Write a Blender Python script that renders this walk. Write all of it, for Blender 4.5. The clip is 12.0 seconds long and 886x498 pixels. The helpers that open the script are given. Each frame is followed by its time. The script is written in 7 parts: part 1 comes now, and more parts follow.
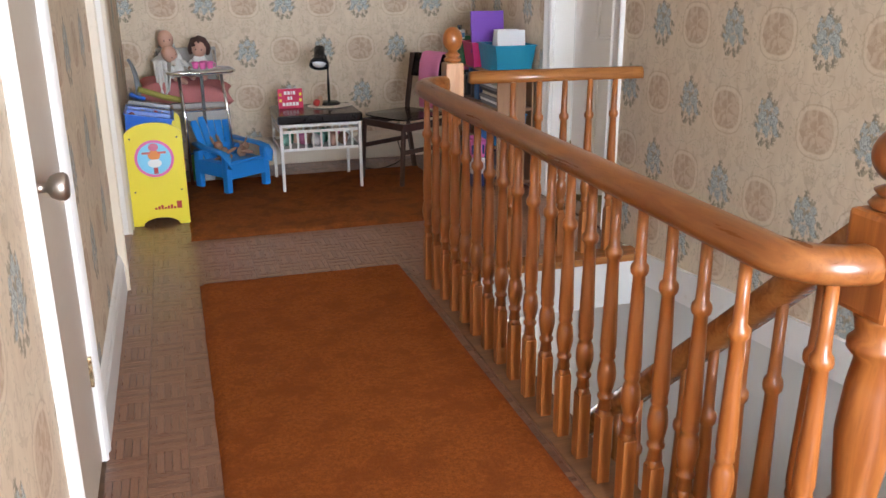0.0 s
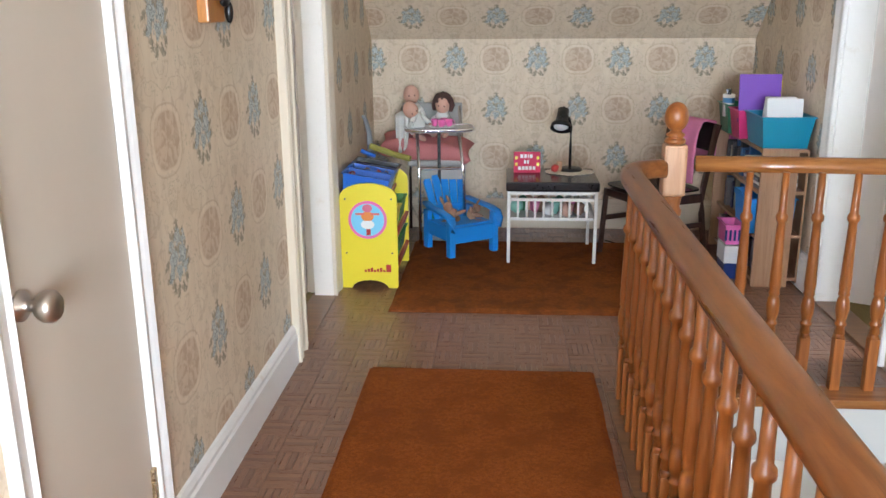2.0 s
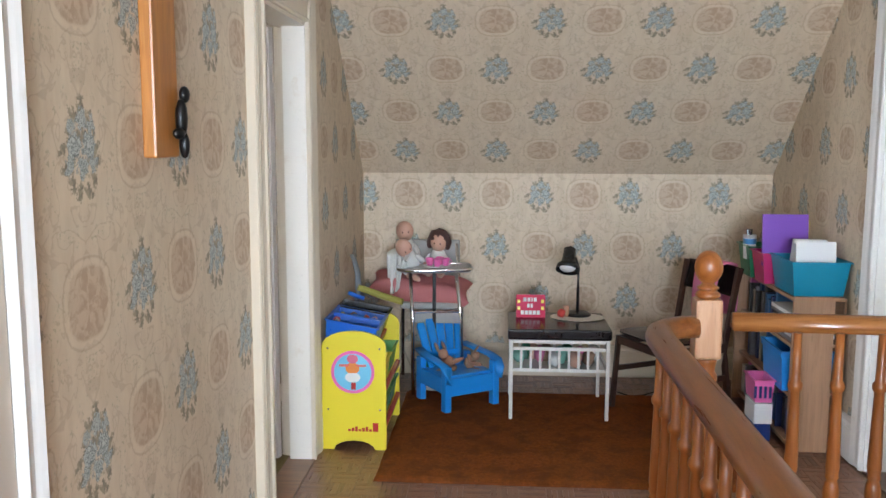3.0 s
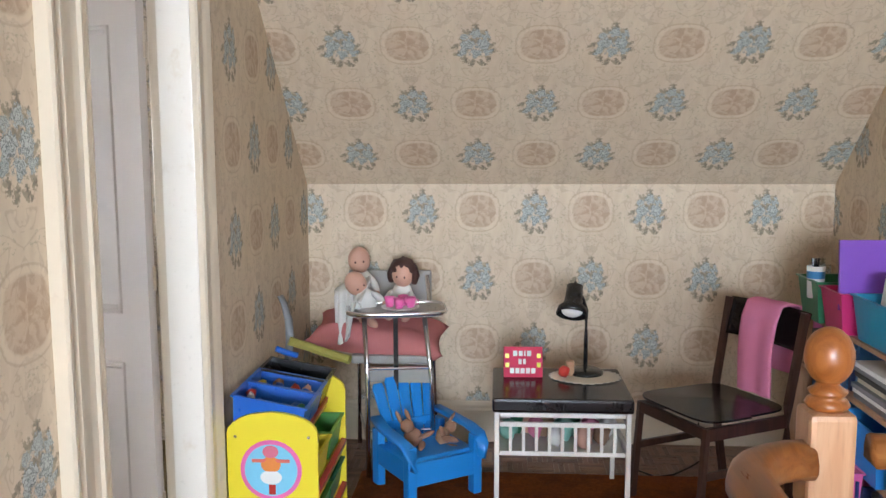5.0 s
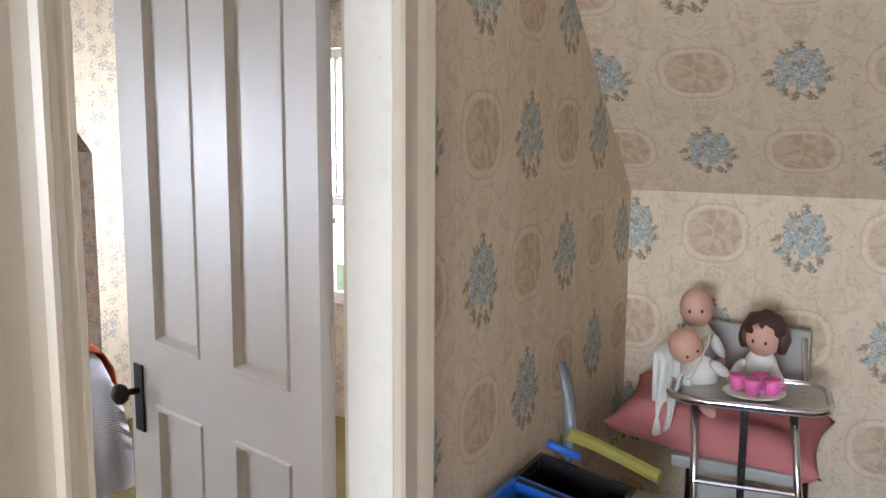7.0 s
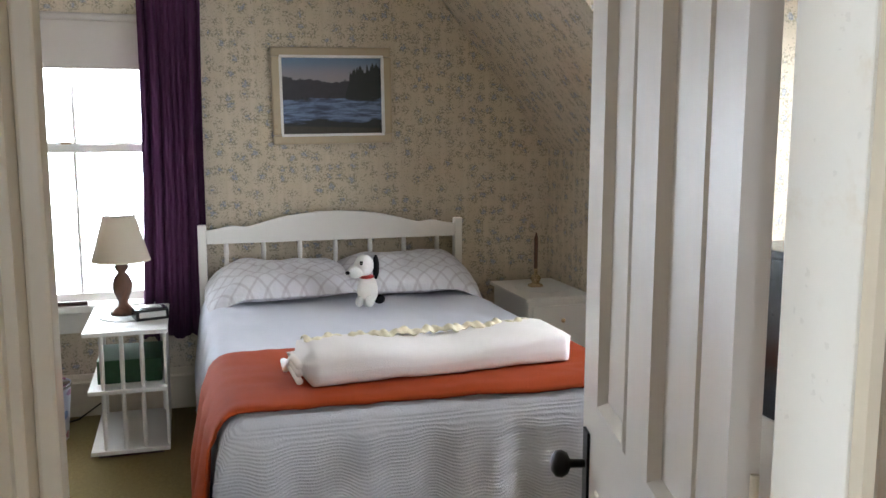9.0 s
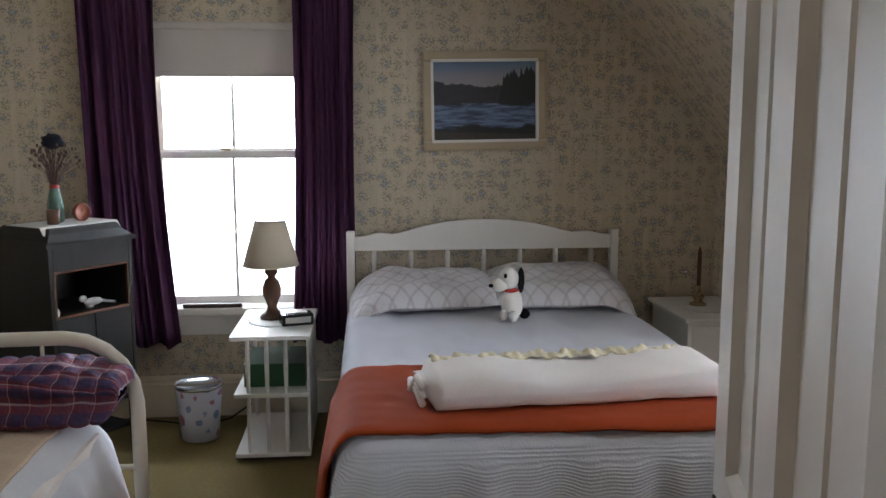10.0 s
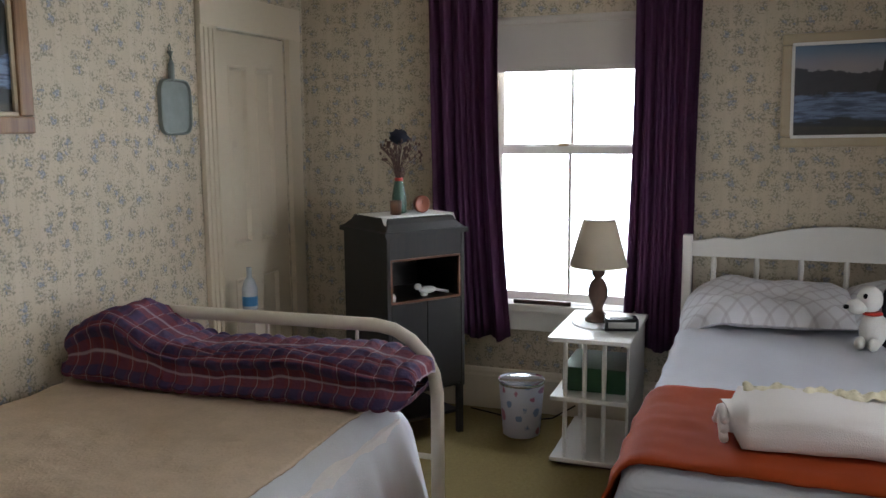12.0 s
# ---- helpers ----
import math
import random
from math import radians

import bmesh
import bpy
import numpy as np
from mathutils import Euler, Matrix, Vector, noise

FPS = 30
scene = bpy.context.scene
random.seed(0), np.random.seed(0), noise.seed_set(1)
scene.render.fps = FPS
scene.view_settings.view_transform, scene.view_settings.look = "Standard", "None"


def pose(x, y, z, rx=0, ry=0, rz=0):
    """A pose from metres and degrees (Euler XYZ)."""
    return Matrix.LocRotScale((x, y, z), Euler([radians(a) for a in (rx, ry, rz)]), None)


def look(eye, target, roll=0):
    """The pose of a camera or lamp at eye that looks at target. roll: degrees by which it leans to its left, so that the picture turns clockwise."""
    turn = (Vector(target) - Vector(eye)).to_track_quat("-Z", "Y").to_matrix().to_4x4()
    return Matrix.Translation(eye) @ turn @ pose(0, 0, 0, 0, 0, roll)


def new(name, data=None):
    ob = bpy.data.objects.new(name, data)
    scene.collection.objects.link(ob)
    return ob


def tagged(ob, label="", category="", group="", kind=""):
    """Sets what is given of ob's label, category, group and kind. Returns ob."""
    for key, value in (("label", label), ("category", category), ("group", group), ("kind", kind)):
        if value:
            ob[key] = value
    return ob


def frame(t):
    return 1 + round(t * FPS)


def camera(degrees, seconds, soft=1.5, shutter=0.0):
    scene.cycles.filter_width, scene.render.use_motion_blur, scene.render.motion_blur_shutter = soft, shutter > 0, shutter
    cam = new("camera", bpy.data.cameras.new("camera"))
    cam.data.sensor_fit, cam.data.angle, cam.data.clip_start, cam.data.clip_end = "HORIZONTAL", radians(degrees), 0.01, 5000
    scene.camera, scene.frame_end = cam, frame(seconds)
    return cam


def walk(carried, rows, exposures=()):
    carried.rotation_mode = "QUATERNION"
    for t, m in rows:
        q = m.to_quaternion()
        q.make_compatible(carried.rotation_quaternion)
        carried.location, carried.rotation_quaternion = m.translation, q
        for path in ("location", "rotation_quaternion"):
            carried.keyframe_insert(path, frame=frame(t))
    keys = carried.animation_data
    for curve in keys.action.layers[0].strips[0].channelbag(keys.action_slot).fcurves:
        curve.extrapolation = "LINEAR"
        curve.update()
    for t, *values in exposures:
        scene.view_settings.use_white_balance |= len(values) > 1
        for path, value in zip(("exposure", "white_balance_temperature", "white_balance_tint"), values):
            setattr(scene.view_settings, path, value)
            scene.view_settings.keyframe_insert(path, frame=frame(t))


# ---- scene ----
cam = camera(54.5, 12.0)
EXPOSURES = [(0.0, 0.19, 6200, 19), (1.0, 0.34, 6200, 19), (1.5, 0.45, 6000, 16), (2.0, 0.4, 5950, 14), (2.5, 0.22, 5850, 13), (4.5, 0.45, 6000, 15), (5.5, 0.48, 6050, 16), (6.0, 0.36, 6100, 17), (6.5, 0.28, 6050, 17), (8.3, 0.42, 6000, 10), (9.0, 0.1, 6050, 11), (9.6, -0.68, 6050, 12), (11.0, -0.55, 6100, 12), (11.5, -0.46, 6150, 13), (12.0, -0.82, 6150, 12)]
# seconds, eye, (pitch, roll, yaw) in degrees
PATH = [
    (0.0, (0.302, 0.505, 1.405), (-18.31, -0.25, -17.23)),
    (0.5, (0.459, 0.697, 1.404), (-18.75, -0.32, -10.76)),
    (1.0, (0.644, 0.861, 1.399), (-18.73, -0.47, -6.60)),
    (1.5, (0.816, 0.962, 1.460), (-18.61, -0.37, -3.19)),
    (2.0, (0.890, 1.010, 1.487), (-15.71, -0.38, 4.09)),
    (2.5, (0.882, 1.140, 1.493), (-7.97, -0.14, 3.87)),
    (2.7, (0.869, 1.292, 1.498), (-7.35, 0.12, 4.09)),
    (4.3, (0.852, 2.233, 1.484), (-7.35, 0.09, 2.96)),
    (4.5, (0.889, 2.373, 1.482), (-7.14, -0.24, 3.60)),
    (5.0, (0.909, 2.724, 1.483), (-7.09, -0.15, 3.51)),
    (5.5, (0.928, 3.066, 1.516), (-7.60, 0.08, 6.45)),
    (6.0, (0.896, 3.398, 1.507), (-7.75, 0.19, 13.19)),
    (6.5, (0.852, 3.692, 1.496), (-7.64, 0.24, 19.11)),
    (6.7, (0.843, 3.806, 1.497), (-7.87, 0.34, 22.51)),
    (8.3, (0.660, 4.508, 1.467), (-7.85, -0.08, 55.07)),
    (8.5, (0.639, 4.575, 1.464), (-7.83, 0.06, 59.19)),
    (9.0, (0.605, 4.746, 1.478), (-7.99, 0.04, 73.18)),
    (9.5, (0.533, 4.852, 1.483), (-8.02, -0.07, 79.76)),
    (10.0, (0.448, 4.918, 1.505), (-7.95, -0.08, 84.95)),
    (10.5, (0.355, 4.980, 1.500), (-7.78, -0.24, 91.09)),
    (11.0, (0.297, 5.061, 1.503), (-7.71, -0.35, 98.52)),
    (11.5, (0.263, 5.106, 1.500), (-7.70, -0.41, 105.84)),
    (12.0, (0.230, 5.131, 1.501), (-8.14, -0.44, 110.09)),
]
walk(cam, [(t, pose(*e, 90 + a[0], -a[1], a[2])) for t, e, a in PATH],
     exposures=EXPOSURES)

# ---- world, sun, lights ----
world = bpy.data.worlds.new("sky")
scene.world = world
world.use_nodes = True
wn = world.node_tree
sky = wn.nodes.new("ShaderNodeTexSky")
sky.sky_type = "NISHITA"
sky.sun_disc = False
sky.sun_elevation, sky.sun_rotation = radians(38), radians(150)
wn.links.new(sky.outputs[0], wn.nodes["Background"].inputs[0])
wn.nodes["Background"].inputs[1].default_value = 0.12

sun_data = bpy.data.lights.new("sun", "SUN")
sun_data.energy, sun_data.angle, sun_data.color = 2.5, radians(0.6), (1.0, 0.95, 0.86)
sun = new("sun", sun_data)
sun.matrix_world = look((2, -6, 8), (0, 2, 0))


def window_light(name, eye, target, w, h, watts, color, spread=180):
    data = bpy.data.lights.new(name, "AREA")
    data.shape, data.size, data.size_y, data.energy, data.color = "RECTANGLE", w, h, watts, color
    data.spread = radians(spread)
    ob = new(name, data)
    ob.matrix_world = look(eye, target)
    return ob


window_light("hall_window_light", (1.25, -1.42, 1.45), (1.25, 3, 1.2), 1.5, 1.3, 140, (0.83, 0.93, 1.0), 125)
window_light("bedroom_window_light", (-4.3, 4.22, 1.25), (0, 4.22, 1.15), 0.85, 1.3, 60, (0.87, 0.94, 1.0))
window_light("dormer_window_light", (-1.75, 7.66, 1.3), (-2.1, 4, 0.8), 1.3, 1.1, 38, (0.92, 0.96, 1.0), 165)
window_light("side_room_window_light", (4.75, 5.0, 1.4), (2.5, 5.0, 1.2), 0.9, 1.2, 70, (0.84, 0.93, 1.0))
# Added lamp that brightens the stairwell; no window is modelled down there.
window_light("lower_hall_fill_light", (2.0, 7.3, -1.2), (2.0, 4, -1.6), 1.0, 1.4, 22, (1.0, 0.97, 0.92))


# ---- node helpers and materials ----
def sock(nt, node_input, value):
    if isinstance(value, bpy.types.NodeSocket):
        nt.links.new(value, node_input)
    else:
        node_input.default_value = value


def calc(nt, op, a, b=0.0, c=0.0):
    n = nt.nodes.new("ShaderNodeMath")
    n.operation = op
    for k, v in enumerate((a, b, c)):
        sock(nt, n.inputs[k], v)
    return n.outputs[0]


def mixed(nt, fac, a, b):
    n = nt.nodes.new("ShaderNodeMix")
    n.data_type = "RGBA"
    sock(nt, n.inputs[0], fac)
    for k, v in ((6, a), (7, b)):
        if isinstance(v, tuple):
            v = (*v, 1.0)[:4]
        sock(nt, n.inputs[k], v)
    return n.outputs[2]


def noise_at(nt, vec, scale, detail=4.0, rough=0.55, distortion=0.0):
    n = nt.nodes.new("ShaderNodeTexNoise")
    n.inputs["Scale"].default_value, n.inputs["Detail"].default_value = scale, detail
    n.inputs["Roughness"].default_value, n.inputs["Distortion"].default_value = rough, distortion
    if vec is not None:
        nt.links.new(vec, n.inputs["Vector"])
    return n.outputs["Fac"]


def ramp(nt, value, lo, hi):
    n = nt.nodes.new("ShaderNodeMapRange")
    n.interpolation_type = "SMOOTHSTEP"
    sock(nt, n.inputs["Value"], value)
    n.inputs["From Min"].default_value, n.inputs["From Max"].default_value = lo, hi
    return n.outputs["Result"]


def stretch(nt, vec, scale):
    n = nt.nodes.new("ShaderNodeMapping")
    n.inputs["Scale"].default_value = scale
    nt.links.new(vec, n.inputs["Vector"])
    return n.outputs[0]


def blank(name, rough=0.5, metal=0.0):
    m = bpy.data.materials.new(name)
    m.use_nodes = True
    b = m.node_tree.nodes["Principled BSDF"]
    b.inputs["Roughness"].default_value, b.inputs["Metallic"].default_value = rough, metal
    return m, m.node_tree, b


def coords(nt, kind="Object"):
    return nt.nodes.new("ShaderNodeTexCoord").outputs[kind]


def relief(nt, b, height, strength, distance=0.002):
    n = nt.nodes.new("ShaderNodeBump")
    n.inputs["Strength"].default_value, n.inputs["Distance"].default_value = strength, distance
    nt.links.new(height, n.inputs["Height"])
    nt.links.new(n.outputs[0], b.inputs["Normal"])


def paint(name, color, rough=0.45, metal=0.0, vary=0.12, big=3.0, small=60.0, bump=0.08, aged=None):
    """A plain surface with broad and fine unevenness."""
    m, nt, b = blank(name, rough, metal)
    v = coords(nt)
    big_n, small_n = noise_at(nt, v, big), noise_at(nt, v, small, 6)
    dark = tuple(c * (1 - 2 * vary) for c in color)
    light = tuple(min(1.0, c * (1 + vary)) for c in color)
    base = mixed(nt, calc(nt, "ADD", calc(nt, "MULTIPLY", big_n, 0.7), calc(nt, "MULTIPLY", small_n, 0.3)), dark, light)
    if aged:
        base = mixed(nt, ramp(nt, noise_at(nt, v, 9.0, 8, 0.7), 0.58, 0.75), base, aged)
    nt.links.new(base, b.inputs["Base Color"])
    nt.links.new(calc(nt, "ADD", calc(nt, "MULTIPLY", small_n, 0.16), rough - 0.08), b.inputs["Roughness"])
    if bump:
        relief(nt, b, small_n, bump)
    return m


def timber(name, light, dark, rough=0.3, axis=2, scale=14.0, vary=0.25):
    """Varnished wood with grain along one axis."""
    m, nt, b = blank(name, rough)
    v = coords(nt)
    s = [scale, scale, scale]
    s[axis] = scale * 0.08
    g = noise_at(nt, stretch(nt, v, tuple(s)), 1.6, 6, 0.6, 1.2)
    fine = noise_at(nt, stretch(nt, v, tuple(k * 6 for k in s)), 1.5, 3)
    info = nt.nodes.new("ShaderNodeObjectInfo").outputs["Random"]
    base = mixed(nt, ramp(nt, g, 0.3, 0.72), dark, light)
    base = mixed(nt, calc(nt, "MULTIPLY", ramp(nt, fine, 0.5, 0.8), 0.35), base, tuple(c * 0.45 for c in dark))
    base = mixed(nt, calc(nt, "MULTIPLY", info, vary), base, tuple(c * 0.55 for c in dark))
    nt.links.new(base, b.inputs["Base Color"])
    nt.links.new(calc(nt, "ADD", calc(nt, "MULTIPLY", g, 0.15), rough - 0.06), b.inputs["Roughness"])
    b.inputs["Coat Weight"].default_value, b.inputs["Coat Roughness"].default_value = 0.12, 0.3
    relief(nt, b, g, 0.06)
    return m


def cloth_mat(name, color, rough=0.9, vary=0.12, weave=420.0, bump=0.25, big=5.0):
    m, nt, b = blank(name, rough)
    v = coords(nt)
    b.inputs["Specular IOR Level"].default_value = 0.15
    n1, n2 = noise_at(nt, v, big), noise_at(nt, v, weave, 3)
    base = mixed(nt, calc(nt, "ADD", calc(nt, "MULTIPLY", n1, 0.6), calc(nt, "MULTIPLY", n2, 0.4)),
                 tuple(c * (1 - 2 * vary) for c in color), tuple(min(1, c * (1 + vary)) for c in color))
    nt.links.new(base, b.inputs["Base Color"])
    relief(nt, b, n2, bump, 0.003)
    return m


def wallpaper_hall():
    """Beige paper with half-drop rose bunches and brown cameo medallions."""
    m, nt, b = blank("hall_wallpaper", 0.62)
    uv = coords(nt, "UV")
    sep = nt.nodes.new("ShaderNodeSeparateXYZ")
    nt.links.new(uv, sep.inputs[0])
    pu, pv = 0.547, 0.328
    u = calc(nt, "DIVIDE", sep.outputs[0], pu)
    v = calc(nt, "DIVIDE", sep.outputs[1], pv)
    row = calc(nt, "FLOOR", v)
    u = calc(nt, "ADD", u, calc(nt, "MULTIPLY", calc(nt, "FLOORED_MODULO", row, 2.0), 0.5))
    dx = calc(nt, "MULTIPLY", calc(nt, "SUBTRACT", calc(nt, "FRACT", u), 0.5), pu)
    dy = calc(nt, "MULTIPLY", calc(nt, "SUBTRACT", calc(nt, "FRACT", v), 0.5), pv)

    def vector(x, y):
        n = nt.nodes.new("ShaderNodeCombineXYZ")
        nt.links.new(x, n.inputs[0])
        nt.links.new(y, n.inputs[1])
        return n.outputs[0]

    local, mirrored = vector(dx, dy), vector(calc(nt, "ABSOLUTE", dx), dy)
    wx = calc(nt, "MULTIPLY_ADD", calc(nt, "SUBTRACT", noise_at(nt, local, 46.0, 4, 0.7), 0.5), 0.075, dx)
    wy = calc(nt, "MULTIPLY_ADD", calc(nt, "SUBTRACT", noise_at(nt, local, 50.0, 4, 0.7, 0.3), 0.5), 0.075, dy)

    def oval(x, y, rx, ry, power=2.0):
        a = calc(nt, "POWER", calc(nt, "ABSOLUTE", calc(nt, "DIVIDE", x, rx)), power)
        c = calc(nt, "POWER", calc(nt, "ABSOLUTE", calc(nt, "DIVIDE", y, ry)), power)
        return calc(nt, "POWER", calc(nt, "ADD", a, c), 1.0 / power)

    def below(value, lo, hi):
        return calc(nt, "SUBTRACT", 1.0, ramp(nt, value, lo, hi))

    # ground: cream and tan, faintly streaked
    streak = noise_at(nt, stretch(nt, uv, (24.0, 7.0, 1.0)), 1.0, 5, 0.65)
    blotch = noise_at(nt, uv, 2.3, 4)
    base = mixed(nt, ramp(nt, streak, 0.3, 0.7), (0.62, 0.50, 0.35), (0.69, 0.575, 0.415))
    base = mixed(nt, calc(nt, "MULTIPLY", ramp(nt, blotch, 0.4, 0.75), 0.3), base, (0.56, 0.43, 0.29))
    # scrolls and sprays of leaves, the same on both sides of a bunch
    sc = noise_at(nt, mirrored, 13.0, 2, 0.5, 1.1)
    line = below(calc(nt, "ABSOLUTE", calc(nt, "SUBTRACT", sc, 0.5)), 0.008, 0.035)
    base = mixed(nt, calc(nt, "MULTIPLY", line, 0.34), base, (0.40, 0.29, 0.19))
    spray = calc(nt, "MULTIPLY", ramp(nt, noise_at(nt, local, 85.0, 3, 0.6), 0.57, 0.63), ramp(nt, noise_at(nt, mirrored, 10.0, 2), 0.5, 0.6))
    base = mixed(nt, calc(nt, "MULTIPLY", spray, 0.5), base, (0.33, 0.30, 0.19))
    # cameo medallion, halfway between the bunches
    mx = calc(nt, "SUBTRACT", calc(nt, "ABSOLUTE", dx), pu / 2)
    e = oval(calc(nt, "MULTIPLY_ADD", calc(nt, "SUBTRACT", noise_at(nt, local, 60.0, 3), 0.5), 0.02, mx), dy, 0.104, 0.094, 2.6)
    figure = noise_at(nt, local, 26.0, 4, 0.6, 0.8)
    med = mixed(nt, ramp(nt, figure, 0.4, 0.6), (0.43, 0.295, 0.185), (0.57, 0.435, 0.30))
    base = mixed(nt, calc(nt, "MULTIPLY", below(e, 0.78, 0.88), 0.85), base, med)
    halo = below(calc(nt, "ABSOLUTE", calc(nt, "SUBTRACT", e, 0.93)), 0.03, 0.07)
    base = mixed(nt, calc(nt, "MULTIPLY", halo, 0.3), base, (0.72, 0.60, 0.44))
    ring = below(calc(nt, "ABSOLUTE", calc(nt, "SUBTRACT", e, 1.04)), 0.015, 0.045)
    base = mixed(nt, calc(nt, "MULTIPLY", ring, 0.34), base, (0.37, 0.255, 0.16))

    # rose bunch: pointed leaves round it, blooms within
    def leaf(angle, reach, long, wide, bend, oy=-0.006):
        a = radians(angle)
        lx = calc(nt, "SUBTRACT", wx, reach * math.cos(a))
        ly = calc(nt, "SUBTRACT", wy, oy + reach * math.sin(a))
        a = radians(angle + bend)
        along = calc(nt, "ADD", calc(nt, "MULTIPLY", lx, math.cos(a)), calc(nt, "MULTIPLY", ly, math.sin(a)))
        across = calc(nt, "SUBTRACT", calc(nt, "MULTIPLY", ly, math.cos(a)), calc(nt, "MULTIPLY", lx, math.sin(a)))
        return oval(along, across, long, wide, 1.4)

    nearest = None
    for angle, reach, long, bend in ((4, 0.07, 0.024, 50), (35, 0.058, 0.022, -40), (62, 0.07, 0.03, 25), (88, 0.096, 0.022, -30), (112, 0.082, 0.026, 40), (150, 0.058, 0.022, -45),
                                     (178, 0.075, 0.024, 30), (212, 0.07, 0.03, -35), (240, 0.078, 0.026, 45), (262, 0.086, 0.03, -20), (285, 0.09, 0.024, 40), (312, 0.08, 0.03, -35),
                                     (340, 0.074, 0.024, 25), (350, 0.045, 0.034, 60), (200, 0.04, 0.034, 70), (280, 0.045, 0.034, 60), (80, 0.03, 0.034, 80)):
        d = leaf(angle, reach, long, 0.0125, bend)
        nearest = d if nearest is None else calc(nt, "MINIMUM", nearest, d)
    tone = mixed(nt, ramp(nt, noise_at(nt, local, 45.0, 3), 0.38, 0.62), (0.10, 0.088, 0.055), (0.30, 0.255, 0.165))
    base = mixed(nt, calc(nt, "MULTIPLY", below(nearest, 0.7, 1.05), 0.78), base, tone)
    bloom = None
    for cx, cy, r in ((0.006, 0.058, 0.027), (-0.028, 0.002, 0.032), (0.034, 0.004, 0.031), (0.004, -0.042, 0.028), (-0.05, -0.036, 0.02), (0.052, -0.034, 0.02), (-0.036, 0.046, 0.018), (0.046, 0.046, 0.018)):
        d = oval(calc(nt, "SUBTRACT", wx, cx), calc(nt, "SUBTRACT", wy, cy), r, r * 0.92)
        bloom = d if bloom is None else calc(nt, "MINIMUM", bloom, d)
    petal = calc(nt, "FRACT", calc(nt, "ADD", calc(nt, "MULTIPLY", bloom, 2.6), calc(nt, "MULTIPLY", noise_at(nt, local, 55.0, 3), 2.2)))
    blue = mixed(nt, ramp(nt, petal, 0.15, 0.75), (0.14, 0.165, 0.16), (0.54, 0.58, 0.54))
    base = mixed(nt, calc(nt, "MULTIPLY", below(bloom, 0.82, 1.0), 0.92), base, blue)
    nt.links.new(base, b.inputs["Base Color"])
    relief(nt, b, noise_at(nt, uv, 160.0, 3), 0.08)
    return m


def wallpaper_bedroom():
    """Cream paper with faint stripes and small blue flower sprigs."""
    m, nt, b = blank("bedroom_wallpaper", 0.68)
    uv = coords(nt, "UV")
    sep = nt.nodes.new("ShaderNodeSeparateXYZ")
    nt.links.new(uv, sep.inputs[0])
    st = calc(nt, "FRACT", calc(nt, "DIVIDE", sep.outputs[0], 0.13))
    stripe = calc(nt, "SUBTRACT", 1.0, ramp(nt, calc(nt, "ABSOLUTE", calc(nt, "SUBTRACT", st, 0.5)), 0.06, 0.12))
    base = mixed(nt, noise_at(nt, uv, 3.0), (0.51, 0.425, 0.305), (0.63, 0.54, 0.41))
    vine = calc(nt, "MULTIPLY", ramp(nt, noise_at(nt, uv, 105.0, 3, 0.6, 0.4), 0.54, 0.62), ramp(nt, noise_at(nt, uv, 21.0, 2), 0.42, 0.55))
    base = mixed(nt, calc(nt, "MULTIPLY", vine, 0.55), base, (0.30, 0.27, 0.19))
    base = mixed(nt, calc(nt, "MULTIPLY", stripe, 0.25), base, (0.66, 0.56, 0.44))
    thin = calc(nt, "SUBTRACT", 1.0, ramp(nt, calc(nt, "ABSOLUTE", calc(nt, "SUBTRACT", calc(nt, "ABSOLUTE", calc(nt, "SUBTRACT", st, 0.5)), 0.16)), 0.01, 0.03))
    base = mixed(nt, calc(nt, "MULTIPLY", thin, 0.12), base, (0.42, 0.34, 0.27))
    vor = nt.nodes.new("ShaderNodeTexVoronoi")
    vor.inputs["Scale"].default_value, vor.inputs["Randomness"].default_value = 16.0, 0.6
    nt.links.new(uv, vor.inputs["Vector"])
    d = calc(nt, "ADD", vor.outputs["Distance"], calc(nt, "MULTIPLY", calc(nt, "SUBTRACT", noise_at(nt, uv, 60.0, 4), 0.5), 1.0))
    leaf = calc(nt, "MULTIPLY", calc(nt, "SUBTRACT", 1.0, ramp(nt, d, 0.40, 0.60)), ramp(nt, noise_at(nt, uv, 95.0, 3), 0.46, 0.56))
    base = mixed(nt, calc(nt, "MULTIPLY", leaf, 0.7), base, (0.19, 0.175, 0.12))
    bloom = calc(nt, "SUBTRACT", 1.0, ramp(nt, d, 0.17, 0.27))
    base = mixed(nt, calc(nt, "MULTIPLY", bloom, 0.8), base,
                 mixed(nt, ramp(nt, noise_at(nt, uv, 120.0, 3), 0.4, 0.6), (0.20, 0.22, 0.275), (0.44, 0.44, 0.46)))
    nt.links.new(base, b.inputs["Base Color"])
    relief(nt, b, noise_at(nt, uv, 200.0, 3), 0.08)
    return m


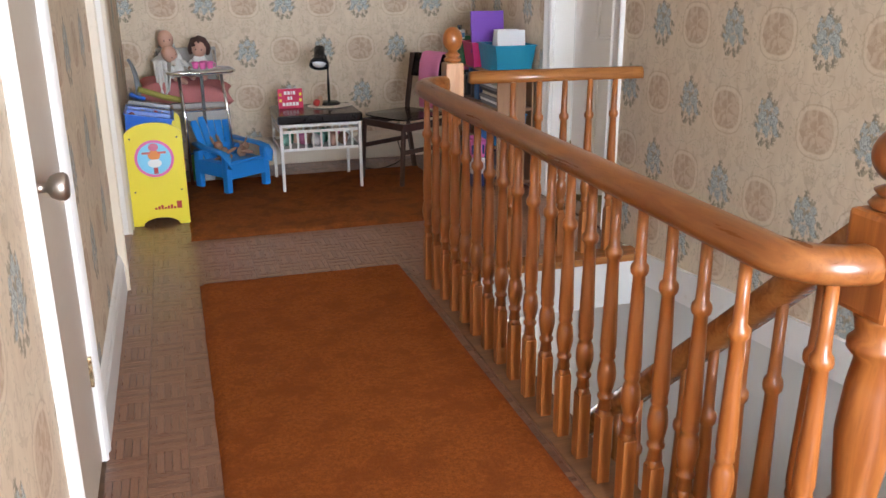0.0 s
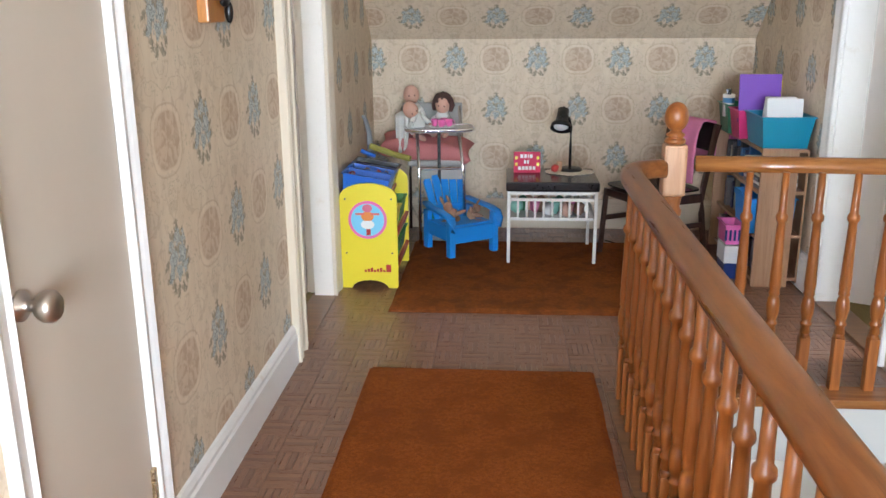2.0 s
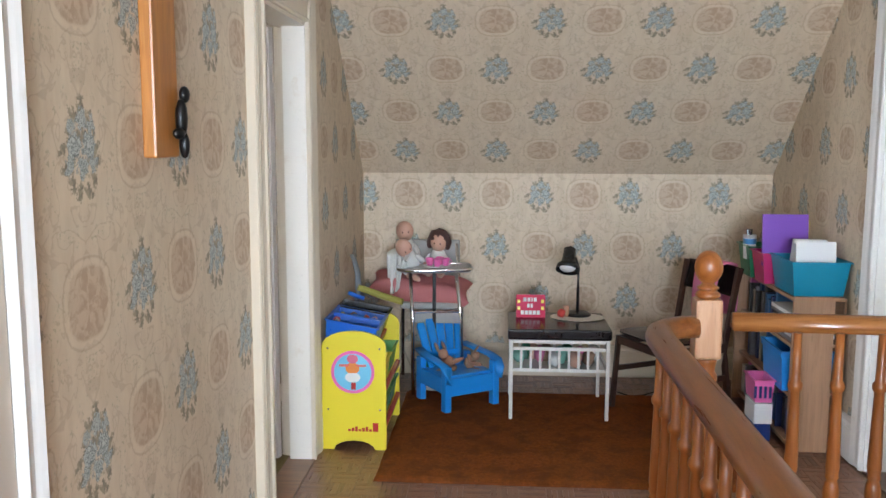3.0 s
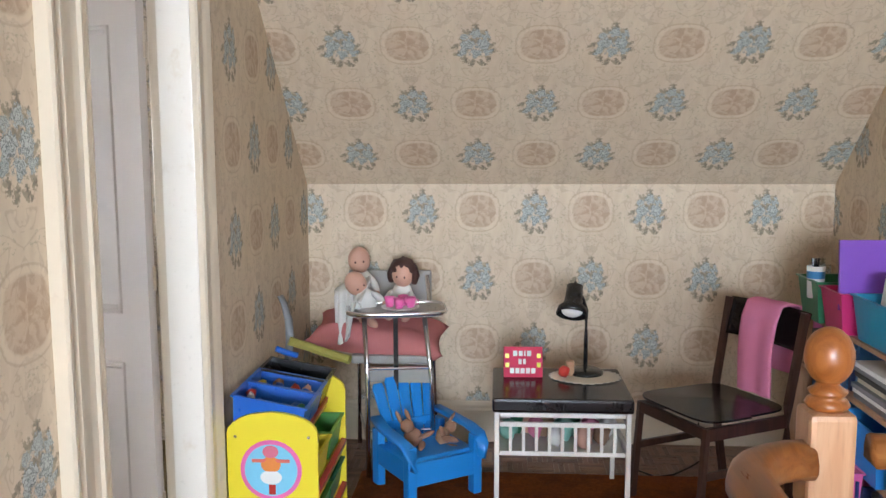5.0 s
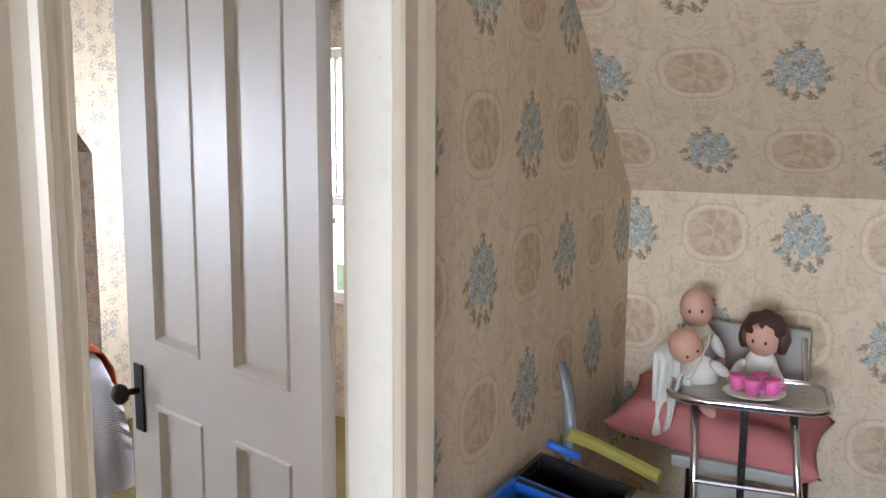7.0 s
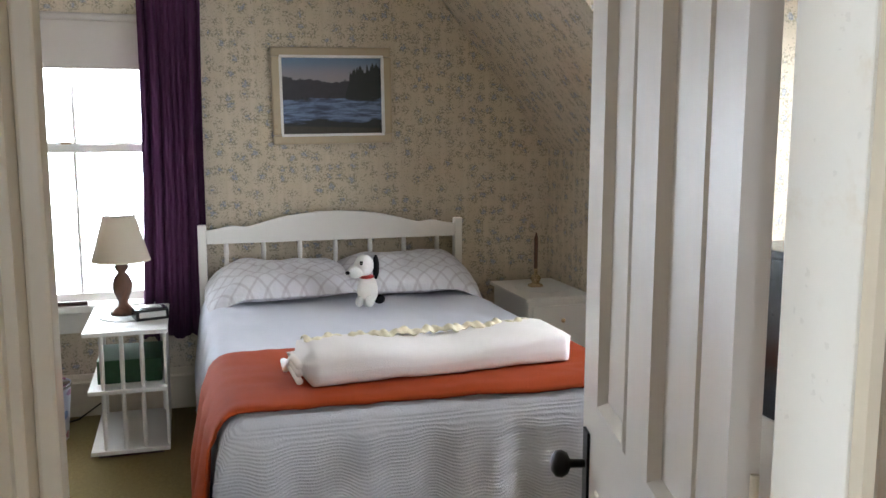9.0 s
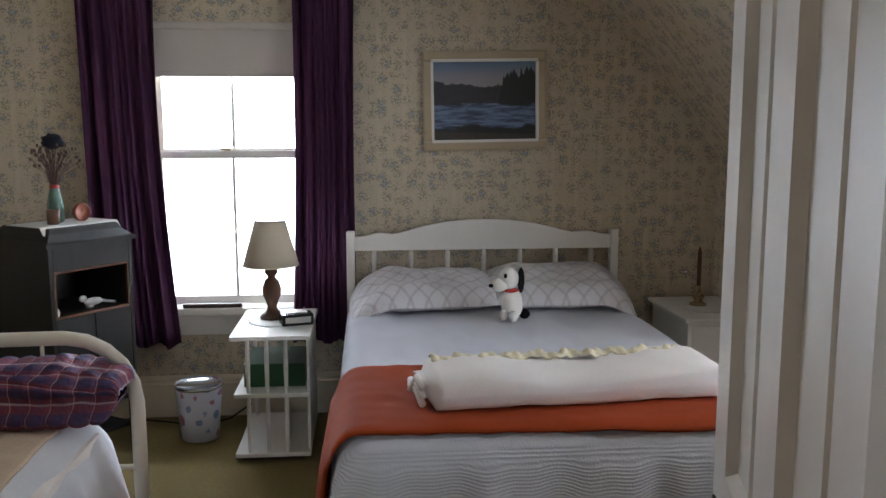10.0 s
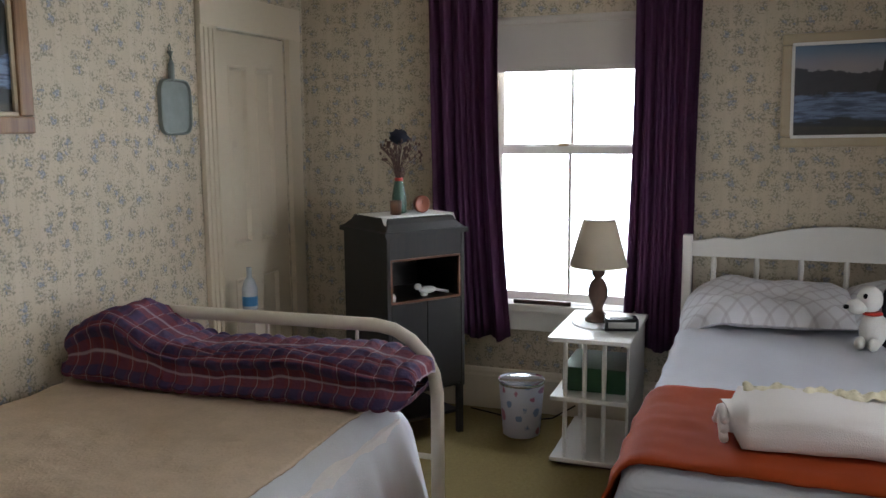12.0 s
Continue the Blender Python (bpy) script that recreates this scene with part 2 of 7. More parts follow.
def parquet():
    m, nt, b = blank("parquet_wood", 0.32)
    v = coords(nt)
    isl = nt.nodes.new("ShaderNodeNewGeometry").outputs["Random Per Island"]
    rnd = nt.nodes.new("ShaderNodeObjectInfo").outputs["Random"]
    g = noise_at(nt, stretch(nt, v, (18.0, 160.0, 40.0)), 1.0, 4)
    base = mixed(nt, isl, (0.085, 0.034, 0.02), (0.28, 0.14, 0.08))
    base = mixed(nt, calc(nt, "MULTIPLY", ramp(nt, g, 0.45, 0.7), 0.5), base, (0.10, 0.045, 0.025))
    base = mixed(nt, calc(nt, "MULTIPLY", rnd, 0.35), base, (0.20, 0.09, 0.05))
    nt.links.new(base, b.inputs["Base Color"])
    nt.links.new(calc(nt, "ADD", calc(nt, "MULTIPLY", g, 0.2), 0.2), b.inputs["Roughness"])
    relief(nt, b, g, 0.05)
    return m


def pile(name, light, dark, blotch):
    m, nt, b = blank(name, 0.95)
    b.inputs["Specular IOR Level"].default_value = 0.1
    v = coords(nt)
    n1 = noise_at(nt, v, 190.0, 5, 0.75)
    n3 = noise_at(nt, v, 55.0, 4, 0.7)
    n2 = noise_at(nt, v, 7.0, 6, 0.7)
    base = mixed(nt, ramp(nt, calc(nt, "ADD", calc(nt, "MULTIPLY", n1, 0.55), calc(nt, "MULTIPLY", n3, 0.45)), 0.36, 0.64), dark, light)
    base = mixed(nt, calc(nt, "MULTIPLY", ramp(nt, n2, 0.45, 0.62), 0.75), base, blotch)
    nt.links.new(base, b.inputs["Base Color"])
    relief(nt, b, calc(nt, "ADD", n1, n3), 0.9, 0.012)
    return m


PAPER = wallpaper_hall()
PAPER_BED = wallpaper_bedroom()
PARQUET = parquet()
WHITE = paint("white_gloss_paint", (0.78, 0.755, 0.70), 0.34, vary=0.05, bump=0.04, aged=(0.66, 0.60, 0.50))
CREAM = paint("cream_gloss_paint", (0.65, 0.56, 0.42), 0.32, vary=0.06, bump=0.04, aged=(0.55, 0.46, 0.34))
DOORPAINT = paint("door_lilac_white_paint", (0.65, 0.60, 0.545), 0.32, vary=0.03, small=5.0, bump=0.0)
SLAB = paint("flush_door_beige_paint", (0.565, 0.485, 0.385), 0.42, vary=0.05, bump=0.04)
JAMB = paint("jamb_ivory_gloss_paint", (0.76, 0.71, 0.62), 0.3, vary=0.04, bump=0.04, aged=(0.66, 0.58, 0.46))
PLASTER = paint("ceiling_plaster", (0.74, 0.71, 0.65), 0.8, vary=0.04, bump=0.2)
LOWERWALL = paint("stairwell_painted_wall", (0.60, 0.585, 0.53), 0.55, vary=0.05)
PINE = timber("amber_varnished_pine", (0.48, 0.165, 0.034), (0.27, 0.078, 0.015), 0.34, 2, vary=0.45)
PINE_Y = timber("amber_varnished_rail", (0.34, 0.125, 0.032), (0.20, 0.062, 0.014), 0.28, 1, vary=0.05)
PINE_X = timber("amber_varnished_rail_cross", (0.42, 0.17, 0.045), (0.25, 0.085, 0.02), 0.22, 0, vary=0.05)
PALEPINE = timber("pale_worn_pine", (0.62, 0.36, 0.20), (0.52, 0.27, 0.13), 0.4, 2, vary=0.0)
ORANGE_RUG = pile("orange_pile", (0.42, 0.112, 0.018), (0.24, 0.055, 0.010), (0.25, 0.058, 0.011))
BROWN_RUG = pile("brown_pile", (0.34, 0.100, 0.018), (0.17, 0.044, 0.009), (0.15, 0.042, 0.010))
CARPET = pile("olive_carpet", (0.26, 0.20, 0.085), (0.19, 0.14, 0.055), (0.22, 0.165, 0.07))
STEP = timber("stair_tread_wood", (0.26, 0.13, 0.06), (0.15, 0.07, 0.03), 0.35, 0)
GRASS = paint("grass", (0.09, 0.12, 0.04), 0.9, vary=0.3, big=0.5, small=12.0)
CHROME = paint("chrome", (0.72, 0.72, 0.74), 0.16, 1.0, vary=0.04, bump=0.0)
BRASS = paint("worn_brass", (0.50, 0.38, 0.22), 0.28, 1.0, vary=0.1, bump=0.0)
NICKEL = paint("satin_nickel", (0.56, 0.50, 0.43), 0.34, 1.0, vary=0.1, bump=0.0)
IRON = paint("black_iron", (0.012, 0.011, 0.010), 0.35, 0.4, vary=0.2, bump=0.05)
glass, gnt, gb = blank("clear_glass", 0.02)
gb.inputs["Transmission Weight"].default_value, gb.inputs["IOR"].default_value = 1.0, 1.02
gb.inputs["Base Color"].default_value = (0.97, 0.98, 0.98, 1)


# ---- mesh helpers ----
def box_in(bm, x0, x1, y0, y1, z0, z1, bevel=0.0, turn=None):
    made = bmesh.ops.create_cube(bm, size=1.0)["verts"]
    m = Matrix.Translation(((x0 + x1) / 2, (y0 + y1) / 2, (z0 + z1) / 2)) @ Matrix.Diagonal((x1 - x0, y1 - y0, z1 - z0, 1))
    bmesh.ops.transform(bm, matrix=(turn @ m) if turn else m, verts=made)
    if bevel:
        edges = list({e for v in made for e in v.link_edges})
        bmesh.ops.bevel(bm, geom=edges, offset=bevel, segments=2, affect="EDGES", profile=0.6)
    return bm


def box(x0, x1, y0, y1, z0, z1, bevel=0.0, turn=None):
    return box_in(bmesh.new(), x0, x1, y0, y1, z0, z1, bevel, turn)


def lathe(profile, segs=20, bm=None, at=(0, 0, 0), turn=None):
    """A turned shape from (radius, height) pairs."""
    bm = bm or bmesh.new()
    m = Matrix.Translation(at) @ (turn or Matrix())
    rings = []
    for r, z in profile:
        rings.append([bm.verts.new(m @ Vector((r * math.cos(2 * math.pi * k / segs), r * math.sin(2 * math.pi * k / segs), z))) for k in range(segs)])
    for a, c in zip(rings, rings[1:]):
        for k in range(segs):
            bm.faces.new((a[k], a[(k + 1) % segs], c[(k + 1) % segs], c[k]))
    bm.faces.new(rings[0][::-1])
    bm.faces.new(rings[-1])
    return bm


def sweep(points, section, bm=None, closed=True):
    """Carries a flat section (list of side, up offsets) along points; sections stand upright."""
    bm = bm or bmesh.new()
    pts = [Vector(p) for p in points]
    rings = []
    for i, p in enumerate(pts):
        d = (pts[min(i + 1, len(pts) - 1)] - pts[max(i - 1, 0)]).normalized()
        side = d.cross(Vector((0, 0, 1)))
        side = side.normalized() if side.length > 1e-4 else Vector((1, 0, 0))
        up = side.cross(d)
        rings.append([bm.verts.new(p + side * a + up * c) for a, c in section])
    n = len(section)
    for a, c in zip(rings, rings[1:]):
        for k in range(n):
            bm.faces.new((a[k], a[(k + 1) % n], c[(k + 1) % n], c[k]))
    if closed:
        bm.faces.new(rings[0][::-1])
        bm.faces.new(rings[-1])
    return bm


def circle(r, n=10):
    return [(r * math.cos(2 * math.pi * k / n), r * math.sin(2 * math.pi * k / n)) for k in range(n)]


def tube(points, r, n=10, bm=None):
    return sweep(points, circle(r, n), bm)


def blob(center, radii, segs=16, bm=None, turn=None, bumps=0.0, freq=4.0):
    bm = bm or bmesh.new()
    made = bmesh.ops.create_uvsphere(bm, u_segments=segs, v_segments=max(6, segs * 2 // 3), radius=1.0)["verts"]
    for v in made:
        if bumps:
            v.co *= 1 + bumps * noise.noise(v.co * freq + Vector(center))
    bmesh.ops.transform(bm, matrix=Matrix.Translation(center) @ (turn or Matrix()) @ Matrix.Diagonal((*radii, 1)), verts=made)
    return bm


def sheet(nu, nv, fn):
    bm = bmesh.new()
    g = [[bm.verts.new(fn(i / nu, j / nv)) for j in range(nv + 1)] for i in range(nu + 1)]
    for i in range(nu):
        for j in range(nv):
            bm.faces.new((g[i][j], g[i + 1][j], g[i + 1][j + 1], g[i][j + 1]))
    return bm


def metre_uv(me, slope=False):
    uv = me.uv_layers.new(name="UVMap")
    for p in me.polygons:
        n = p.normal
        for li in p.loop_indices:
            c = me.vertices[me.loops[li].vertex_index].co
            if abs(n.x) > 0.7:
                uv.data[li].uv = (c.y - 0.2415 if n.x > 0 else c.y + 0.22, c.z)
            elif abs(n.z) > 0.25:
                uv.data[li].uv = (c.x, 1.262 - (c.y - 6.9) * 1.357)
            else:
                uv.data[li].uv = (c.x, c.z)


def mesh_of(name, bm, material, smooth=False, uv=False):
    me = bpy.data.meshes.new(name)
    bmesh.ops.recalc_face_normals(bm, faces=bm.faces)
    bm.to_mesh(me)
    bm.free()
    me.materials.append(material)
    if smooth:
        me.polygons.foreach_set("use_smooth", [True] * len(me.polygons))
    if uv:
        metre_uv(me)
    return me


def part(name, bm, material, parent=None, label="", smooth=False, uv=False):
    me = bm if isinstance(bm, bpy.types.Mesh) else mesh_of(name, bm, material, smooth, uv)
    ob = new(name, me)
    ob.parent = parent
    if label:
        tagged(ob, label)
    return ob


def thing(name, at, label, category, turn=0.0, group="", kind=""):
    ob = new(name)
    ob.empty_display_size = 0.05
    ob.matrix_basis = pose(*at, 0, 0, turn)
    return tagged(ob, label, category, group, kind)


def structure(name, bm, material, label="", category="", uv=False, smooth=False):
    return tagged(part(name, bm, material, None, "", smooth, uv), label, category, "", "structure")


def solid(ob, t, offset=0.0):
    s = ob.modifiers.new("thickness", "SOLIDIFY")
    s.thickness, s.offset = t, offset
    return ob


# ---- the house: walls, floors, ceilings ----
CEIL = 2.36
HX = -0.014     # hall face of the west wall
WX = -4.06      # inner face of the bedroom's window wall
KNEE = 6.90     # hall knee wall
RX = 2.51       # inner face of the hall's right wall
D0, D1 = 4.625, 5.385   # doorways, along the hall


KB = 6.80       # bedroom knee wall
DX0, DX1, DY = -2.6, -0.9, 7.5    # dormer


def bed_z(y):
    return 1.36 - (y - KB) * 1.25


# partition between hall and bedroom, with the doorway and the closet
bm = box(-0.13, HX, -1.5, 2.42, 0, CEIL)
box_in(bm, -0.13, HX, 2.42, 2.95, 2.02, CEIL)
box_in(bm, -0.13, HX, 2.95, D0, 0, CEIL)
box_in(bm, -0.13, HX, D0, D1, 2.0, CEIL)
box_in(bm, -0.13, HX, D1, 8.1, 0, CEIL)
structure("wall_west", bm, PAPER, "hall wall with beige floral wallpaper and two doorways", "wall", uv=True)
# bedroom side of the same wall
bm = box(-0.15, -0.132, -0.2, D0, 0, CEIL)
box_in(bm, -0.15, -0.132, D0, D1, 2.0, CEIL)
box_in(bm, -0.15, -0.132, D1, 8.1, 0, CEIL)
structure("wall_bedroom_east", bm, PAPER_BED, "bedroom wall papered in small blue flowers", "wall", uv=True)
structure("wall_closet_back", box(-0.6, -0.14, 2.36, 2.40, 0, CEIL), PLASTER, "plain closet side", "wall")

structure("wall_north", box(HX, RX + 0.2, KNEE, KNEE + 0.12, -0.3, 1.29), PAPER, "low knee wall with beige floral wallpaper", "wall", uv=True)
bm = bmesh.new()
ya, yb = KNEE + 0.02, KNEE - (CEIL - 1.28) * 1.09
vs = [bm.verts.new(c) for c in ((HX, ya, 1.262), (RX, ya, 1.262), (RX, yb, CEIL), (HX, yb, CEIL))]
bm.faces.new(vs)
ex = bmesh.ops.extrude_face_region(bm, geom=list(bm.faces))
bmesh.ops.translate(bm, vec=(0, 0.1, 0.1), verts=[g for g in ex["geom"] if isinstance(g, bmesh.types.BMVert)])
structure("ceiling_slope", bm, PAPER, "sloped attic ceiling with beige floral wallpaper", "ceiling", uv=True)
structure("ceiling", box(-0.13, RX + 0.15, -1.5, yb + 0.02, CEIL, CEIL + 0.1), PLASTER, "plain plaster ceiling over the hall", "ceiling")

bm = box(RX, RX + 0.13, -1.5, D0, -2.6, CEIL)
box_in(bm, RX, RX + 0.13, D0, D1, 2.0, CEIL)
box_in(bm, RX, RX + 0.13, D0, D1, -2.6, -0.02)
box_in(bm, RX, RX + 0.13, D1, KNEE + 0.12, -2.6, CEIL)
structure("wall_east", bm, PAPER, "hall and stair wall with beige floral wallpaper", "wall", uv=True)

# south end with its window
bm = box(-0.13, 0.45, -1.62, -1.5, 0, CEIL)
box_in(bm, 2.05, RX + 0.13, -1.62, -1.5, -2.6, CEIL)
box_in(bm, 0.45, 2.05, -1.62, -1.5, 0, 0.75)
box_in(bm, 0.45, 2.05, -1.62, -1.5, 2.15, CEIL)
structure("wall_south", bm, PAPER, "end wall of the hall with a window", "wall", uv=True)

# floor slabs under the parquet
bm = box(-0.13, 1.43, -1.5, KNEE, -0.25, -0.012)
box_in(bm, 1.43, RX, 4.2, KNEE, -0.25, -0.012)
box_in(bm, 1.43, RX, -1.5, 1.72, -0.25, -0.012)
box_in(bm, RX, RX + 0.13, D0, D1, -0.02, 0.0)
structure("floor", bm, STEP, "hall floor of small finger parquet blocks", "floor")

# side room behind the right-hand door
bm = box(RX + 0.13, 5.0, 3.2, 3.3, 0, CEIL)
box_in(bm, RX + 0.13, 5.0, 7.0, 7.1, 0, CEIL)
box_in(bm, 4.8, 4.9, 3.3, 4.5, 0, CEIL)
box_in(bm, 4.8, 4.9, 5.5, 7.0, 0, CEIL)
box_in(bm, 4.8, 4.9, 4.5, 5.5, 0, 0.8)
box_in(bm, 4.8, 4.9, 4.5, 5.5, 2.0, CEIL)
structure("wall_side_room", bm, LOWERWALL, "plain painted walls of the room across", "wall")
structure("floor_side_room", box(RX + 0.13, 4.9, 3.2, 7.1, -0.1, 0), CARPET, "carpeted floor of the room across", "floor")
structure("ceiling_side_room", box(RX + 0.13, 4.9, 3.2, 7.1, CEIL, CEIL + 0.1), PLASTER, "plain ceiling of the room across", "ceiling")

# stairwell below
bm = box(1.36, 1.43, -1.5, 4.25, -2.6, -0.25)
box_in(bm, 1.36, 1.43, 4.25, 7.6, -2.6, -0.25)
box_in(bm, 1.43, RX, -1.5, -1.4, -2.6, -0.25)
box_in(bm, 1.43, 1.6, 7.4, 7.5, -2.6, -0.25)
box_in(bm, 2.4, RX, 7.4, 7.5, -2.6, -0.25)
box_in(bm, 1.6, 2.4, 7.4, 7.5, -2.6, -1.9)
structure("wall_stairwell", bm, LOWERWALL, "painted walls of the lower stairwell", "wall")
bm = bmesh.new()
lw = [(1.0, 0.13), (4.42, -0.155), (7.4, -0.25), (7.4, -2.6), (1.0, -2.6)]
fa, fb = [[bm.verts.new((x, y, z)) for y, z in lw] for x in (RX - 0.012, RX - 0.001)]
bm.faces.new(fa)
for k in range(5):
    bm.faces.new((fa[k], fa[(k + 1) % 5], fb[(k + 1) % 5], fb[k]))
structure("wall_east_lower", bm, LOWERWALL, "painted stair wall below the skirting", "wall")
structure("floor_lower", box(1.36, RX, 3.2, 7.5, -2.62, -2.5), CARPET, "floor at the foot of the stairs", "floor")
structure("landing_fascia", box(1.43, RX, 4.185, 4.2, -0.27, -0.03), LOWERWALL, "pale painted face of the landing edge", "trim")
for k in range(12):
    y = 1.74 + 0.205 * k
    z = -0.19 * (k + 1)
    if z > -2.5:
        tagged(part("stair_tread", box(1.44, RX - 0.015, y, y + 0.24, z - 0.03, z, 0.008), STEP), "dark wooden stair tread going down", "stair", "stair treads", "structure")
        tagged(part("stair_riser", box(1.44, RX - 0.015, y - 0.005, y + 0.012, z, z + 0.16), WHITE), "white painted stair riser", "stair", "stair risers", "structure")
# sloping skirt board along the stair wall
bm = bmesh.new()
prof = [(1.0, 0.27), (4.42, -0.015), (4.42, -0.175), (1.0, 0.11)]
a = [bm.verts.new((RX - 0.022, y, z)) for y, z in prof]
c = [bm.verts.new((RX, y, z)) for y, z in prof]
bm.faces.new(a)
for k in range(4):
    bm.faces.new((a[k], a[(k + 1) % 4], c[(k + 1) % 4], c[k]))
structure("trim_stair_skirt", bm, WHITE, "white painted skirt board along the stair wall", "trim")

# bedroom shell
bm = box(WX - 0.16, WX, 2.6, 3.84, 0, CEIL)
box_in(bm, WX - 0.16, WX, 4.62, 8.1, 0, CEIL)
box_in(bm, WX - 0.16, WX, 3.84, 4.62, 0, 0.55)
box_in(bm, WX - 0.16, WX, 3.84, 4.62, 2.0, CEIL)
structure("wall_bedroom_west", bm, PAPER_BED, "window wall papered in small blue flowers", "wall", uv=True)
bm = box(WX, -3.86, 2.62, 2.74, 0, CEIL)
box_in(bm, -3.86, -3.22, 2.62, 2.74, 1.96, CEIL)
box_in(bm, -3.22, -0.13, 2.62, 2.74, 0, CEIL)
structure("wall_bedroom_south", bm, PAPER_BED, "wall papered in small blue flowers with a closet door", "wall", uv=True)
bm = box(WX, DX0, KB, KB + 0.1, 0, 1.42)
box_in(bm, DX1, -0.13, KB, KB + 0.1, 0, 1.42)
box_in(bm, DX0, DX1, DY, DY + 0.1, 0, 0.60)
box_in(bm, DX0, DX1, DY, DY + 0.1, 1.87, 2.2)
box_in(bm, DX0, DX0 + 0.1, DY, DY + 0.1, 0.60, 1.87)
box_in(bm, DX1 - 0.1, DX1, DY, DY + 0.1, 0.60, 1.87)
for x0, x1 in ((DX0 - 0.05, DX0 + 0.004), (DX1 - 0.004, DX1 + 0.05)):
    cheek = [(DY + 0.1, 0.0), (DY + 0.1, 2.2), (KB - 0.84 / 1.25, 2.2), (KB, 1.36), (KB, 0.0)]
    ca, cc = [[bm.verts.new((x, y, z)) for y, z in cheek] for x in (x0, x1)]
    bm.faces.new(ca)
    bm.faces.new(cc)
    for k in range(5):
        bm.faces.new((ca[k], ca[(k + 1) % 5], cc[(k + 1) % 5], cc[k]))
bmesh.ops.recalc_face_normals(bm, faces=bm.faces)
structure("wall_bedroom_north", bm, PAPER_BED, "knee wall and dormer papered in small blue flowers", "wall", uv=True)
bm = bmesh.new()
for x0, x1 in ((WX, DX0), (DX1, -0.13)):
    yt = KB - (CEIL - 1.36) / 1.25
    vs = [bm.verts.new(c) for c in ((x0, KB + 0.02, bed_z(KB + 0.02)), (x1, KB + 0.02, bed_z(KB + 0.02)), (x1, yt, CEIL), (x0, yt, CEIL))]
    f = bm.faces.new(vs)
    ex = bmesh.ops.extrude_face_region(bm, geom=[f])
    bmesh.ops.translate(bm, vec=(0, 0.08, 0.08), verts=[g for g in ex["geom"] if isinstance(g, bmesh.types.BMVert)])
structure("ceiling_bedroom_slope", bm, PAPER_BED, "sloped bedroom ceiling papered in blue flowers", "ceiling", uv=True)
bm = box(WX, -0.13, 2.62, KB - (CEIL - 1.36) / 1.25 + 0.01, CEIL, CEIL + 0.1)
box_in(bm, DX0 - 0.05, DX1 + 0.05, KB - 0.68, DY + 0.1, 2.2, 2.28)
box_in(bm, DX0, DX1, KB - (CEIL - 1.36) / 1.25 + 0.01, KB - 0.68, 2.19, 2.42)
structure("ceiling_bedroom", bm, PLASTER, "plain plaster bedroom ceiling", "ceiling")
structure("floor_bedroom", box(WX, -0.13, 2.62, DY, -0.1, 0.0), CARPET, "olive brown bedroom carpet", "floor")
bm = box(-0.13, 0, D0, D1, -0.1, 0.004)
structure("floor_threshold", bm, STEP, "worn wooden doorway threshold", "floor")
structure("ground", box(-300, 300, -300, 300, -6.2, -5.6), GRASS, "grass around the house", "ground")


# ---- trim ----
def casing(name, wall_x, side, y0, y1, top, mat, w=0.105, wn=0.0):
    """Moulded door casing on a wall face at wall_x; side +1 faces +x."""
    root = thing(name, (wall_x, 0, 0), "moulded %s door casing" % ("cream and white" if mat is CREAM else "white painted"), "trim", kind="structure")

    def profile(w):
        return [(0.0, 0.0), (0.0, 0.016), (0.008, 0.022), (0.02, 0.014), (w * 0.55, 0.014), (w * 0.72, 0.02), (w - 0.006, 0.025), (w, 0.02), (w, 0.0)]
    prof = profile(w)

    def upright(y, way, prof):
        bm = bmesh.new()
        lo = [bm.verts.new((side * d, y + way * a, 0)) for a, d in prof]
        hi = [bm.verts.new((side * d, y + way * a, top + w)) for a, d in prof]
        n = len(prof)
        for k in range(n):
            bm.faces.new((lo[k], lo[(k + 1) % n], hi[(k + 1) % n], hi[k]))
        bm.faces.new(hi)
        return bm
    fluted = [(0, 0), (0, .014), (.006, .02), (.014, .02), (.02, .012), (.03, .012), (.036, .018), (.043, .027), (.051, .027), (.057, .019), (.074, .013), (.10, .011), (.125, .014),
              (.133, .02), (.141, .031), (.15, .031), (.157, .023), (.172, .023), (.18, .034), (.193, .036), (.2, .03), (.2, 0)]
    part("upright", upright(y0, -1, [(a * wn / 0.2, d) for a, d in fluted] if wn else prof), CREAM if wn else mat, root, "cream fluted upright" if wn else "")
    part("upright", upright(y1, 1, prof), mat, root)
    bm = bmesh.new()
    lo = [bm.verts.new((side * d, y0, top + a)) for a, d in prof]
    hi = [bm.verts.new((side * d, y1, top + a)) for a, d in prof]
    for k in range(len(prof)):
        bm.faces.new((lo[k], lo[(k + 1) % len(prof)], hi[(k + 1) % len(prof)], hi[k]))
    part("head", bm, mat, root)
    return root


casing("door_casing_bedroom", HX, 1, D0 + 0.004, D1 - 0.058, 2.0, CREAM, 0.122, 0.2)
casing("door_casing_bedroom_inner", -0.15, -1, D0 + 0.004, D1 - 0.002, 2.0, CREAM, 0.1, 0.12)
casing("door_casing_side_room", RX, -1, D0 + 0.004, D1 - 0.004, 2.0, WHITE)
casing("door_casing_closet", HX, 1, 2.425, 2.945, 2.02, WHITE, 0.07)
jb = thing("door_jamb_bedroom", (0, 0, 0), "cream painted door jamb with worn edges", "trim", kind="structure")
part("jamb_side", box(-0.15, HX, D0 - 0.013, D0 + 0.012, 0, 2.0, 0.002), CREAM, jb)
part("jamb_side", box(-0.15, -0.118, D1 - 0.012, D1 + 0.007, 0, 2.0, 0.002), CREAM, jb)
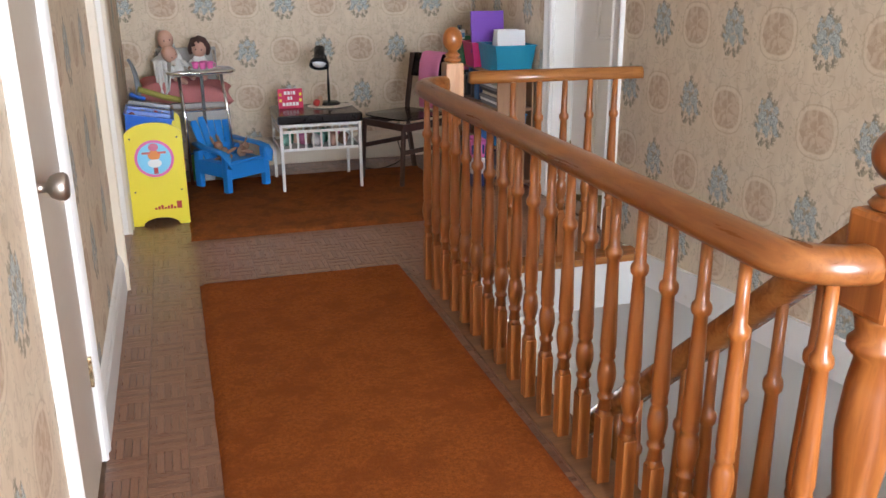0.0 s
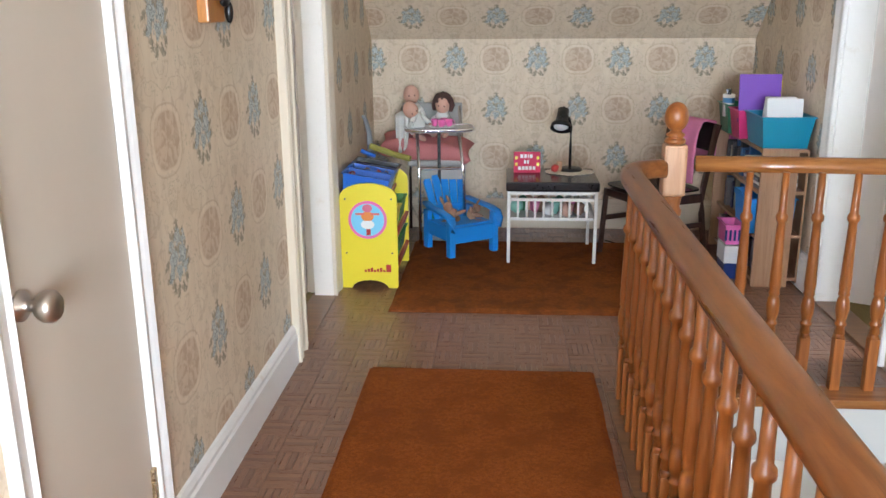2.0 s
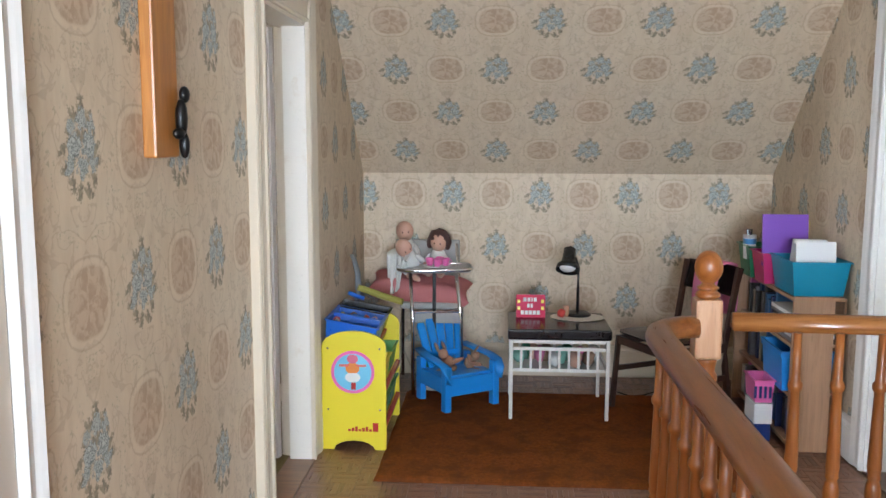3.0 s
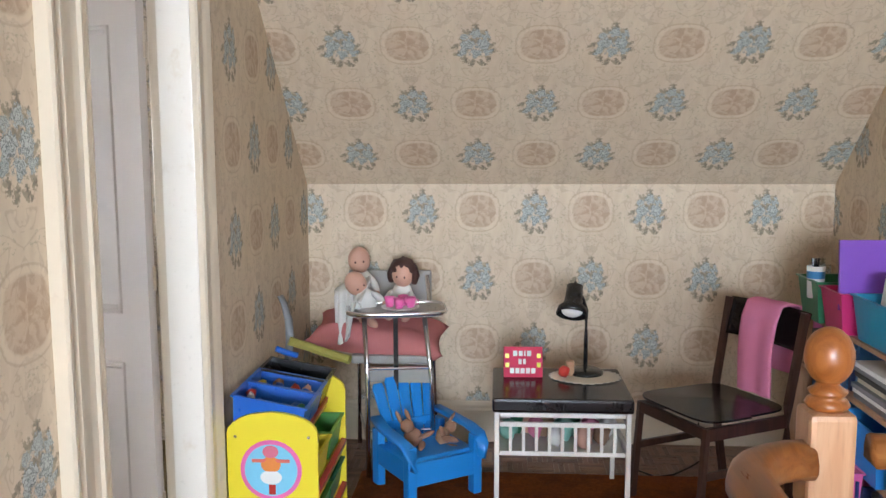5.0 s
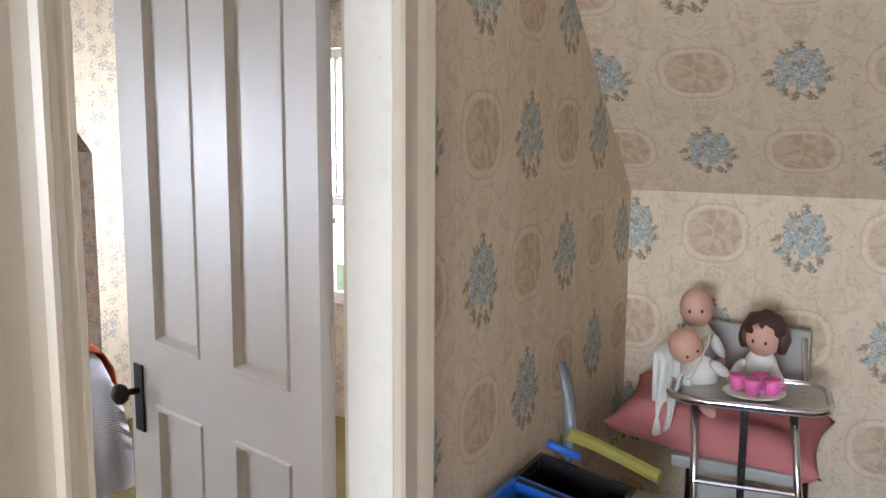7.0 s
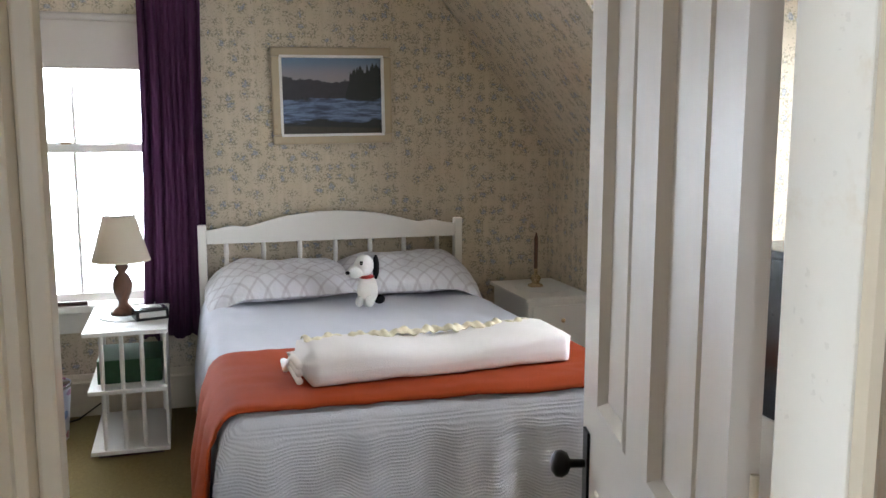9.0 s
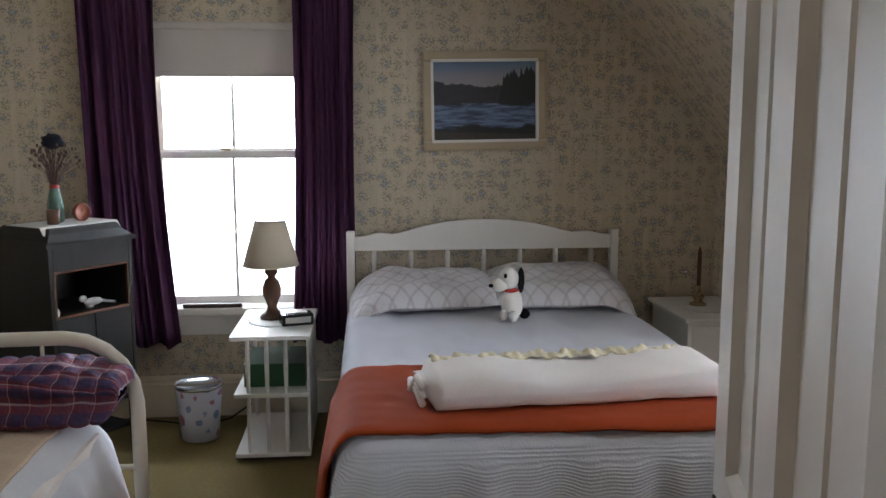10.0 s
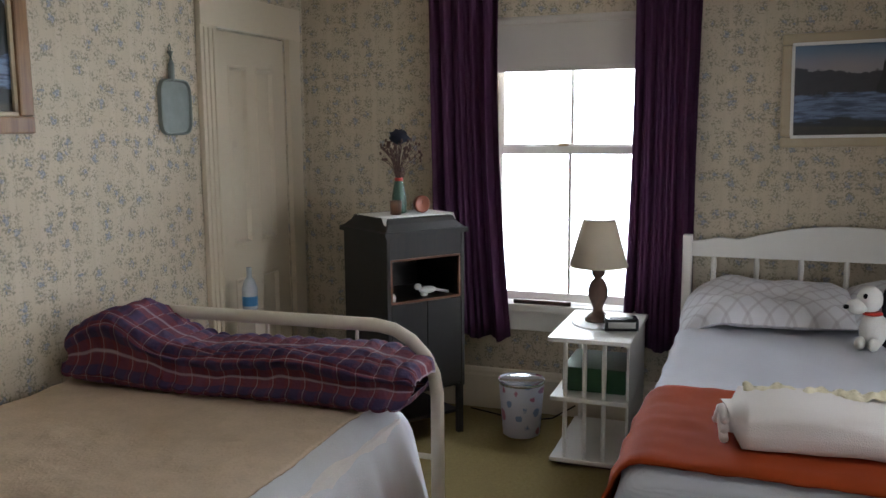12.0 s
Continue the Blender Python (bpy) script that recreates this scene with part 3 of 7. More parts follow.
part("jamb_side", box(-0.118, HX, D1 - 0.062, D1 + 0.007, 0, 2.0, 0.003), JAMB, jb, "ivory gloss jamb with chipped edges")
part("jamb_head", box(-0.15, HX, D0, D1, 1.985, 2.0), CREAM, jb)
part("door_stop", box(-0.085, -0.05, D0 + 0.012, D0 + 0.028, 0, 1.985, 0.003), CREAM, jb)
bm = box(RX, RX + 0.13, D0 - 0.007, D0 + 0.012, 0, 2.0, 0.002)
box_in(bm, RX, RX + 0.13, D1 - 0.012, D1 + 0.007, 0, 2.0, 0.002)
structure("door_jamb_side_room", bm, WHITE, "white painted door jamb", "trim")


def baseboard(name, a, c, out, mat, h=0.2):
    """Moulded board from a to c (floor points); out: unit vector into the room."""
    a, c, out = Vector((*a, 0)), Vector((*c, 0)), Vector((*out, 0))
    prof = [(0, 0), (0.022, 0), (0.022, h - 0.045), (0.016, h - 0.035), (0.016, h - 0.02), (0.008, h - 0.006), (0.0, h)]
    bm = bmesh.new()
    r = [[bm.verts.new(p + out * d + Vector((0, 0, z))) for d, z in prof] for p in (a, c)]
    for k in range(len(prof)):
        bm.faces.new((r[0][k], r[0][(k + 1) % len(prof)], r[1][(k + 1) % len(prof)], r[1][k]))
    bm.faces.new(r[0])
    bm.faces.new(r[1])
    return structure(name, bm, mat, "moulded painted skirting board", "trim")


baseboard("baseboard_west", (HX, 3.02), (HX, 4.44), (1, 0), WHITE, 0.175)
baseboard("baseboard_west_near", (HX, -1.5), (HX, 2.35), (1, 0), WHITE, 0.175)
baseboard("baseboard_alcove", (HX, 5.455), (HX, KNEE), (1, 0), WHITE)
baseboard("baseboard_north", (HX, KNEE), (RX, KNEE), (0, -1), CREAM)
baseboard("baseboard_east", (RX, 5.47), (RX, KNEE), (-1, 0), WHITE)
baseboard("baseboard_bedroom_west", (WX, 2.74), (WX, KB), (1, 0), CREAM, 0.22)
baseboard("baseboard_bedroom_south", (-3.12, 2.74), (-0.15, 2.74), (0, 1), CREAM, 0.22)


# ---- doors ----
def panel_door(name, label, w, h, panels, mat, knob_x, thick=0.036):
    """Door from its hinge edge at x=0 towards +x, front face at y=0 looking to -y."""
    root = thing(name, (0, 0, 0), label, "door", kind="structure")
    xs = sorted({0.0, w, *[p[0] for p in panels], *[p[1] for p in panels]})
    zs = sorted({0.01, h, *[p[2] for p in panels], *[p[3] for p in panels]})
    bm = bmesh.new()
    for x0, x1 in zip(xs, xs[1:]):
        for z0, z1 in zip(zs, zs[1:]):
            mid = ((x0 + x1) / 2, (z0 + z1) / 2)
            if not any(p[0] < mid[0] < p[1] and p[2] < mid[1] < p[3] for p in panels):
                box_in(bm, x0, x1, 0, thick, z0, z1)
    bmesh.ops.remove_doubles(bm, verts=bm.verts, dist=0.0005)
    part("stiles_and_rails", bm, mat, root)
    for x0, x1, z0, z1 in panels:
        bm = bmesh.new()
        for y_out, y_in in ((-0.004, 0.014), (thick + 0.004, thick - 0.014)):
            rings = []
            for inset, y in ((0.0, y_out * 0.0 + (0.0 if y_in < thick / 2 else thick)), (0.006, y_out), (0.014, y_out), (0.026, y_in), (0.034, y_in)):
                rings.append([bm.verts.new(c) for c in ((x0 + inset, y, z0 + inset), (x1 - inset, y, z0 + inset), (x1 - inset, y, z1 - inset), (x0 + inset, y, z1 - inset))])
            for a, c in zip(rings, rings[1:]):
                for k in range(4):
                    bm.faces.new((a[k], a[(k + 1) % 4], c[(k + 1) % 4], c[k]))
            bm.faces.new(rings[-1])
        part("panel", bm, mat, root)
    if knob_x:
        bm = box(knob_x - 0.022, knob_x + 0.022, -0.006, 0.0, 0.70, 0.88, 0.002)
        plate = part("lock_plate", bm, IRON, root, "dark metal lock plate")
        bm = lathe([(0.009, 0), (0.009, 0.03), (0.022, 0.036), (0.028, 0.048), (0.026, 0.06), (0.014, 0.068), (0.002, 0.069)], 18,
                   at=(knob_x, -0.005, 0.81), turn=Matrix.Rotation(radians(90), 4, "X"))
        part("door_knob", bm, IRON, plate, "black round door knob", smooth=True)
    return root


dw = 0.80
d = panel_door("door_1", "old four-panel door painted lilac white standing open", dw, 1.98,
               [(0.10, 0.318, 0.945, 1.84), (0.448, 0.668, 0.945, 1.84), (0.10, 0.318, 0.18, 0.79), (0.448, 0.668, 0.18, 0.79)], DOORPAINT, 0.75)
d.matrix_basis = pose(-0.172, 5.309, 0, 0, 0, 0) @ Matrix.Rotation(math.atan2(0.208, -0.772), 4, "Z") @ Matrix.Rotation(0, 4, "X") @ Matrix.Diagonal((1, -1, 1, 1))
for z in (0.28, 1.02, 1.74):
    part("hinge", lathe([(0.005, 0), (0.005, 0.08)], 10, at=(-0.003, 0.03, z)), CREAM, d)
d = panel_door("door_2", "white panelled door to the room across, ajar", 0.78, 1.98,
               [(0.12, 0.33, 0.97, 1.84), (0.45, 0.66, 0.97, 1.84), (0.12, 0.33, 0.18, 0.80), (0.45, 0.66, 0.18, 0.80)], DOORPAINT, 0.72)
d.matrix_basis = pose(RX + 0.13, D1 - 0.03, 0, 0, 0, -28)
d = panel_door("door_3", "cream panelled closet door, shut", 0.63, 1.95,
               [(0.11, 0.28, 0.92, 1.80), (0.35, 0.52, 0.92, 1.80), (0.11, 0.28, 0.18, 0.76), (0.35, 0.52, 0.18, 0.76)], CREAM, 0)
d.matrix_basis = pose(-3.225, 2.735, 0, 0, 0, 180)
bm = box(-3.215, -3.09, 2.74, 2.768, 0, 2.06, 0.004)
box_in(bm, -3.98, -3.865, 2.74, 2.768, 0, 2.06, 0.004)
box_in(bm, -3.98, -3.09, 2.74, 2.772, 1.96, 2.12, 0.004)
for k in range(3):
    box_in(bm, -3.195 + 0.034 * k, -3.180 + 0.034 * k, 2.765, 2.774, 0, 1.95, 0.003)
structure("door_casing_bedroom_closet", bm, CREAM, "fluted cream closet casing", "trim")

d = thing("door_4", (0, 0, 0), "narrow flush beige closet door with a satin metal knob", "door", kind="structure")
part("slab", box(HX - 0.036, HX + 0.004, 2.429, 2.941, 0.01, 2.015, 0.003), SLAB, d)
k = part("door_knob", lathe([(0.03, 0), (0.03, 0.006), (0.012, 0.012), (0.011, 0.03), (0.024, 0.038), (0.031, 0.052), (0.031, 0.066), (0.024, 0.074), (0.004, 0.075)], 20,
                        at=(HX + 0.004, 2.466, 0.955), turn=Matrix.Rotation(radians(90), 4, "Y")), NICKEL, d, "worn satin metal door knob", smooth=True)
for z in (0.3, 1.7):
    part("hinge", box(HX + 0.002, HX + 0.014, 2.926, 2.951, z - 0.045, z + 0.045, 0.003), BRASS, d)

# ---- materials of the things ----
YELLOW = paint("yellow_painted_board", (0.82, 0.68, 0.03), 0.35, vary=0.04, bump=0.03)
RED = paint("red_painted_board", (0.45, 0.03, 0.02), 0.35, vary=0.06)
BLUEBIN = paint("blue_bin_plastic", (0.02, 0.13, 0.55), 0.3, vary=0.06, bump=0.02)
NAVYBIN = paint("navy_bin_plastic", (0.012, 0.035, 0.16), 0.3, vary=0.1, bump=0.02)
GREENBIN = paint("green_bin_plastic", (0.10, 0.36, 0.07), 0.35, vary=0.08)
BLUECHAIR = paint("blue_moulded_plastic", (0.02, 0.24, 0.66), 0.38, vary=0.06, bump=0.06)
TEAL = paint("teal_plastic", (0.01, 0.26, 0.40), 0.35, vary=0.06)
MAGENTA = paint("magenta_plastic", (0.62, 0.03, 0.17), 0.35, vary=0.06)
DKGREEN = paint("dark_green_plastic", (0.03, 0.20, 0.09), 0.35, vary=0.06)
PURPLE = paint("purple_card", (0.20, 0.06, 0.45), 0.45, vary=0.08)
PAPERWHITE = paint("white_paper", (0.80, 0.79, 0.76), 0.75, vary=0.03)
GREYTRAY = paint("grey_metal_tray", (0.48, 0.46, 0.42), 0.3, 0.5, vary=0.08)
GREYVINYL = paint("grey_vinyl", (0.33, 0.32, 0.29), 0.5, vary=0.1)
BLACKTOP = paint("black_vinyl", (0.012, 0.008, 0.008), 0.2, vary=0.15, bump=0.01)
BLACKTOP.node_tree.nodes["Principled BSDF"].inputs["Specular IOR Level"].default_value = 0.3
BLACKPL = paint("black_enamel", (0.010, 0.010, 0.011), 0.25, vary=0.1, bump=0.0)
DARKWOOD = timber("dark_teak", (0.075, 0.030, 0.017), (0.035, 0.014, 0.009), 0.35, 2)
CASEWOOD = timber("beech_veneer", (0.44, 0.25, 0.135), (0.34, 0.18, 0.09), 0.45, 2, vary=0.0)
PLAQUE = timber("orange_pine_plaque", (0.55, 0.24, 0.055), (0.40, 0.15, 0.03), 0.35, 2, vary=0.0)
PINKCLOTH = cloth_mat("pink_towel", (0.74, 0.24, 0.40), bump=0.5)
PINKPILLOW = cloth_mat("dusty_pink_cushion", (0.52, 0.19, 0.18))
SKIN = paint("doll_vinyl", (0.62, 0.36, 0.26), 0.5, vary=0.08, bump=0.02)
DOLLWHITE = cloth_mat("white_doll_dress", (0.74, 0.73, 0.68))
HAIR = paint("brown_doll_hair", (0.07, 0.028, 0.022), 0.6, vary=0.3, small=120.0, bump=0.6)
PINKPL = paint("pink_plastic", (0.80, 0.16, 0.42), 0.35, vary=0.06)
LACE = cloth_mat("cream_lace", (0.72, 0.66, 0.54), bump=0.6, weave=160.0)
CLOTHES = cloth_mat("striped_doll_clothes", (0.42, 0.26, 0.17), vary=0.4, weave=60.0)
CARD = paint("red_pink_card", (0.62, 0.012, 0.07), 0.6, vary=0.15, big=9.0)


def ribbed_spread():
    """Pale cotton with fine woven ribs across the bed."""
    m, nt, b = blank("lilac_white_bedspread", 0.92)
    b.inputs["Specular IOR Level"].default_value = 0.15
    v = coords(nt)
    sep = nt.nodes.new("ShaderNodeSeparateXYZ")
    nt.links.new(v, sep.inputs[0])
    phase = calc(nt, "ADD", calc(nt, "MULTIPLY", calc(nt, "ADD", sep.outputs[0], sep.outputs[2]), 700.0), calc(nt, "MULTIPLY", noise_at(nt, v, 14.0, 3), 2.0))
    rib = calc(nt, "MULTIPLY_ADD", calc(nt, "SINE", phase), 0.5, 0.5)
    fine = noise_at(nt, v, 150.0, 4)
    base = mixed(nt, noise_at(nt, v, 4.0), (0.56, 0.56, 0.61), (0.68, 0.68, 0.73))
    base = mixed(nt, calc(nt, "MULTIPLY", calc(nt, "SUBTRACT", 1.0, rib), 0.12), base, (0.45, 0.45, 0.50))
    nt.links.new(base, b.inputs["Base Color"])
    relief(nt, b, calc(nt, "ADD", calc(nt, "MULTIPLY", rib, 0.7), fine), 0.6, 0.003)
    return m


SPREAD = ribbed_spread()
RUST = cloth_mat("rust_orange_blanket", (0.33, 0.052, 0.012), vary=0.16)
WOOLWHITE = cloth_mat("white_wool_blanket", (0.80, 0.745, 0.71), vary=0.06, weave=240.0, bump=0.6)
SATIN = paint("cream_satin", (0.78, 0.70, 0.50), 0.28, vary=0.08)
BEDWHITE = paint("white_bed_paint", (0.76, 0.73, 0.68), 0.35, vary=0.04, bump=0.03)
BEDCREAM = paint("cream_tube_paint", (0.74, 0.68, 0.58), 0.35, vary=0.05, bump=0.03)
CURTAIN = cloth_mat("plum_curtain", (0.078, 0.028, 0.068), vary=0.15, weave=300.0)
BLIND = cloth_mat("cream_roller_blind", (0.60, 0.55, 0.50), vary=0.04, weave=500.0, bump=0.1)
CABINET = timber("black_brown_cabinet", (0.017, 0.012, 0.010), (0.007, 0.006, 0.006), 0.5, 2, vary=0.0)
CABINET.node_tree.nodes["Principled BSDF"].inputs["Coat Weight"].default_value = 0.0
CABRIM = timber("reddish_cabinet_rim", (0.17, 0.065, 0.028), (0.10, 0.035, 0.015), 0.35, 0, vary=0.0)
BOTTLE = paint("pale_green_glass", (0.25, 0.42, 0.35), 0.08, vary=0.05, bump=0.0)
BOTTLE.node_tree.nodes["Principled BSDF"].inputs["Transmission Weight"].default_value = 0.6
DRIED = paint("dried_flower_brown", (0.13, 0.075, 0.065), 0.9, vary=0.3)
BLACKFLOWER = paint("dark_blue_flower", (0.014, 0.016, 0.035), 0.9, vary=0.3)
SHADE = paint("cream_lamp_shade", (0.72, 0.62, 0.47), 0.8, vary=0.04)
SHADE.node_tree.nodes["Principled BSDF"].inputs["Transmission Weight"].default_value = 0.25
TURNED = timber("dark_turned_lamp_base", (0.13, 0.055, 0.025), (0.07, 0.028, 0.012), 0.35, 2, vary=0.0)
PICFRAME = paint("cream_gilt_frame", (0.48, 0.385, 0.25), 0.4, vary=0.1, aged=(0.38, 0.28, 0.16))
OAKFRAME = timber("oak_picture_frame", (0.30, 0.16, 0.06), (0.17, 0.08, 0.03), 0.35, 2, vary=0.0)
TIN = paint("grey_green_painted_tin", (0.24, 0.27, 0.25), 0.5, 0.2, vary=0.2, big=14.0, aged=(0.16, 0.16, 0.14))
BOXGREEN = paint("dark_green_game_box", (0.02, 0.085, 0.03), 0.35, vary=0.25, big=25.0)
WHITEPLUSH = cloth_mat("white_plush", (0.78, 0.75, 0.70), weave=150.0, bump=0.9)
BLACKPLUSH = cloth_mat("black_plush", (0.012, 0.012, 0.014), weave=150.0, bump=0.9)
BLUELABEL = paint("blue_bottle_label", (0.05, 0.22, 0.45), 0.35, vary=0.1)


def checked_pillow():
    m, nt, b = blank("checked_pillow_cotton", 0.9)
    v = coords(nt)
    sep = nt.nodes.new("ShaderNodeSeparateXYZ")
    nt.links.new(v, sep.inputs[0])
    base = mixed(nt, noise_at(nt, v, 6.0), (0.56, 0.54, 0.56), (0.66, 0.64, 0.65))
    for sgn in (1.0, -1.0):
        t = calc(nt, "FRACT", calc(nt, "DIVIDE", calc(nt, "ADD", sep.outputs[1], calc(nt, "MULTIPLY", sep.outputs[0], sgn)), 0.085))
        ln = calc(nt, "SUBTRACT", 1.0, ramp(nt, calc(nt, "ABSOLUTE", calc(nt, "SUBTRACT", t, 0.5)), 0.05, 0.13))
        base = mixed(nt, calc(nt, "MULTIPLY", ln, 0.4), base, (0.36, 0.31, 0.32))
    nt.links.new(base, b.inputs["Base Color"])
    relief(nt, b, noise_at(nt, v, 14.0, 3), 0.5, 0.02)
    return m


def plaid():
    m, nt, b = blank("plaid_quilt_cotton", 0.85)
    v = coords(nt)
    sep = nt.nodes.new("ShaderNodeSeparateXYZ")
    nt.links.new(coords(nt, "UV"), sep.inputs[0])
    base = None
    for k, period in ((0, 0.115), (1, 0.095)):
        t = calc(nt, "FRACT", calc(nt, "DIVIDE", sep.outputs[k], period))
        band = ramp(nt, calc(nt, "ABSOLUTE", calc(nt, "SUBTRACT", t, 0.5)), 0.2, 0.26)
        tone = mixed(nt, band, (0.20, 0.026, 0.028), (0.032, 0.022, 0.085))
        base = tone if base is None else mixed(nt, 0.72, base, tone)
    base = mixed(nt, noise_at(nt, v, 260.0, 2), base, mixed(nt, 0.5, base, (0.11, 0.06, 0.13)))
    for k, period, off in ((0, 0.115, 0.0), (1, 0.095, 0.0)):
        t = calc(nt, "FRACT", calc(nt, "DIVIDE", calc(nt, "ADD", sep.outputs[k], off), period))
        ln = calc(nt, "SUBTRACT", 1.0, ramp(nt, calc(nt, "ABSOLUTE", calc(nt, "SUBTRACT", t, 0.5)), 0.012, 0.035))
        base = mixed(nt, calc(nt, "MULTIPLY", ln, 0.5), base, (0.50, 0.47, 0.52))
    nt.links.new(base, b.inputs["Base Color"])
    relief(nt, b, noise_at(nt, v, 22.0, 3), 0.6, 0.02)
    return m


def landscape():
    """A painted lake among dark firs, on a flat canvas; UV runs 0 to 1."""
    m, nt, b = blank("lake_painting", 0.35)
    uv = coords(nt, "UV")
    sep = nt.nodes.new("ShaderNodeSeparateXYZ")
    nt.links.new(uv, sep.inputs[0])
    x, y = sep.outputs[0], sep.outputs[1]
    base = mixed(nt, ramp(nt, y, 0.72, 1.0), (0.30, 0.27, 0.28), (0.12, 0.19, 0.30))
    hill = calc(nt, "ADD", 0.68, calc(nt, "ADD", calc(nt, "MULTIPLY", calc(nt, "ABSOLUTE", calc(nt, "SUBTRACT", x, 0.5)), 0.16),
                                      calc(nt, "MULTIPLY", calc(nt, "SUBTRACT", noise_at(nt, uv, 9.0), 0.5), 0.16)))
    base = mixed(nt, ramp(nt, calc(nt, "SUBTRACT", hill, y), 0.0, 0.02), base, mixed(nt, noise_at(nt, uv, 14.0), (0.014, 0.013, 0.018), (0.045, 0.035, 0.045)))
    firs = calc(nt, "ADD", calc(nt, "MULTIPLY", ramp(nt, x, 0.60, 0.72), 0.42),
                calc(nt, "MULTIPLY", calc(nt, "SUBTRACT", noise_at(nt, stretch(nt, uv, (26.0, 1.5, 1.0)), 1.0, 4), 0.5), 0.5))
    base = mixed(nt, ramp(nt, calc(nt, "SUBTRACT", calc(nt, "ADD", 0.45, firs), y), 0.0, 0.03), base, (0.008, 0.010, 0.010))
    shore = calc(nt, "ADD", 0.47, calc(nt, "MULTIPLY", calc(nt, "SUBTRACT", noise_at(nt, stretch(nt, uv, (3.0, 9.0, 1.0)), 1.0, 4), 0.5), 0.22))
    water = mixed(nt, ramp(nt, noise_at(nt, stretch(nt, uv, (4.0, 22.0, 1.0)), 1.0, 5, 0.65), 0.36, 0.62), (0.03, 0.045, 0.09), (0.16, 0.22, 0.36))
    wet = calc(nt, "MULTIPLY", ramp(nt, calc(nt, "SUBTRACT", shore, y), 0.0, 0.03), ramp(nt, calc(nt, "ADD", y, calc(nt, "MULTIPLY", noise_at(nt, stretch(nt, uv, (3.0, 8.0, 1.0)), 1.0, 4), 0.3)), 0.30, 0.34))
    base = mixed(nt, wet, base, water)
    low = calc(nt, "SUBTRACT", 1.0, ramp(nt, calc(nt, "ADD", y, calc(nt, "MULTIPLY", x, 0.05)), 0.10, 0.14))
    base = mixed(nt, low, base, mixed(nt, noise_at(nt, uv, 18.0), (0.02, 0.016, 0.012), (0.07, 0.05, 0.03)))
    nt.links.new(base, b.inputs["Base Color"])
    relief(nt, b, noise_at(nt, uv, 90.0, 3), 0.2)
    return m


def butterflies():
    m, nt, b = blank("butterfly_printed_basket", 0.3)
    v = coords(nt)
    vor = nt.nodes.new("ShaderNodeTexVoronoi")
    vor.inputs["Scale"].default_value = 17.0
    nt.links.new(v, vor.inputs["Vector"])
    spot = calc(nt, "SUBTRACT", 1.0, ramp(nt, calc(nt, "ADD", vor.outputs["Distance"], calc(nt, "MULTIPLY", noise_at(nt, v, 40.0, 2), 0.4)), 0.5, 0.58))
    vs = nt.nodes.new("ShaderNodeSeparateColor")
    nt.links.new(vor.outputs["Color"], vs.inputs[0])
    tone = mixed(nt, ramp(nt, vs.outputs[0], 0.4, 0.6), (0.42, 0.10, 0.20), (0.16, 0.26, 0.48))
    nt.links.new(mixed(nt, calc(nt, "MULTIPLY", spot, 0.9), (0.62, 0.63, 0.72), tone), b.inputs["Base Color"])
    return m


PILLOWCASE, PLAID, LAKE, BUTTERFLY = checked_pillow(), plaid(), landscape(), butterflies()

# ---- windows ----
glow, glnt, glb = blank("bright_hazy_distance", 1.0)
glb.inputs["Base Color"].default_value = (0.8, 0.85, 0.9, 1)
glb.inputs["Emission Color"].default_value = (0.96, 0.98, 1.0, 1)
glb.inputs["Emission Strength"].default_value = 5.0
structure("backdrop_west", box(-60.2, -60, -40, 50, -5.6, 40), glow, "bright hazy distance outside the window", "backdrop")
structure("backdrop_east", box(60, 60.2, -40, 50, -5.6, 40), glow, "bright hazy distance beyond the room across", "backdrop")
structure("backdrop_north", box(-60, 60, 60, 60.2, -5.6, 40), glow, "bright hazy distance outside the dormer", "backdrop")


def sash_window(name, label, at, turn, w, h, mid, mat):
    """Two sashes; x across, outside towards +y; sill at z=0."""
    root = thing(name, at, label, "window", turn, kind="structure")
    for nm, z0, z1, y in (("lower_sash", 0.0, mid + 0.03, 0.02), ("upper_sash", mid - 0.005, h, 0.06)):
        bm = box(0, 0.035, y, y + 0.035, z0, z1, 0.003)
        box_in(bm, w - 0.035, w, y, y + 0.035, z0, z1, 0.003)
        box_in(bm, 0.035, w - 0.035, y, y + 0.035, z0, z0 + 0.045, 0.003)
        box_in(bm, 0.035, w - 0.035, y, y + 0.035, z1 - 0.04, z1, 0.003)
        box_in(bm, w / 2 - 0.008, w / 2 + 0.008, y + 0.006, y + 0.03, z0 + 0.04, z1 - 0.03, 0.002)
        s = part(nm, bm, mat, root)
        for x0, x1 in ((0.03, w / 2), (w / 2, w - 0.03)):
            p = part("pane", box(x0, x1, y + 0.016, y + 0.019, z0 + 0.03, z1 - 0.03), glass, s)
            p.visible_shadow = False
    lock = box(w * 0.42, w * 0.42 + 0.05, 0.025, 0.05, mid + 0.03, mid + 0.045, 0.003)
    part("sash_lock", lock, BRASS, root)
    return root


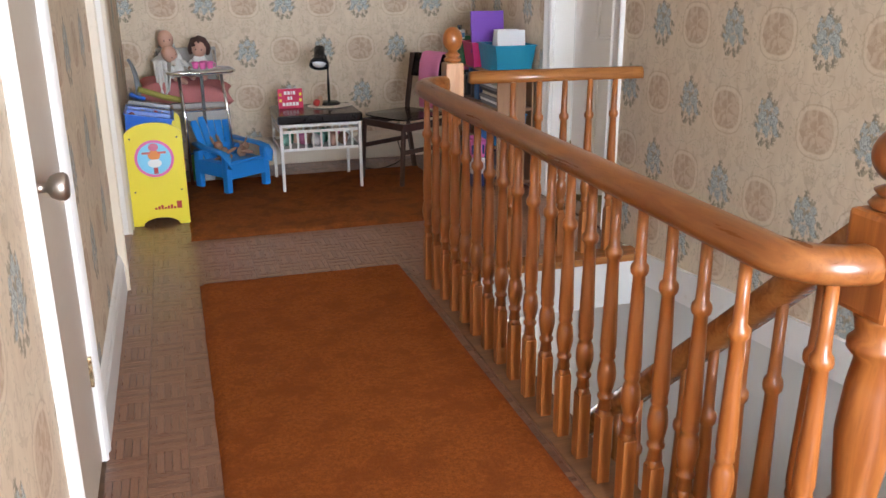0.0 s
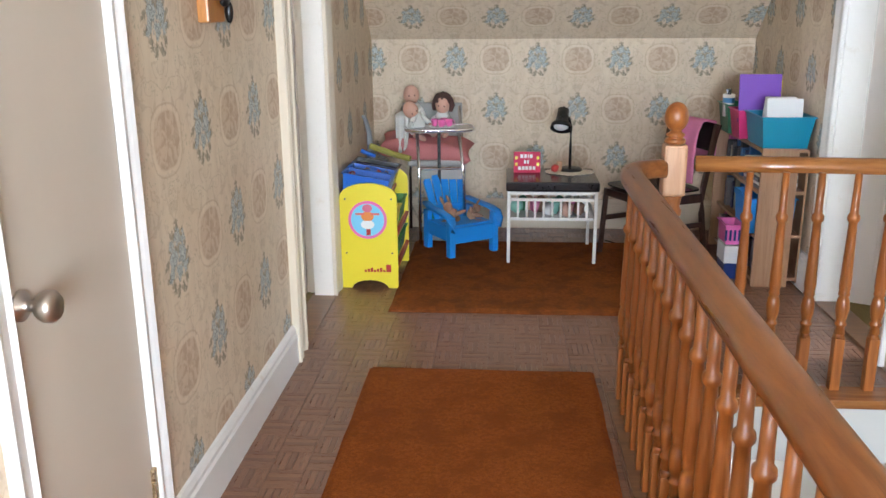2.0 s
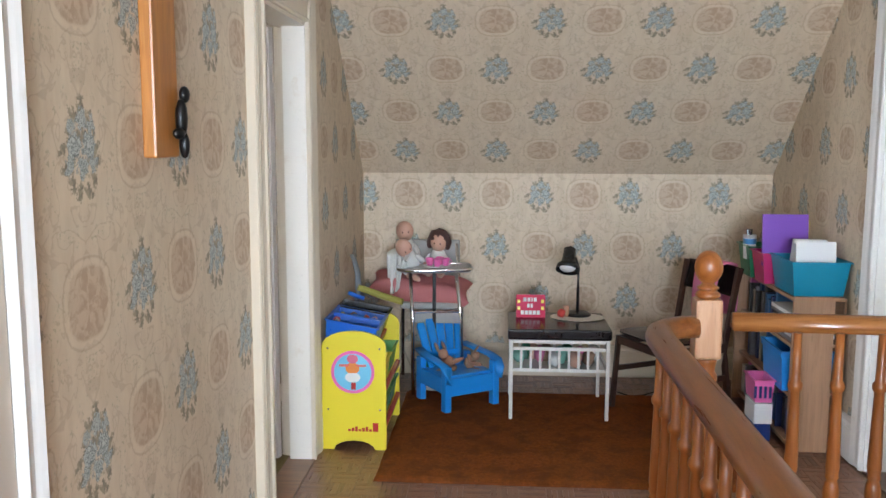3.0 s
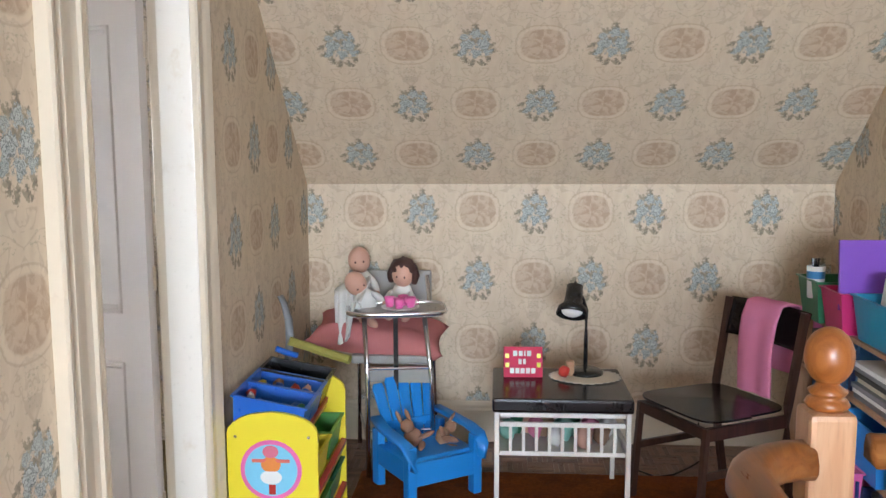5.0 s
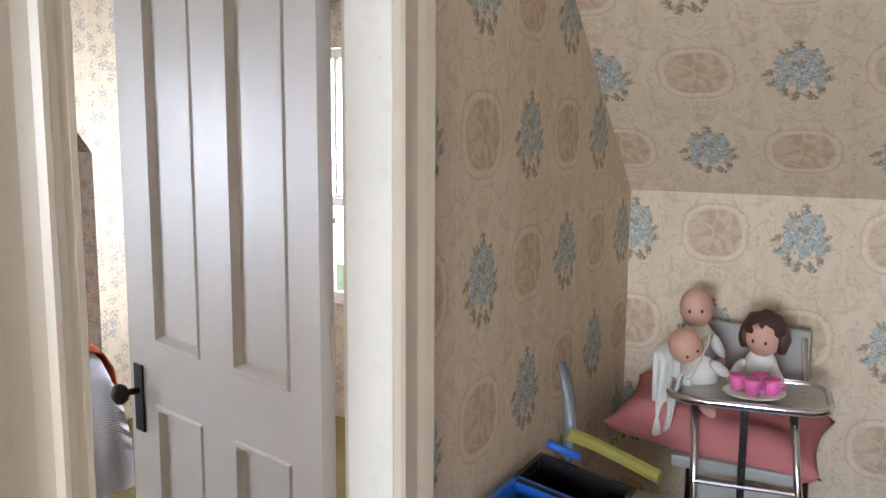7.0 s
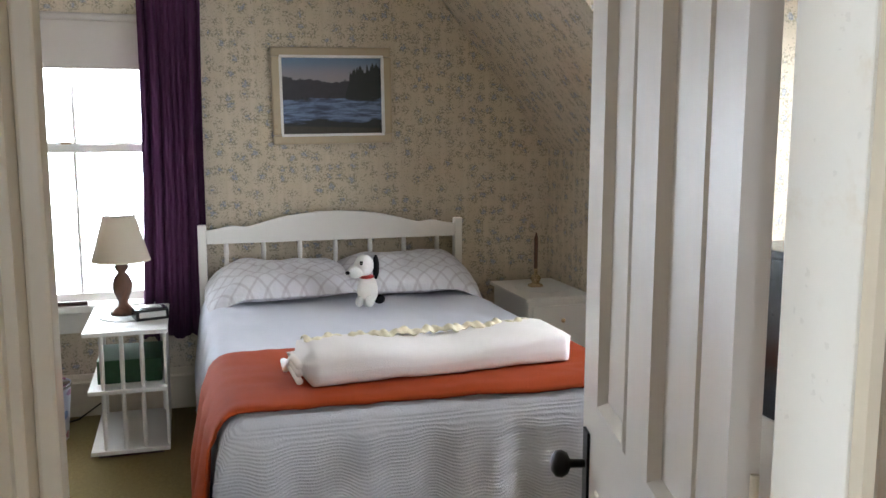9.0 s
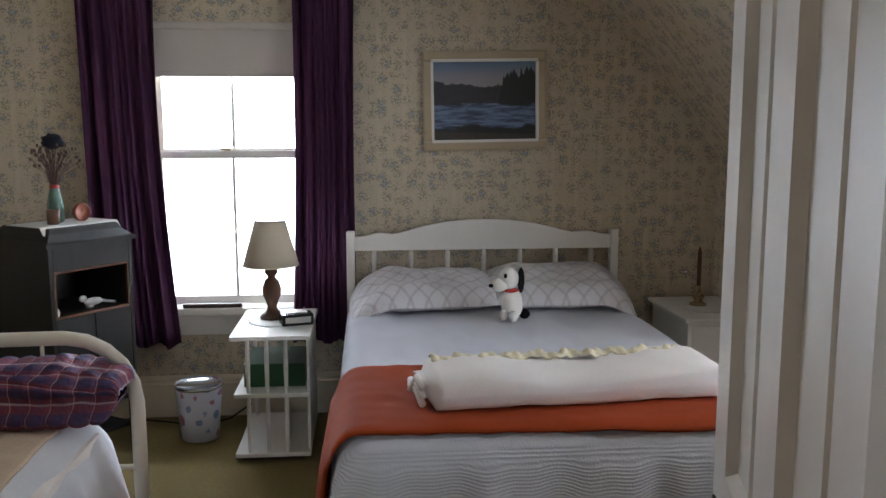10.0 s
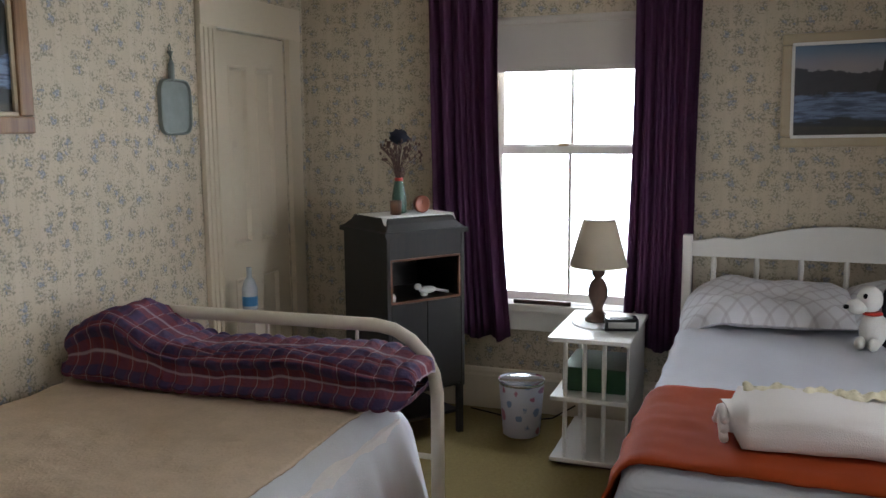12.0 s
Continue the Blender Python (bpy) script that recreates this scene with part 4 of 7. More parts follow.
sash_window("window_1", "white painted sash window with bright daylight", (WX - 0.02, 3.84, 0.59), 90, 0.78, 1.41, 0.775, WHITE)
bm = box(WX - 0.16, WX + 0.05, 3.76, 4.70, 0.545, 0.585, 0.006)
box_in(bm, WX, WX + 0.02, 3.78, 4.68, 0.44, 0.545, 0.004)
box_in(bm, WX, WX + 0.022, 3.72, 3.84, 0.585, 2.1, 0.004)
box_in(bm, WX, WX + 0.022, 4.62, 4.74, 0.585, 2.1, 0.004)
structure("window_sill", bm, WHITE, "white painted window sill and casing", "trim")
vent = thing("window_vent", (WX + 0.02, 3.96, 0.586), "dark slotted draught vent on the window sill", "vent")
part("body", box(0, 0.022, 0, 0.3, 0, 0.022, 0.004), DARKWOOD, vent)
sash_window("window_2", "dormer sash window with bright daylight", (DX0 + 0.1, DY + 0.03, 0.60), 0, DX1 - DX0 - 0.2, 1.27, 0.5, WHITE)
sash_window("window_3", "bright window of the room across", (4.88, 5.5, 0.8), -90, 1.0, 1.2, 0.6, WHITE)
sash_window("window_4", "sash window at the end of the hall", (2.05, -1.55, 0.75), 180, 1.6, 1.4, 0.7, WHITE)

bl = thing("roller_blind", (WX - 0.006, 4.23, 1.77), "cream roller blind pulled part way down", "blind")
part("cloth", box(-0.002, 0.002, -0.375, 0.375, 0.02, 0.26), BLIND, bl)
part("bottom_slat", box(-0.005, 0.005, -0.375, 0.375, -0.002, 0.022, 0.003), BLIND, bl)
part("roller", tube([(0, -0.38, 0.25), (0, 0.38, 0.25)], 0.02), BLIND, bl)


def curtain(y0, y1, sway, label):
    ob = thing("curtain", (WX + 0.075, (y0 + y1) / 2, 0.40), label, "curtain", group="window curtains")
    w, h = y1 - y0, 1.92

    def fn(u, v):
        y = (u - 0.5) * w * (1 - 0.12 * math.sin(v * 2.6)) + sway * (1 - v) ** 2
        fold = 0.028 * math.sin(u * 31 + 1.2 * math.sin(v * 3)) * (0.6 + 0.4 * math.sin(u * 9)) + 0.01 * math.sin(u * 67 + v * 4)
        return (fold, y, v * h + 0.012 * math.sin(u * 20) * (1 - v))
    c = solid(part("cloth", sheet(80, 24, fn), CURTAIN, ob, smooth=True), 0.004)
    return ob


curtain(3.50, 3.905, 0.045, "long plum purple curtain hanging by the window")
curtain(4.545, 4.875, -0.02, "long plum purple curtain hanging beside the bed")
rod = thing("curtain_rod", (WX + 0.075, 4.2, 2.325), "thin brass curtain rod above the window", "curtain rod")
part("rod", tube([(0, -0.8, 0), (0, 0.75, 0)], 0.008), BRASS, rod)
for y in (-0.78, 0.73):
    part("bracket", box(-0.075, 0.004, y - 0.006, y + 0.006, -0.008, 0.008, 0.002), BRASS, rod)

# ---- stair balustrade ----
wide_sec = [(-0.030, -0.034), (-0.041, -0.02), (-0.042, -0.002), (-0.034, 0.02), (-0.015, 0.031), (0.015, 0.031), (0.034, 0.02), (0.042, -0.002), (0.041, -0.02), (0.030, -0.034)]
rail_sec = [(-0.034, -0.028), (-0.036, -0.005), (-0.028, 0.018), (-0.012, 0.027), (0.012, 0.027), (0.028, 0.018), (0.036, -0.005), (0.034, -0.028)]
BX = 1.355
rz = 0.885
turnings = [(0.0195, 0.235), (0.016, 0.262), (0.0225, 0.27), (0.0225, 0.277), (0.017, 0.284), (0.021, 0.30), (0.0255, 0.325), (0.0258, 0.345), (0.022, 0.372), (0.017, 0.384),
            (0.0215, 0.39), (0.0215, 0.396), (0.0195, 0.405), (0.0225, 0.425), (0.0175, 0.60), (0.0155, 0.672), (0.022, 0.68), (0.0235, 0.69), (0.022, 0.70), (0.0155, 0.708), (0.0145, 0.74), (0.013, 0.86)]


def baluster_mesh(name, square=0.215, top=0.86):
    bm = lathe([(r, z * top / 0.86) for r, z in turnings], 14)
    a, c = 0.0195, square * top / 0.86
    box_in(bm, -a, a, -a, a, 0.0, c, 0.003)
    lathe([(0.026, c - 0.004), (0.0165, c + 0.024)], 4, bm, turn=Matrix.Rotation(radians(45), 4, "Z"))
    return mesh_of(name, bm, PINE, smooth=False)


bal = baluster_mesh("baluster")
for p in bal.polygons:
    p.use_smooth = len(p.vertices) == 4 and p.area < 0.004
rail = thing("stair_balustrade", (0, 0, 0), "amber varnished pine stair balustrade with turned balusters", "balustrade")
pts = [(BX + 0.12 - 0.12 * math.cos(a), 1.81 - 0.115 * math.sin(a), rz) for a in [radians(d) for d in (90, 78, 66, 54, 42, 30, 18, 8, 0)]]
pts = [(1.53, 1.695, rz)] + pts + [(BX, y, rz) for y in (2.1, 2.5, 3.0, 3.5, 3.9, 4.12)]
pts += [(BX + 0.15 - 0.15 * math.cos(a), 4.17 + 0.17 * math.sin(a), rz) for a in [radians(d) for d in (15, 30, 45, 60, 75, 90)]]
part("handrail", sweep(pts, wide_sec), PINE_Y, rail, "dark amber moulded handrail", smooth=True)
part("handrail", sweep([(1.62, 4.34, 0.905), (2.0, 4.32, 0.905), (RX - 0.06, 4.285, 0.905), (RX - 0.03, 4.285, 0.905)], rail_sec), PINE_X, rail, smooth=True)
part("base_board", box(BX - 0.05, BX + 0.085, 1.72, 4.2, -0.012, 0.006, 0.004), STEP, rail)
part("base_board", box(1.43, RX - 0.01, 4.165, 4.30, -0.03, 0.008, 0.006), PINE_X, rail)
for k in range(18):
    o = part("baluster", bal, PINE, rail)
    o.matrix_basis = pose(BX, 1.87 + 0.134 * k, 0.0, 0, 0, 0)
o = part("baluster", bal, PINE, rail)
o.matrix_basis = pose(1.42, 1.705, 0.0, 0, 0, 0)
for k in range(5):
    o = part("baluster", bal, PINE, rail)
    o.matrix_basis = pose(1.811 + 0.1325 * k, 4.275, 0.005, 0, 0, 0)
    o.scale = (1, 1, 1.02)


def newel(x, y, big=1.0):
    a = 0.055 * big
    prof = [(0.052, 0.30), (0.058, 0.32), (0.050, 0.335), (0.036, 0.36), (0.042, 0.42), (0.050, 0.52), (0.044, 0.62), (0.036, 0.68), (0.052, 0.70), (0.052, 0.715), (0.04, 0.73), (0.046, 0.76), (0.05, 0.775)]
    bm = lathe([(r * big, z) for r, z in prof], 20, at=(x, y, 0))
    box_in(bm, x - a, x + a, y - a, y + a, 0.0, 0.305, 0.006)
    post = mesh_of("newel_post", bm, PINE)
    for p in post.polygons:
        p.use_smooth = len(p.vertices) == 4 and p.area < 0.004
    base = part("newel_post", post, PINE, rail)
    part("newel_block", box(x - a, x + a, y - a, y + a, 0.775, 0.975, 0.012), PALEPINE if big < 1.0 else PINE, base, "pale worn newel block" if big < 1.0 else "amber square newel block")
    cap = [(0.03, 0.972), (0.045, 0.978), (0.052, 0.986), (0.045, 0.996), (0.034, 1.0), (0.042, 1.006), (0.046, 1.012), (0.03, 1.02), (0.026, 1.026)]
    cap += [(0.057 * math.sin(t), 1.078 - 0.057 * math.cos(t)) for t in [math.pi * k / 14 for k in range(2, 14)]] + [(0.003, 1.135)]
    part("newel_cap", lathe([(r * big, z) for r, z in cap], 24, at=(x, y, 0)), PINE, base, "turned ball cap", smooth=True)


newel(1.542, 4.36, 0.8)
newel(1.545, 1.70, 1.12)
rl = thing("stair_handrail", (0, 0, 0), "amber varnished pine handrail sloping down the stairs", "handrail")
s_pts = [(1.55, 1.75, 0.935)] + [(1.55, 1.90 + 0.3 * k, 0.80 - 0.279 * k) for k in range(9)]
part("handrail", sweep(s_pts, wide_sec), PINE_X, rl, smooth=True)
for k in range(20):
    y = 1.868 + 0.114 * k
    foot = -0.19 * (int((y - 1.74) / 0.205) + 1)
    o = part("baluster", bal, PINE, rl)
    o.matrix_basis = pose(1.55, y, foot, 0, 0, 0) @ Matrix.Diagonal((1, 1, (0.775 - 0.93 * (y - 1.90) - foot) / 0.86, 1))

# ---- rugs ----
def rug(name, x0, x1, y0, y1, mat, label, turn=0.0):
    nx, ny = int((x1 - x0) / 0.02), int((y1 - y0) / 0.025)

    def fn(u, v):
        e = min(u, 1 - u) * (x1 - x0), min(v, 1 - v) * (y1 - y0)
        h = 0.016 * min(1.0, (min(e) / 0.02) ** 0.5) if min(e) > 0 else 0.0
        p = Vector((x0 + u * (x1 - x0), y0 + v * (y1 - y0), 0))
        return (p.x + 0.004 * noise.noise(p * 6), p.y + 0.004 * noise.noise(p * 5 + Vector((3, 1, 0))), 0.001 + h * (1 + 0.18 * noise.noise(p * 70)) + 0.002 * noise.noise(p * 4))
    return tagged(part(name, sheet(nx, ny, fn), mat, None, smooth=True), label, "rug")


rug("runner_rug", 0.325, 1.275, 0.2, 4.385, ORANGE_RUG, "long burnt orange shag runner on the parquet")
rug("mat_rug", 0.31, 1.95, 5.09, 6.45, BROWN_RUG, "mottled rusty brown shag rug on the parquet")

# ---- wooden plaque by the bedroom door ----
pl = thing("wall_plaque", (HX, 3.56, 1.447), "orange pine wall plaque with a small dark metal figure", "plaque")
part("board", box(0.0, 0.035, 0, 0.15, 0, 0.50, 0.006), PLAQUE, pl)
part("backboard", box(0.0, 0.012, 0.14, 0.20, 0.02, 0.48, 0.004), PLAQUE, pl)
bm = blob((0.05, 0.13, 0.10), (0.016, 0.02, 0.05), 10)
blob((0.052, 0.15, 0.16), (0.014, 0.02, 0.022), 10, bm)
blob((0.05, 0.11, 0.06), (0.014, 0.03, 0.015), 10, bm)
blob((0.05, 0.145, 0.03), (0.014, 0.012, 0.035), 10, bm)
part("metal_figure", bm, IRON, pl, "dark cast metal bird figure", smooth=True)

# ---- toy organiser ----
def arch_panel(y):
    bm = bmesh.new()
    ring = [(0.0, 0.0), (0.055, 0.0)] + [(0.155 - 0.10 * math.cos(a), 0.045 * math.sin(a)) for a in [math.pi * k / 8 for k in range(1, 8)]] + [(0.255, 0.0), (0.31, 0.0), (0.31, 0.51)]
    ring += [(0.155 + 0.155 * math.cos(a), 0.51 + 0.075 * math.sin(a)) for a in [math.pi * k / 12 for k in range(1, 12)]] + [(0.0, 0.51)]
    a = [bm.verts.new((x, y, z)) for x, z in ring]
    f = bm.faces.new(a)
    ex = bmesh.ops.extrude_face_region(bm, geom=[f])
    bmesh.ops.translate(bm, vec=(0, 0.016, 0), verts=[g for g in ex["geom"] if isinstance(g, bmesh.types.BMVert)])
    return bm


def bin_box(x0, x1, y0, y1, z0, z1, flare=0.015, t=0.004):
    """An open plastic bin with a rolled rim."""
    bm = bmesh.new()
    rings = []
    for g, z, i in ((0.0, z0, 0), (flare, z1, 0), (flare + 0.008, z1, 0), (flare + 0.008, z1 + 0.006, 0), (flare - t, z1 + 0.006, 0), (-t, z0 + t, 0)):
        rings.append([bm.verts.new(c) for c in ((x0 - g, y0 - g, z), (x1 + g, y0 - g, z), (x1 + g, y1 + g, z), (x0 - g, y1 + g, z))])
    for a, c in zip(rings, rings[1:]):
        for k in range(4):
            bm.faces.new((a[k], a[(k + 1) % 4], c[(k + 1) % 4], c[k]))
    bm.faces.new(rings[0][::-1])
    bm.faces.new(rings[-1])
    return bm


org = thing("toy_organiser", (0.006, 5.475, 0), "yellow toy organiser with blue bins of toys and red rails", "toy organiser")
front = part("side_panel", arch_panel(0.0), YELLOW, org)
part("side_panel", arch_panel(0.53), YELLOW, org)
turn_y = Matrix.Rotation(radians(90), 4, "X")
part("decal_ring", lathe([(0.001, 0), (0.105, 0), (0.105, 0.002), (0.001, 0.002)], 36, at=(0.15, 0.0, 0.385), turn=turn_y), PINKPL, front, "round pink picture sticker")
part("decal_disc", lathe([(0.001, 0.002), (0.09, 0.002), (0.09, 0.0035), (0.001, 0.0035)], 36, at=(0.15, 0.0, 0.385), turn=turn_y), paint("pale_blue_print", (0.22, 0.60, 0.80), 0.4), front)
part("decal_shape", blob((0.15, -0.004, 0.405), (0.035, 0.0015, 0.028), 14), paint("orange_print", (0.80, 0.26, 0.05), 0.4), front)
part("decal_shape", blob((0.15, -0.004, 0.36), (0.038, 0.0015, 0.025), 14), PAPERWHITE, front)
part("decal_shape", box(0.085, 0.215, -0.005, -0.0025, 0.412, 0.424, 0.001), paint("coral_print", (0.75, 0.16, 0.13), 0.4), front)
part("decal_shape", blob((0.15, -0.0045, 0.45), (0.028, 0.0015, 0.022), 14), paint("rose_print", (0.65, 0.16, 0.25), 0.4), front)
part("decal_shape", box(0.142, 0.165, -0.005, -0.0025, 0.30, 0.335, 0.001), RED, front)
for k in range(7):
    part("printed_bar", box(0.125 + 0.017 * k, 0.138 + 0.017 * k, -0.0015, 0.0, 0.092, 0.104 + 0.006 * (k % 3), 0.0), RED, front)
part("printed_bar", box(0.245, 0.272, -0.0015, 0.0, 0.092, 0.135), RED, front)
for x, z in ((0.03, 0.5), (0.28, 0.5), (0.03, 0.2), (0.28, 0.2)):
    part("screw", lathe([(0.006, 0), (0.005, 0.002)], 10, at=(x, 0, z), turn=turn_y), CHROME, front)
for x0, x1, z in ((0.0, 0.24, 0.47), (0.08, 0.31, 0.30), (0.08, 0.31, 0.12)):
    turn = Matrix.Translation((x1, 0, z)) @ Matrix.Rotation(radians(14), 4, "Y") @ Matrix.Translation((-x1, 0, -z))
    part("rail", box(x1 - 0.02, x1 + 0.002, 0.016, 0.53, z - 0.03, z + 0.012, 0.004, turn), RED, org, "red painted rail")
    part("shelf", box(x0, x1, 0.016, 0.53, z - 0.015, z - 0.005, 0.0), YELLOW, org)
tilt = Matrix.Translation((0.12, 0, 0.5)) @ Matrix.Rotation(radians(10), 4, "Y") @ Matrix.Translation((-0.12, 0, -0.5))
rnd = random.Random(4)
for y0, y1, mat in ((0.016, 0.19, BLUEBIN), (0.185, 0.36, BLUEBIN), (0.355, 0.53, BLACKPL)):
    bm = bin_box(0.015, 0.235, y0 + 0.015, y1 - 0.015, 0.485, 0.615)
    bmesh.ops.transform(bm, matrix=tilt, verts=bm.verts)
    part("bin", bm, mat, org, "deep blue plastic toy bin")
for k in range(34):
    c = tilt @ Vector((rnd.uniform(0.03, 0.22), rnd.choice((rnd.uniform(0.05, 0.155), rnd.uniform(0.22, 0.325))), rnd.uniform(0.53, 0.60)))
    bm = blob(c, (rnd.uniform(0.012, 0.028), rnd.uniform(0.012, 0.03), rnd.uniform(0.01, 0.024)), 8, bumps=0.5, turn=Matrix.Rotation(rnd.uniform(0, 3), 4, "X"))
    part("toy", bm, (SKIN, PAPERWHITE, RED, CLOTHES, BLUEBIN, DKGREEN, YELLOW)[k % 7], org, smooth=True)
for y0, y1, z, mat in ((0.03, 0.26, 0.31, YELLOW), (0.285, 0.515, 0.31, GREENBIN), (0.03, 0.26, 0.13, GREENBIN), (0.285, 0.515, 0.13, DKGREEN)):
    part("bin", bin_box(0.09, 0.285, y0 + 0.015, y1 - 0.015, z, z + 0.105), mat, org)
sw = thing("toy_sword", (0.05, 6.03, 0), "grey plastic toy blade with a blue hilt leaning in the corner", "toy")
part("blade", sweep([(0.035, 0.0, 0.62), (0.043, 0.01, 0.70), (0.036, 0.02, 0.78), (0.018, 0.03, 0.845), (0.0, 0.035, 0.875)], [(-0.017, -0.004), (0.0, -0.007), (0.017, -0.004), (0.017, 0.004), (0.0, 0.007), (-0.017, 0.004)]),
     paint("dull_grey_plastic", (0.17, 0.18, 0.19), 0.4), sw, smooth=True)
part("hilt", tube([(-0.005, -0.03, 0.675), (0.03, -0.01, 0.655), (0.075, 0.0, 0.64)], 0.012, 8), BLUEBIN, sw, "blue plastic hilt", smooth=True)
part("foot", tube([(0.035, 0.0, 0.0), (0.035, 0.0, 0.62)], 0.012, 8), NAVYBIN, sw)
bm = sweep([(0.09, 6.03, 0.70), (0.16, 6.06, 0.67), (0.24, 6.07, 0.64), (0.33, 6.05, 0.62)], circle(0.018, 8))
tagged(part("toy_snake", bm, paint("olive_yellow_plush", (0.32, 0.29, 0.06), 0.8)), "olive yellow soft toy lying behind the bins", "toy")

# ---- doll high chair ----
hc = thing("high_chair", (0, 0, 0), "old chrome high chair with a grey tray", "high chair")
for pts in ([(0.356, 6.34, 0.0), (0.35, 6.38, 0.45), (0.335, 6.40, 0.72)], [(0.64, 6.40, 0.0), (0.63, 6.40, 0.45), (0.60, 6.40, 0.73)],
            [(0.24, 6.82, 0.0), (0.25, 6.78, 0.5), (0.20, 6.80, 0.85)], [(0.62, 6.82, 0.0), (0.61, 6.78, 0.5), (0.58, 6.80, 0.85)]):
    part("leg", tube(pts, 0.011), CHROME, hc, smooth=True)
for z in (0.22, 0.50):
    part("crossbar", tube([(0.353, 6.36, z), (0.633, 6.40, z)], 0.007, 8), CHROME, hc)
part("crossbar", tube([(0.355, 6.345, 0.16), (0.25, 6.8, 0.16)], 0.007, 8), CHROME, hc)
part("seat", box(0.27, 0.63, 6.42, 6.80, 0.505, 0.545, 0.012), GREYVINYL, hc)
part("apron", box(0.335, 0.64, 6.395, 6.41, 0.43, 0.50, 0.004), GREYVINYL, hc)
part("backrest", box(0.20, 0.60, 6.80, 6.83, 0.60, 0.87, 0.01), GREYVINYL, hc)
turn = Matrix.Translation((0.47, 6.47, 0.745)) @ Matrix.Rotation(radians(8), 4, "Z")
tray_ring = [(0.215 * math.copysign(abs(math.cos(q_)) ** 0.4, math.cos(q_)), 0.01 + 0.14 * math.copysign(abs(math.sin(q_)) ** 0.4, math.sin(q_))) for q_ in [2 * math.pi * i_ / 48 for i_ in range(48)]]
bm = bmesh.new()
rows = [[bm.verts.new(turn @ Vector((x * g, 0.01 + (y - 0.01) * g, z))) for x, y in tray_ring] for g, z in ((0.96, -0.014), (1.0, -0.008), (1.0, 0.012), (0.965, 0.012), (0.95, 0.003))]
for a, c in zip(rows, rows[1:]):
    for k in range(48):
        bm.faces.new((a[k], a[(k + 1) % 48], c[(k + 1) % 48], c[k]))
bm.faces.new(rows[0][::-1])
bm.faces.new(rows[-1])
tray = part("tray", bm, GREYTRAY, hc, "grey metal tray with a chrome rim")
part("tray_rim", tube([turn @ Vector((x, y, 0.002)) for x, y in tray_ring + tray_ring[:1]], 0.010, 8), CHROME, tray, smooth=True)
part("strap", box(0.465, 0.485, 6.385, 6.395, 0.40, 0.74), BLACKPL, hc)

def cushion_fn(side):
    def fn(u, v):
        x, y = 2 * u - 1, 2 * v - 1
        puff = max(0.0, 1 - x ** 4) ** 0.5 * max(0.0, 1 - y ** 4) ** 0.5
        p = Vector((x, y, side))
        return (0.31 * x * (1 - 0.10 * (1 - y * y)), 0.19 * y * (1 - 0.08 * (1 - x * x)), side * puff * (0.075 + 0.02 * noise.noise(p * 2.2)) + 0.012 * noise.noise(Vector((x, y, 0)) * 2))
    return fn


bm = sheet(28, 22, cushion_fn(1))
other = bpy.data.meshes.new("underside")
under = sheet(28, 22, cushion_fn(-1))
under.to_mesh(other)
under.free()
bm.from_mesh(other)
bpy.data.meshes.remove(other)
bmesh.ops.remove_doubles(bm, verts=bm.verts, dist=0.0005)
cu = tagged(part("cushion", bm, PINKPILLOW, None, smooth=True), "faded pink cushion squashed on the high chair", "cushion")
cu.matrix_basis = pose(0.375, 6.60, 0.605, 8, 6, 0)


def doll(at, turn, head, hair, dress, label, size=1.0):
    """One plain doll mesh with several materials."""
    bm = bmesh.new()

    def add(fn, mi):
        before = set(bm.faces)
        fn()
        for f in bm.faces:
            if f not in before:
                f.material_index = mi
    add(lambda: blob((0, 0, 0.15), (0.048, 0.05, 0.058), 16, bm), 0)
    add(lambda: blob((0, 0.0, 0.04), (0.055, 0.042, 0.075), 14, bm, bumps=0.15), 1)
    for s in (-1, 1):
        add(lambda: blob((s * 0.055, -0.03, 0.045), (0.017, 0.022, 0.042), 10, bm, Matrix.Rotation(radians(-22 * s), 4, "Y")), 1)
        add(lambda: blob((s * 0.064, -0.05, 0.004), (0.013, 0.014, 0.014), 8, bm), 0)
        add(lambda: blob((s * 0.035, -0.07, -0.02), (0.02, 0.055, 0.02), 10, bm), 0)
        add(lambda: blob((s * 0.017, -0.046, 0.148), (0.0042, 0.004, 0.0055), 8, bm), 2)
    if hair:
        add(lambda: blob((0, 0.012, 0.172), (0.06, 0.052, 0.05), 16, bm, bumps=0.25, freq=5), 2)
        add(lambda: blob((-0.052, 0.01, 0.145), (0.02, 0.03, 0.04), 10, bm, bumps=0.3), 2)
        add(lambda: blob((0.052, 0.01, 0.145), (0.02, 0.03, 0.04), 10, bm, bumps=0.3), 2)
    me = mesh_of("doll", bm, SKIN, smooth=True)
    me.materials.append(dress)
    me.materials.append(HAIR)
    ob = tagged(new("doll", me), label, "doll", "dolls on the high chair")
    ob.matrix_basis = pose(*at, *turn) @ Matrix.Scale(size, 4)
    return ob


doll((0.285, 6.67, 0.775), (0, -4, 10), 0, False, DOLLWHITE, "bald vinyl baby doll in a white dress", 1.08)
doll((0.475, 6.63, 0.725), (6, 4, -6), 0, True, DOLLWHITE, "vinyl doll with dark brown hair in white", 1.05)
doll((0.335, 6.53, 0.735), (14, -30, 30), 0, False, DOLLWHITE, "bald baby doll wrapped in a white blanket", 1.0)


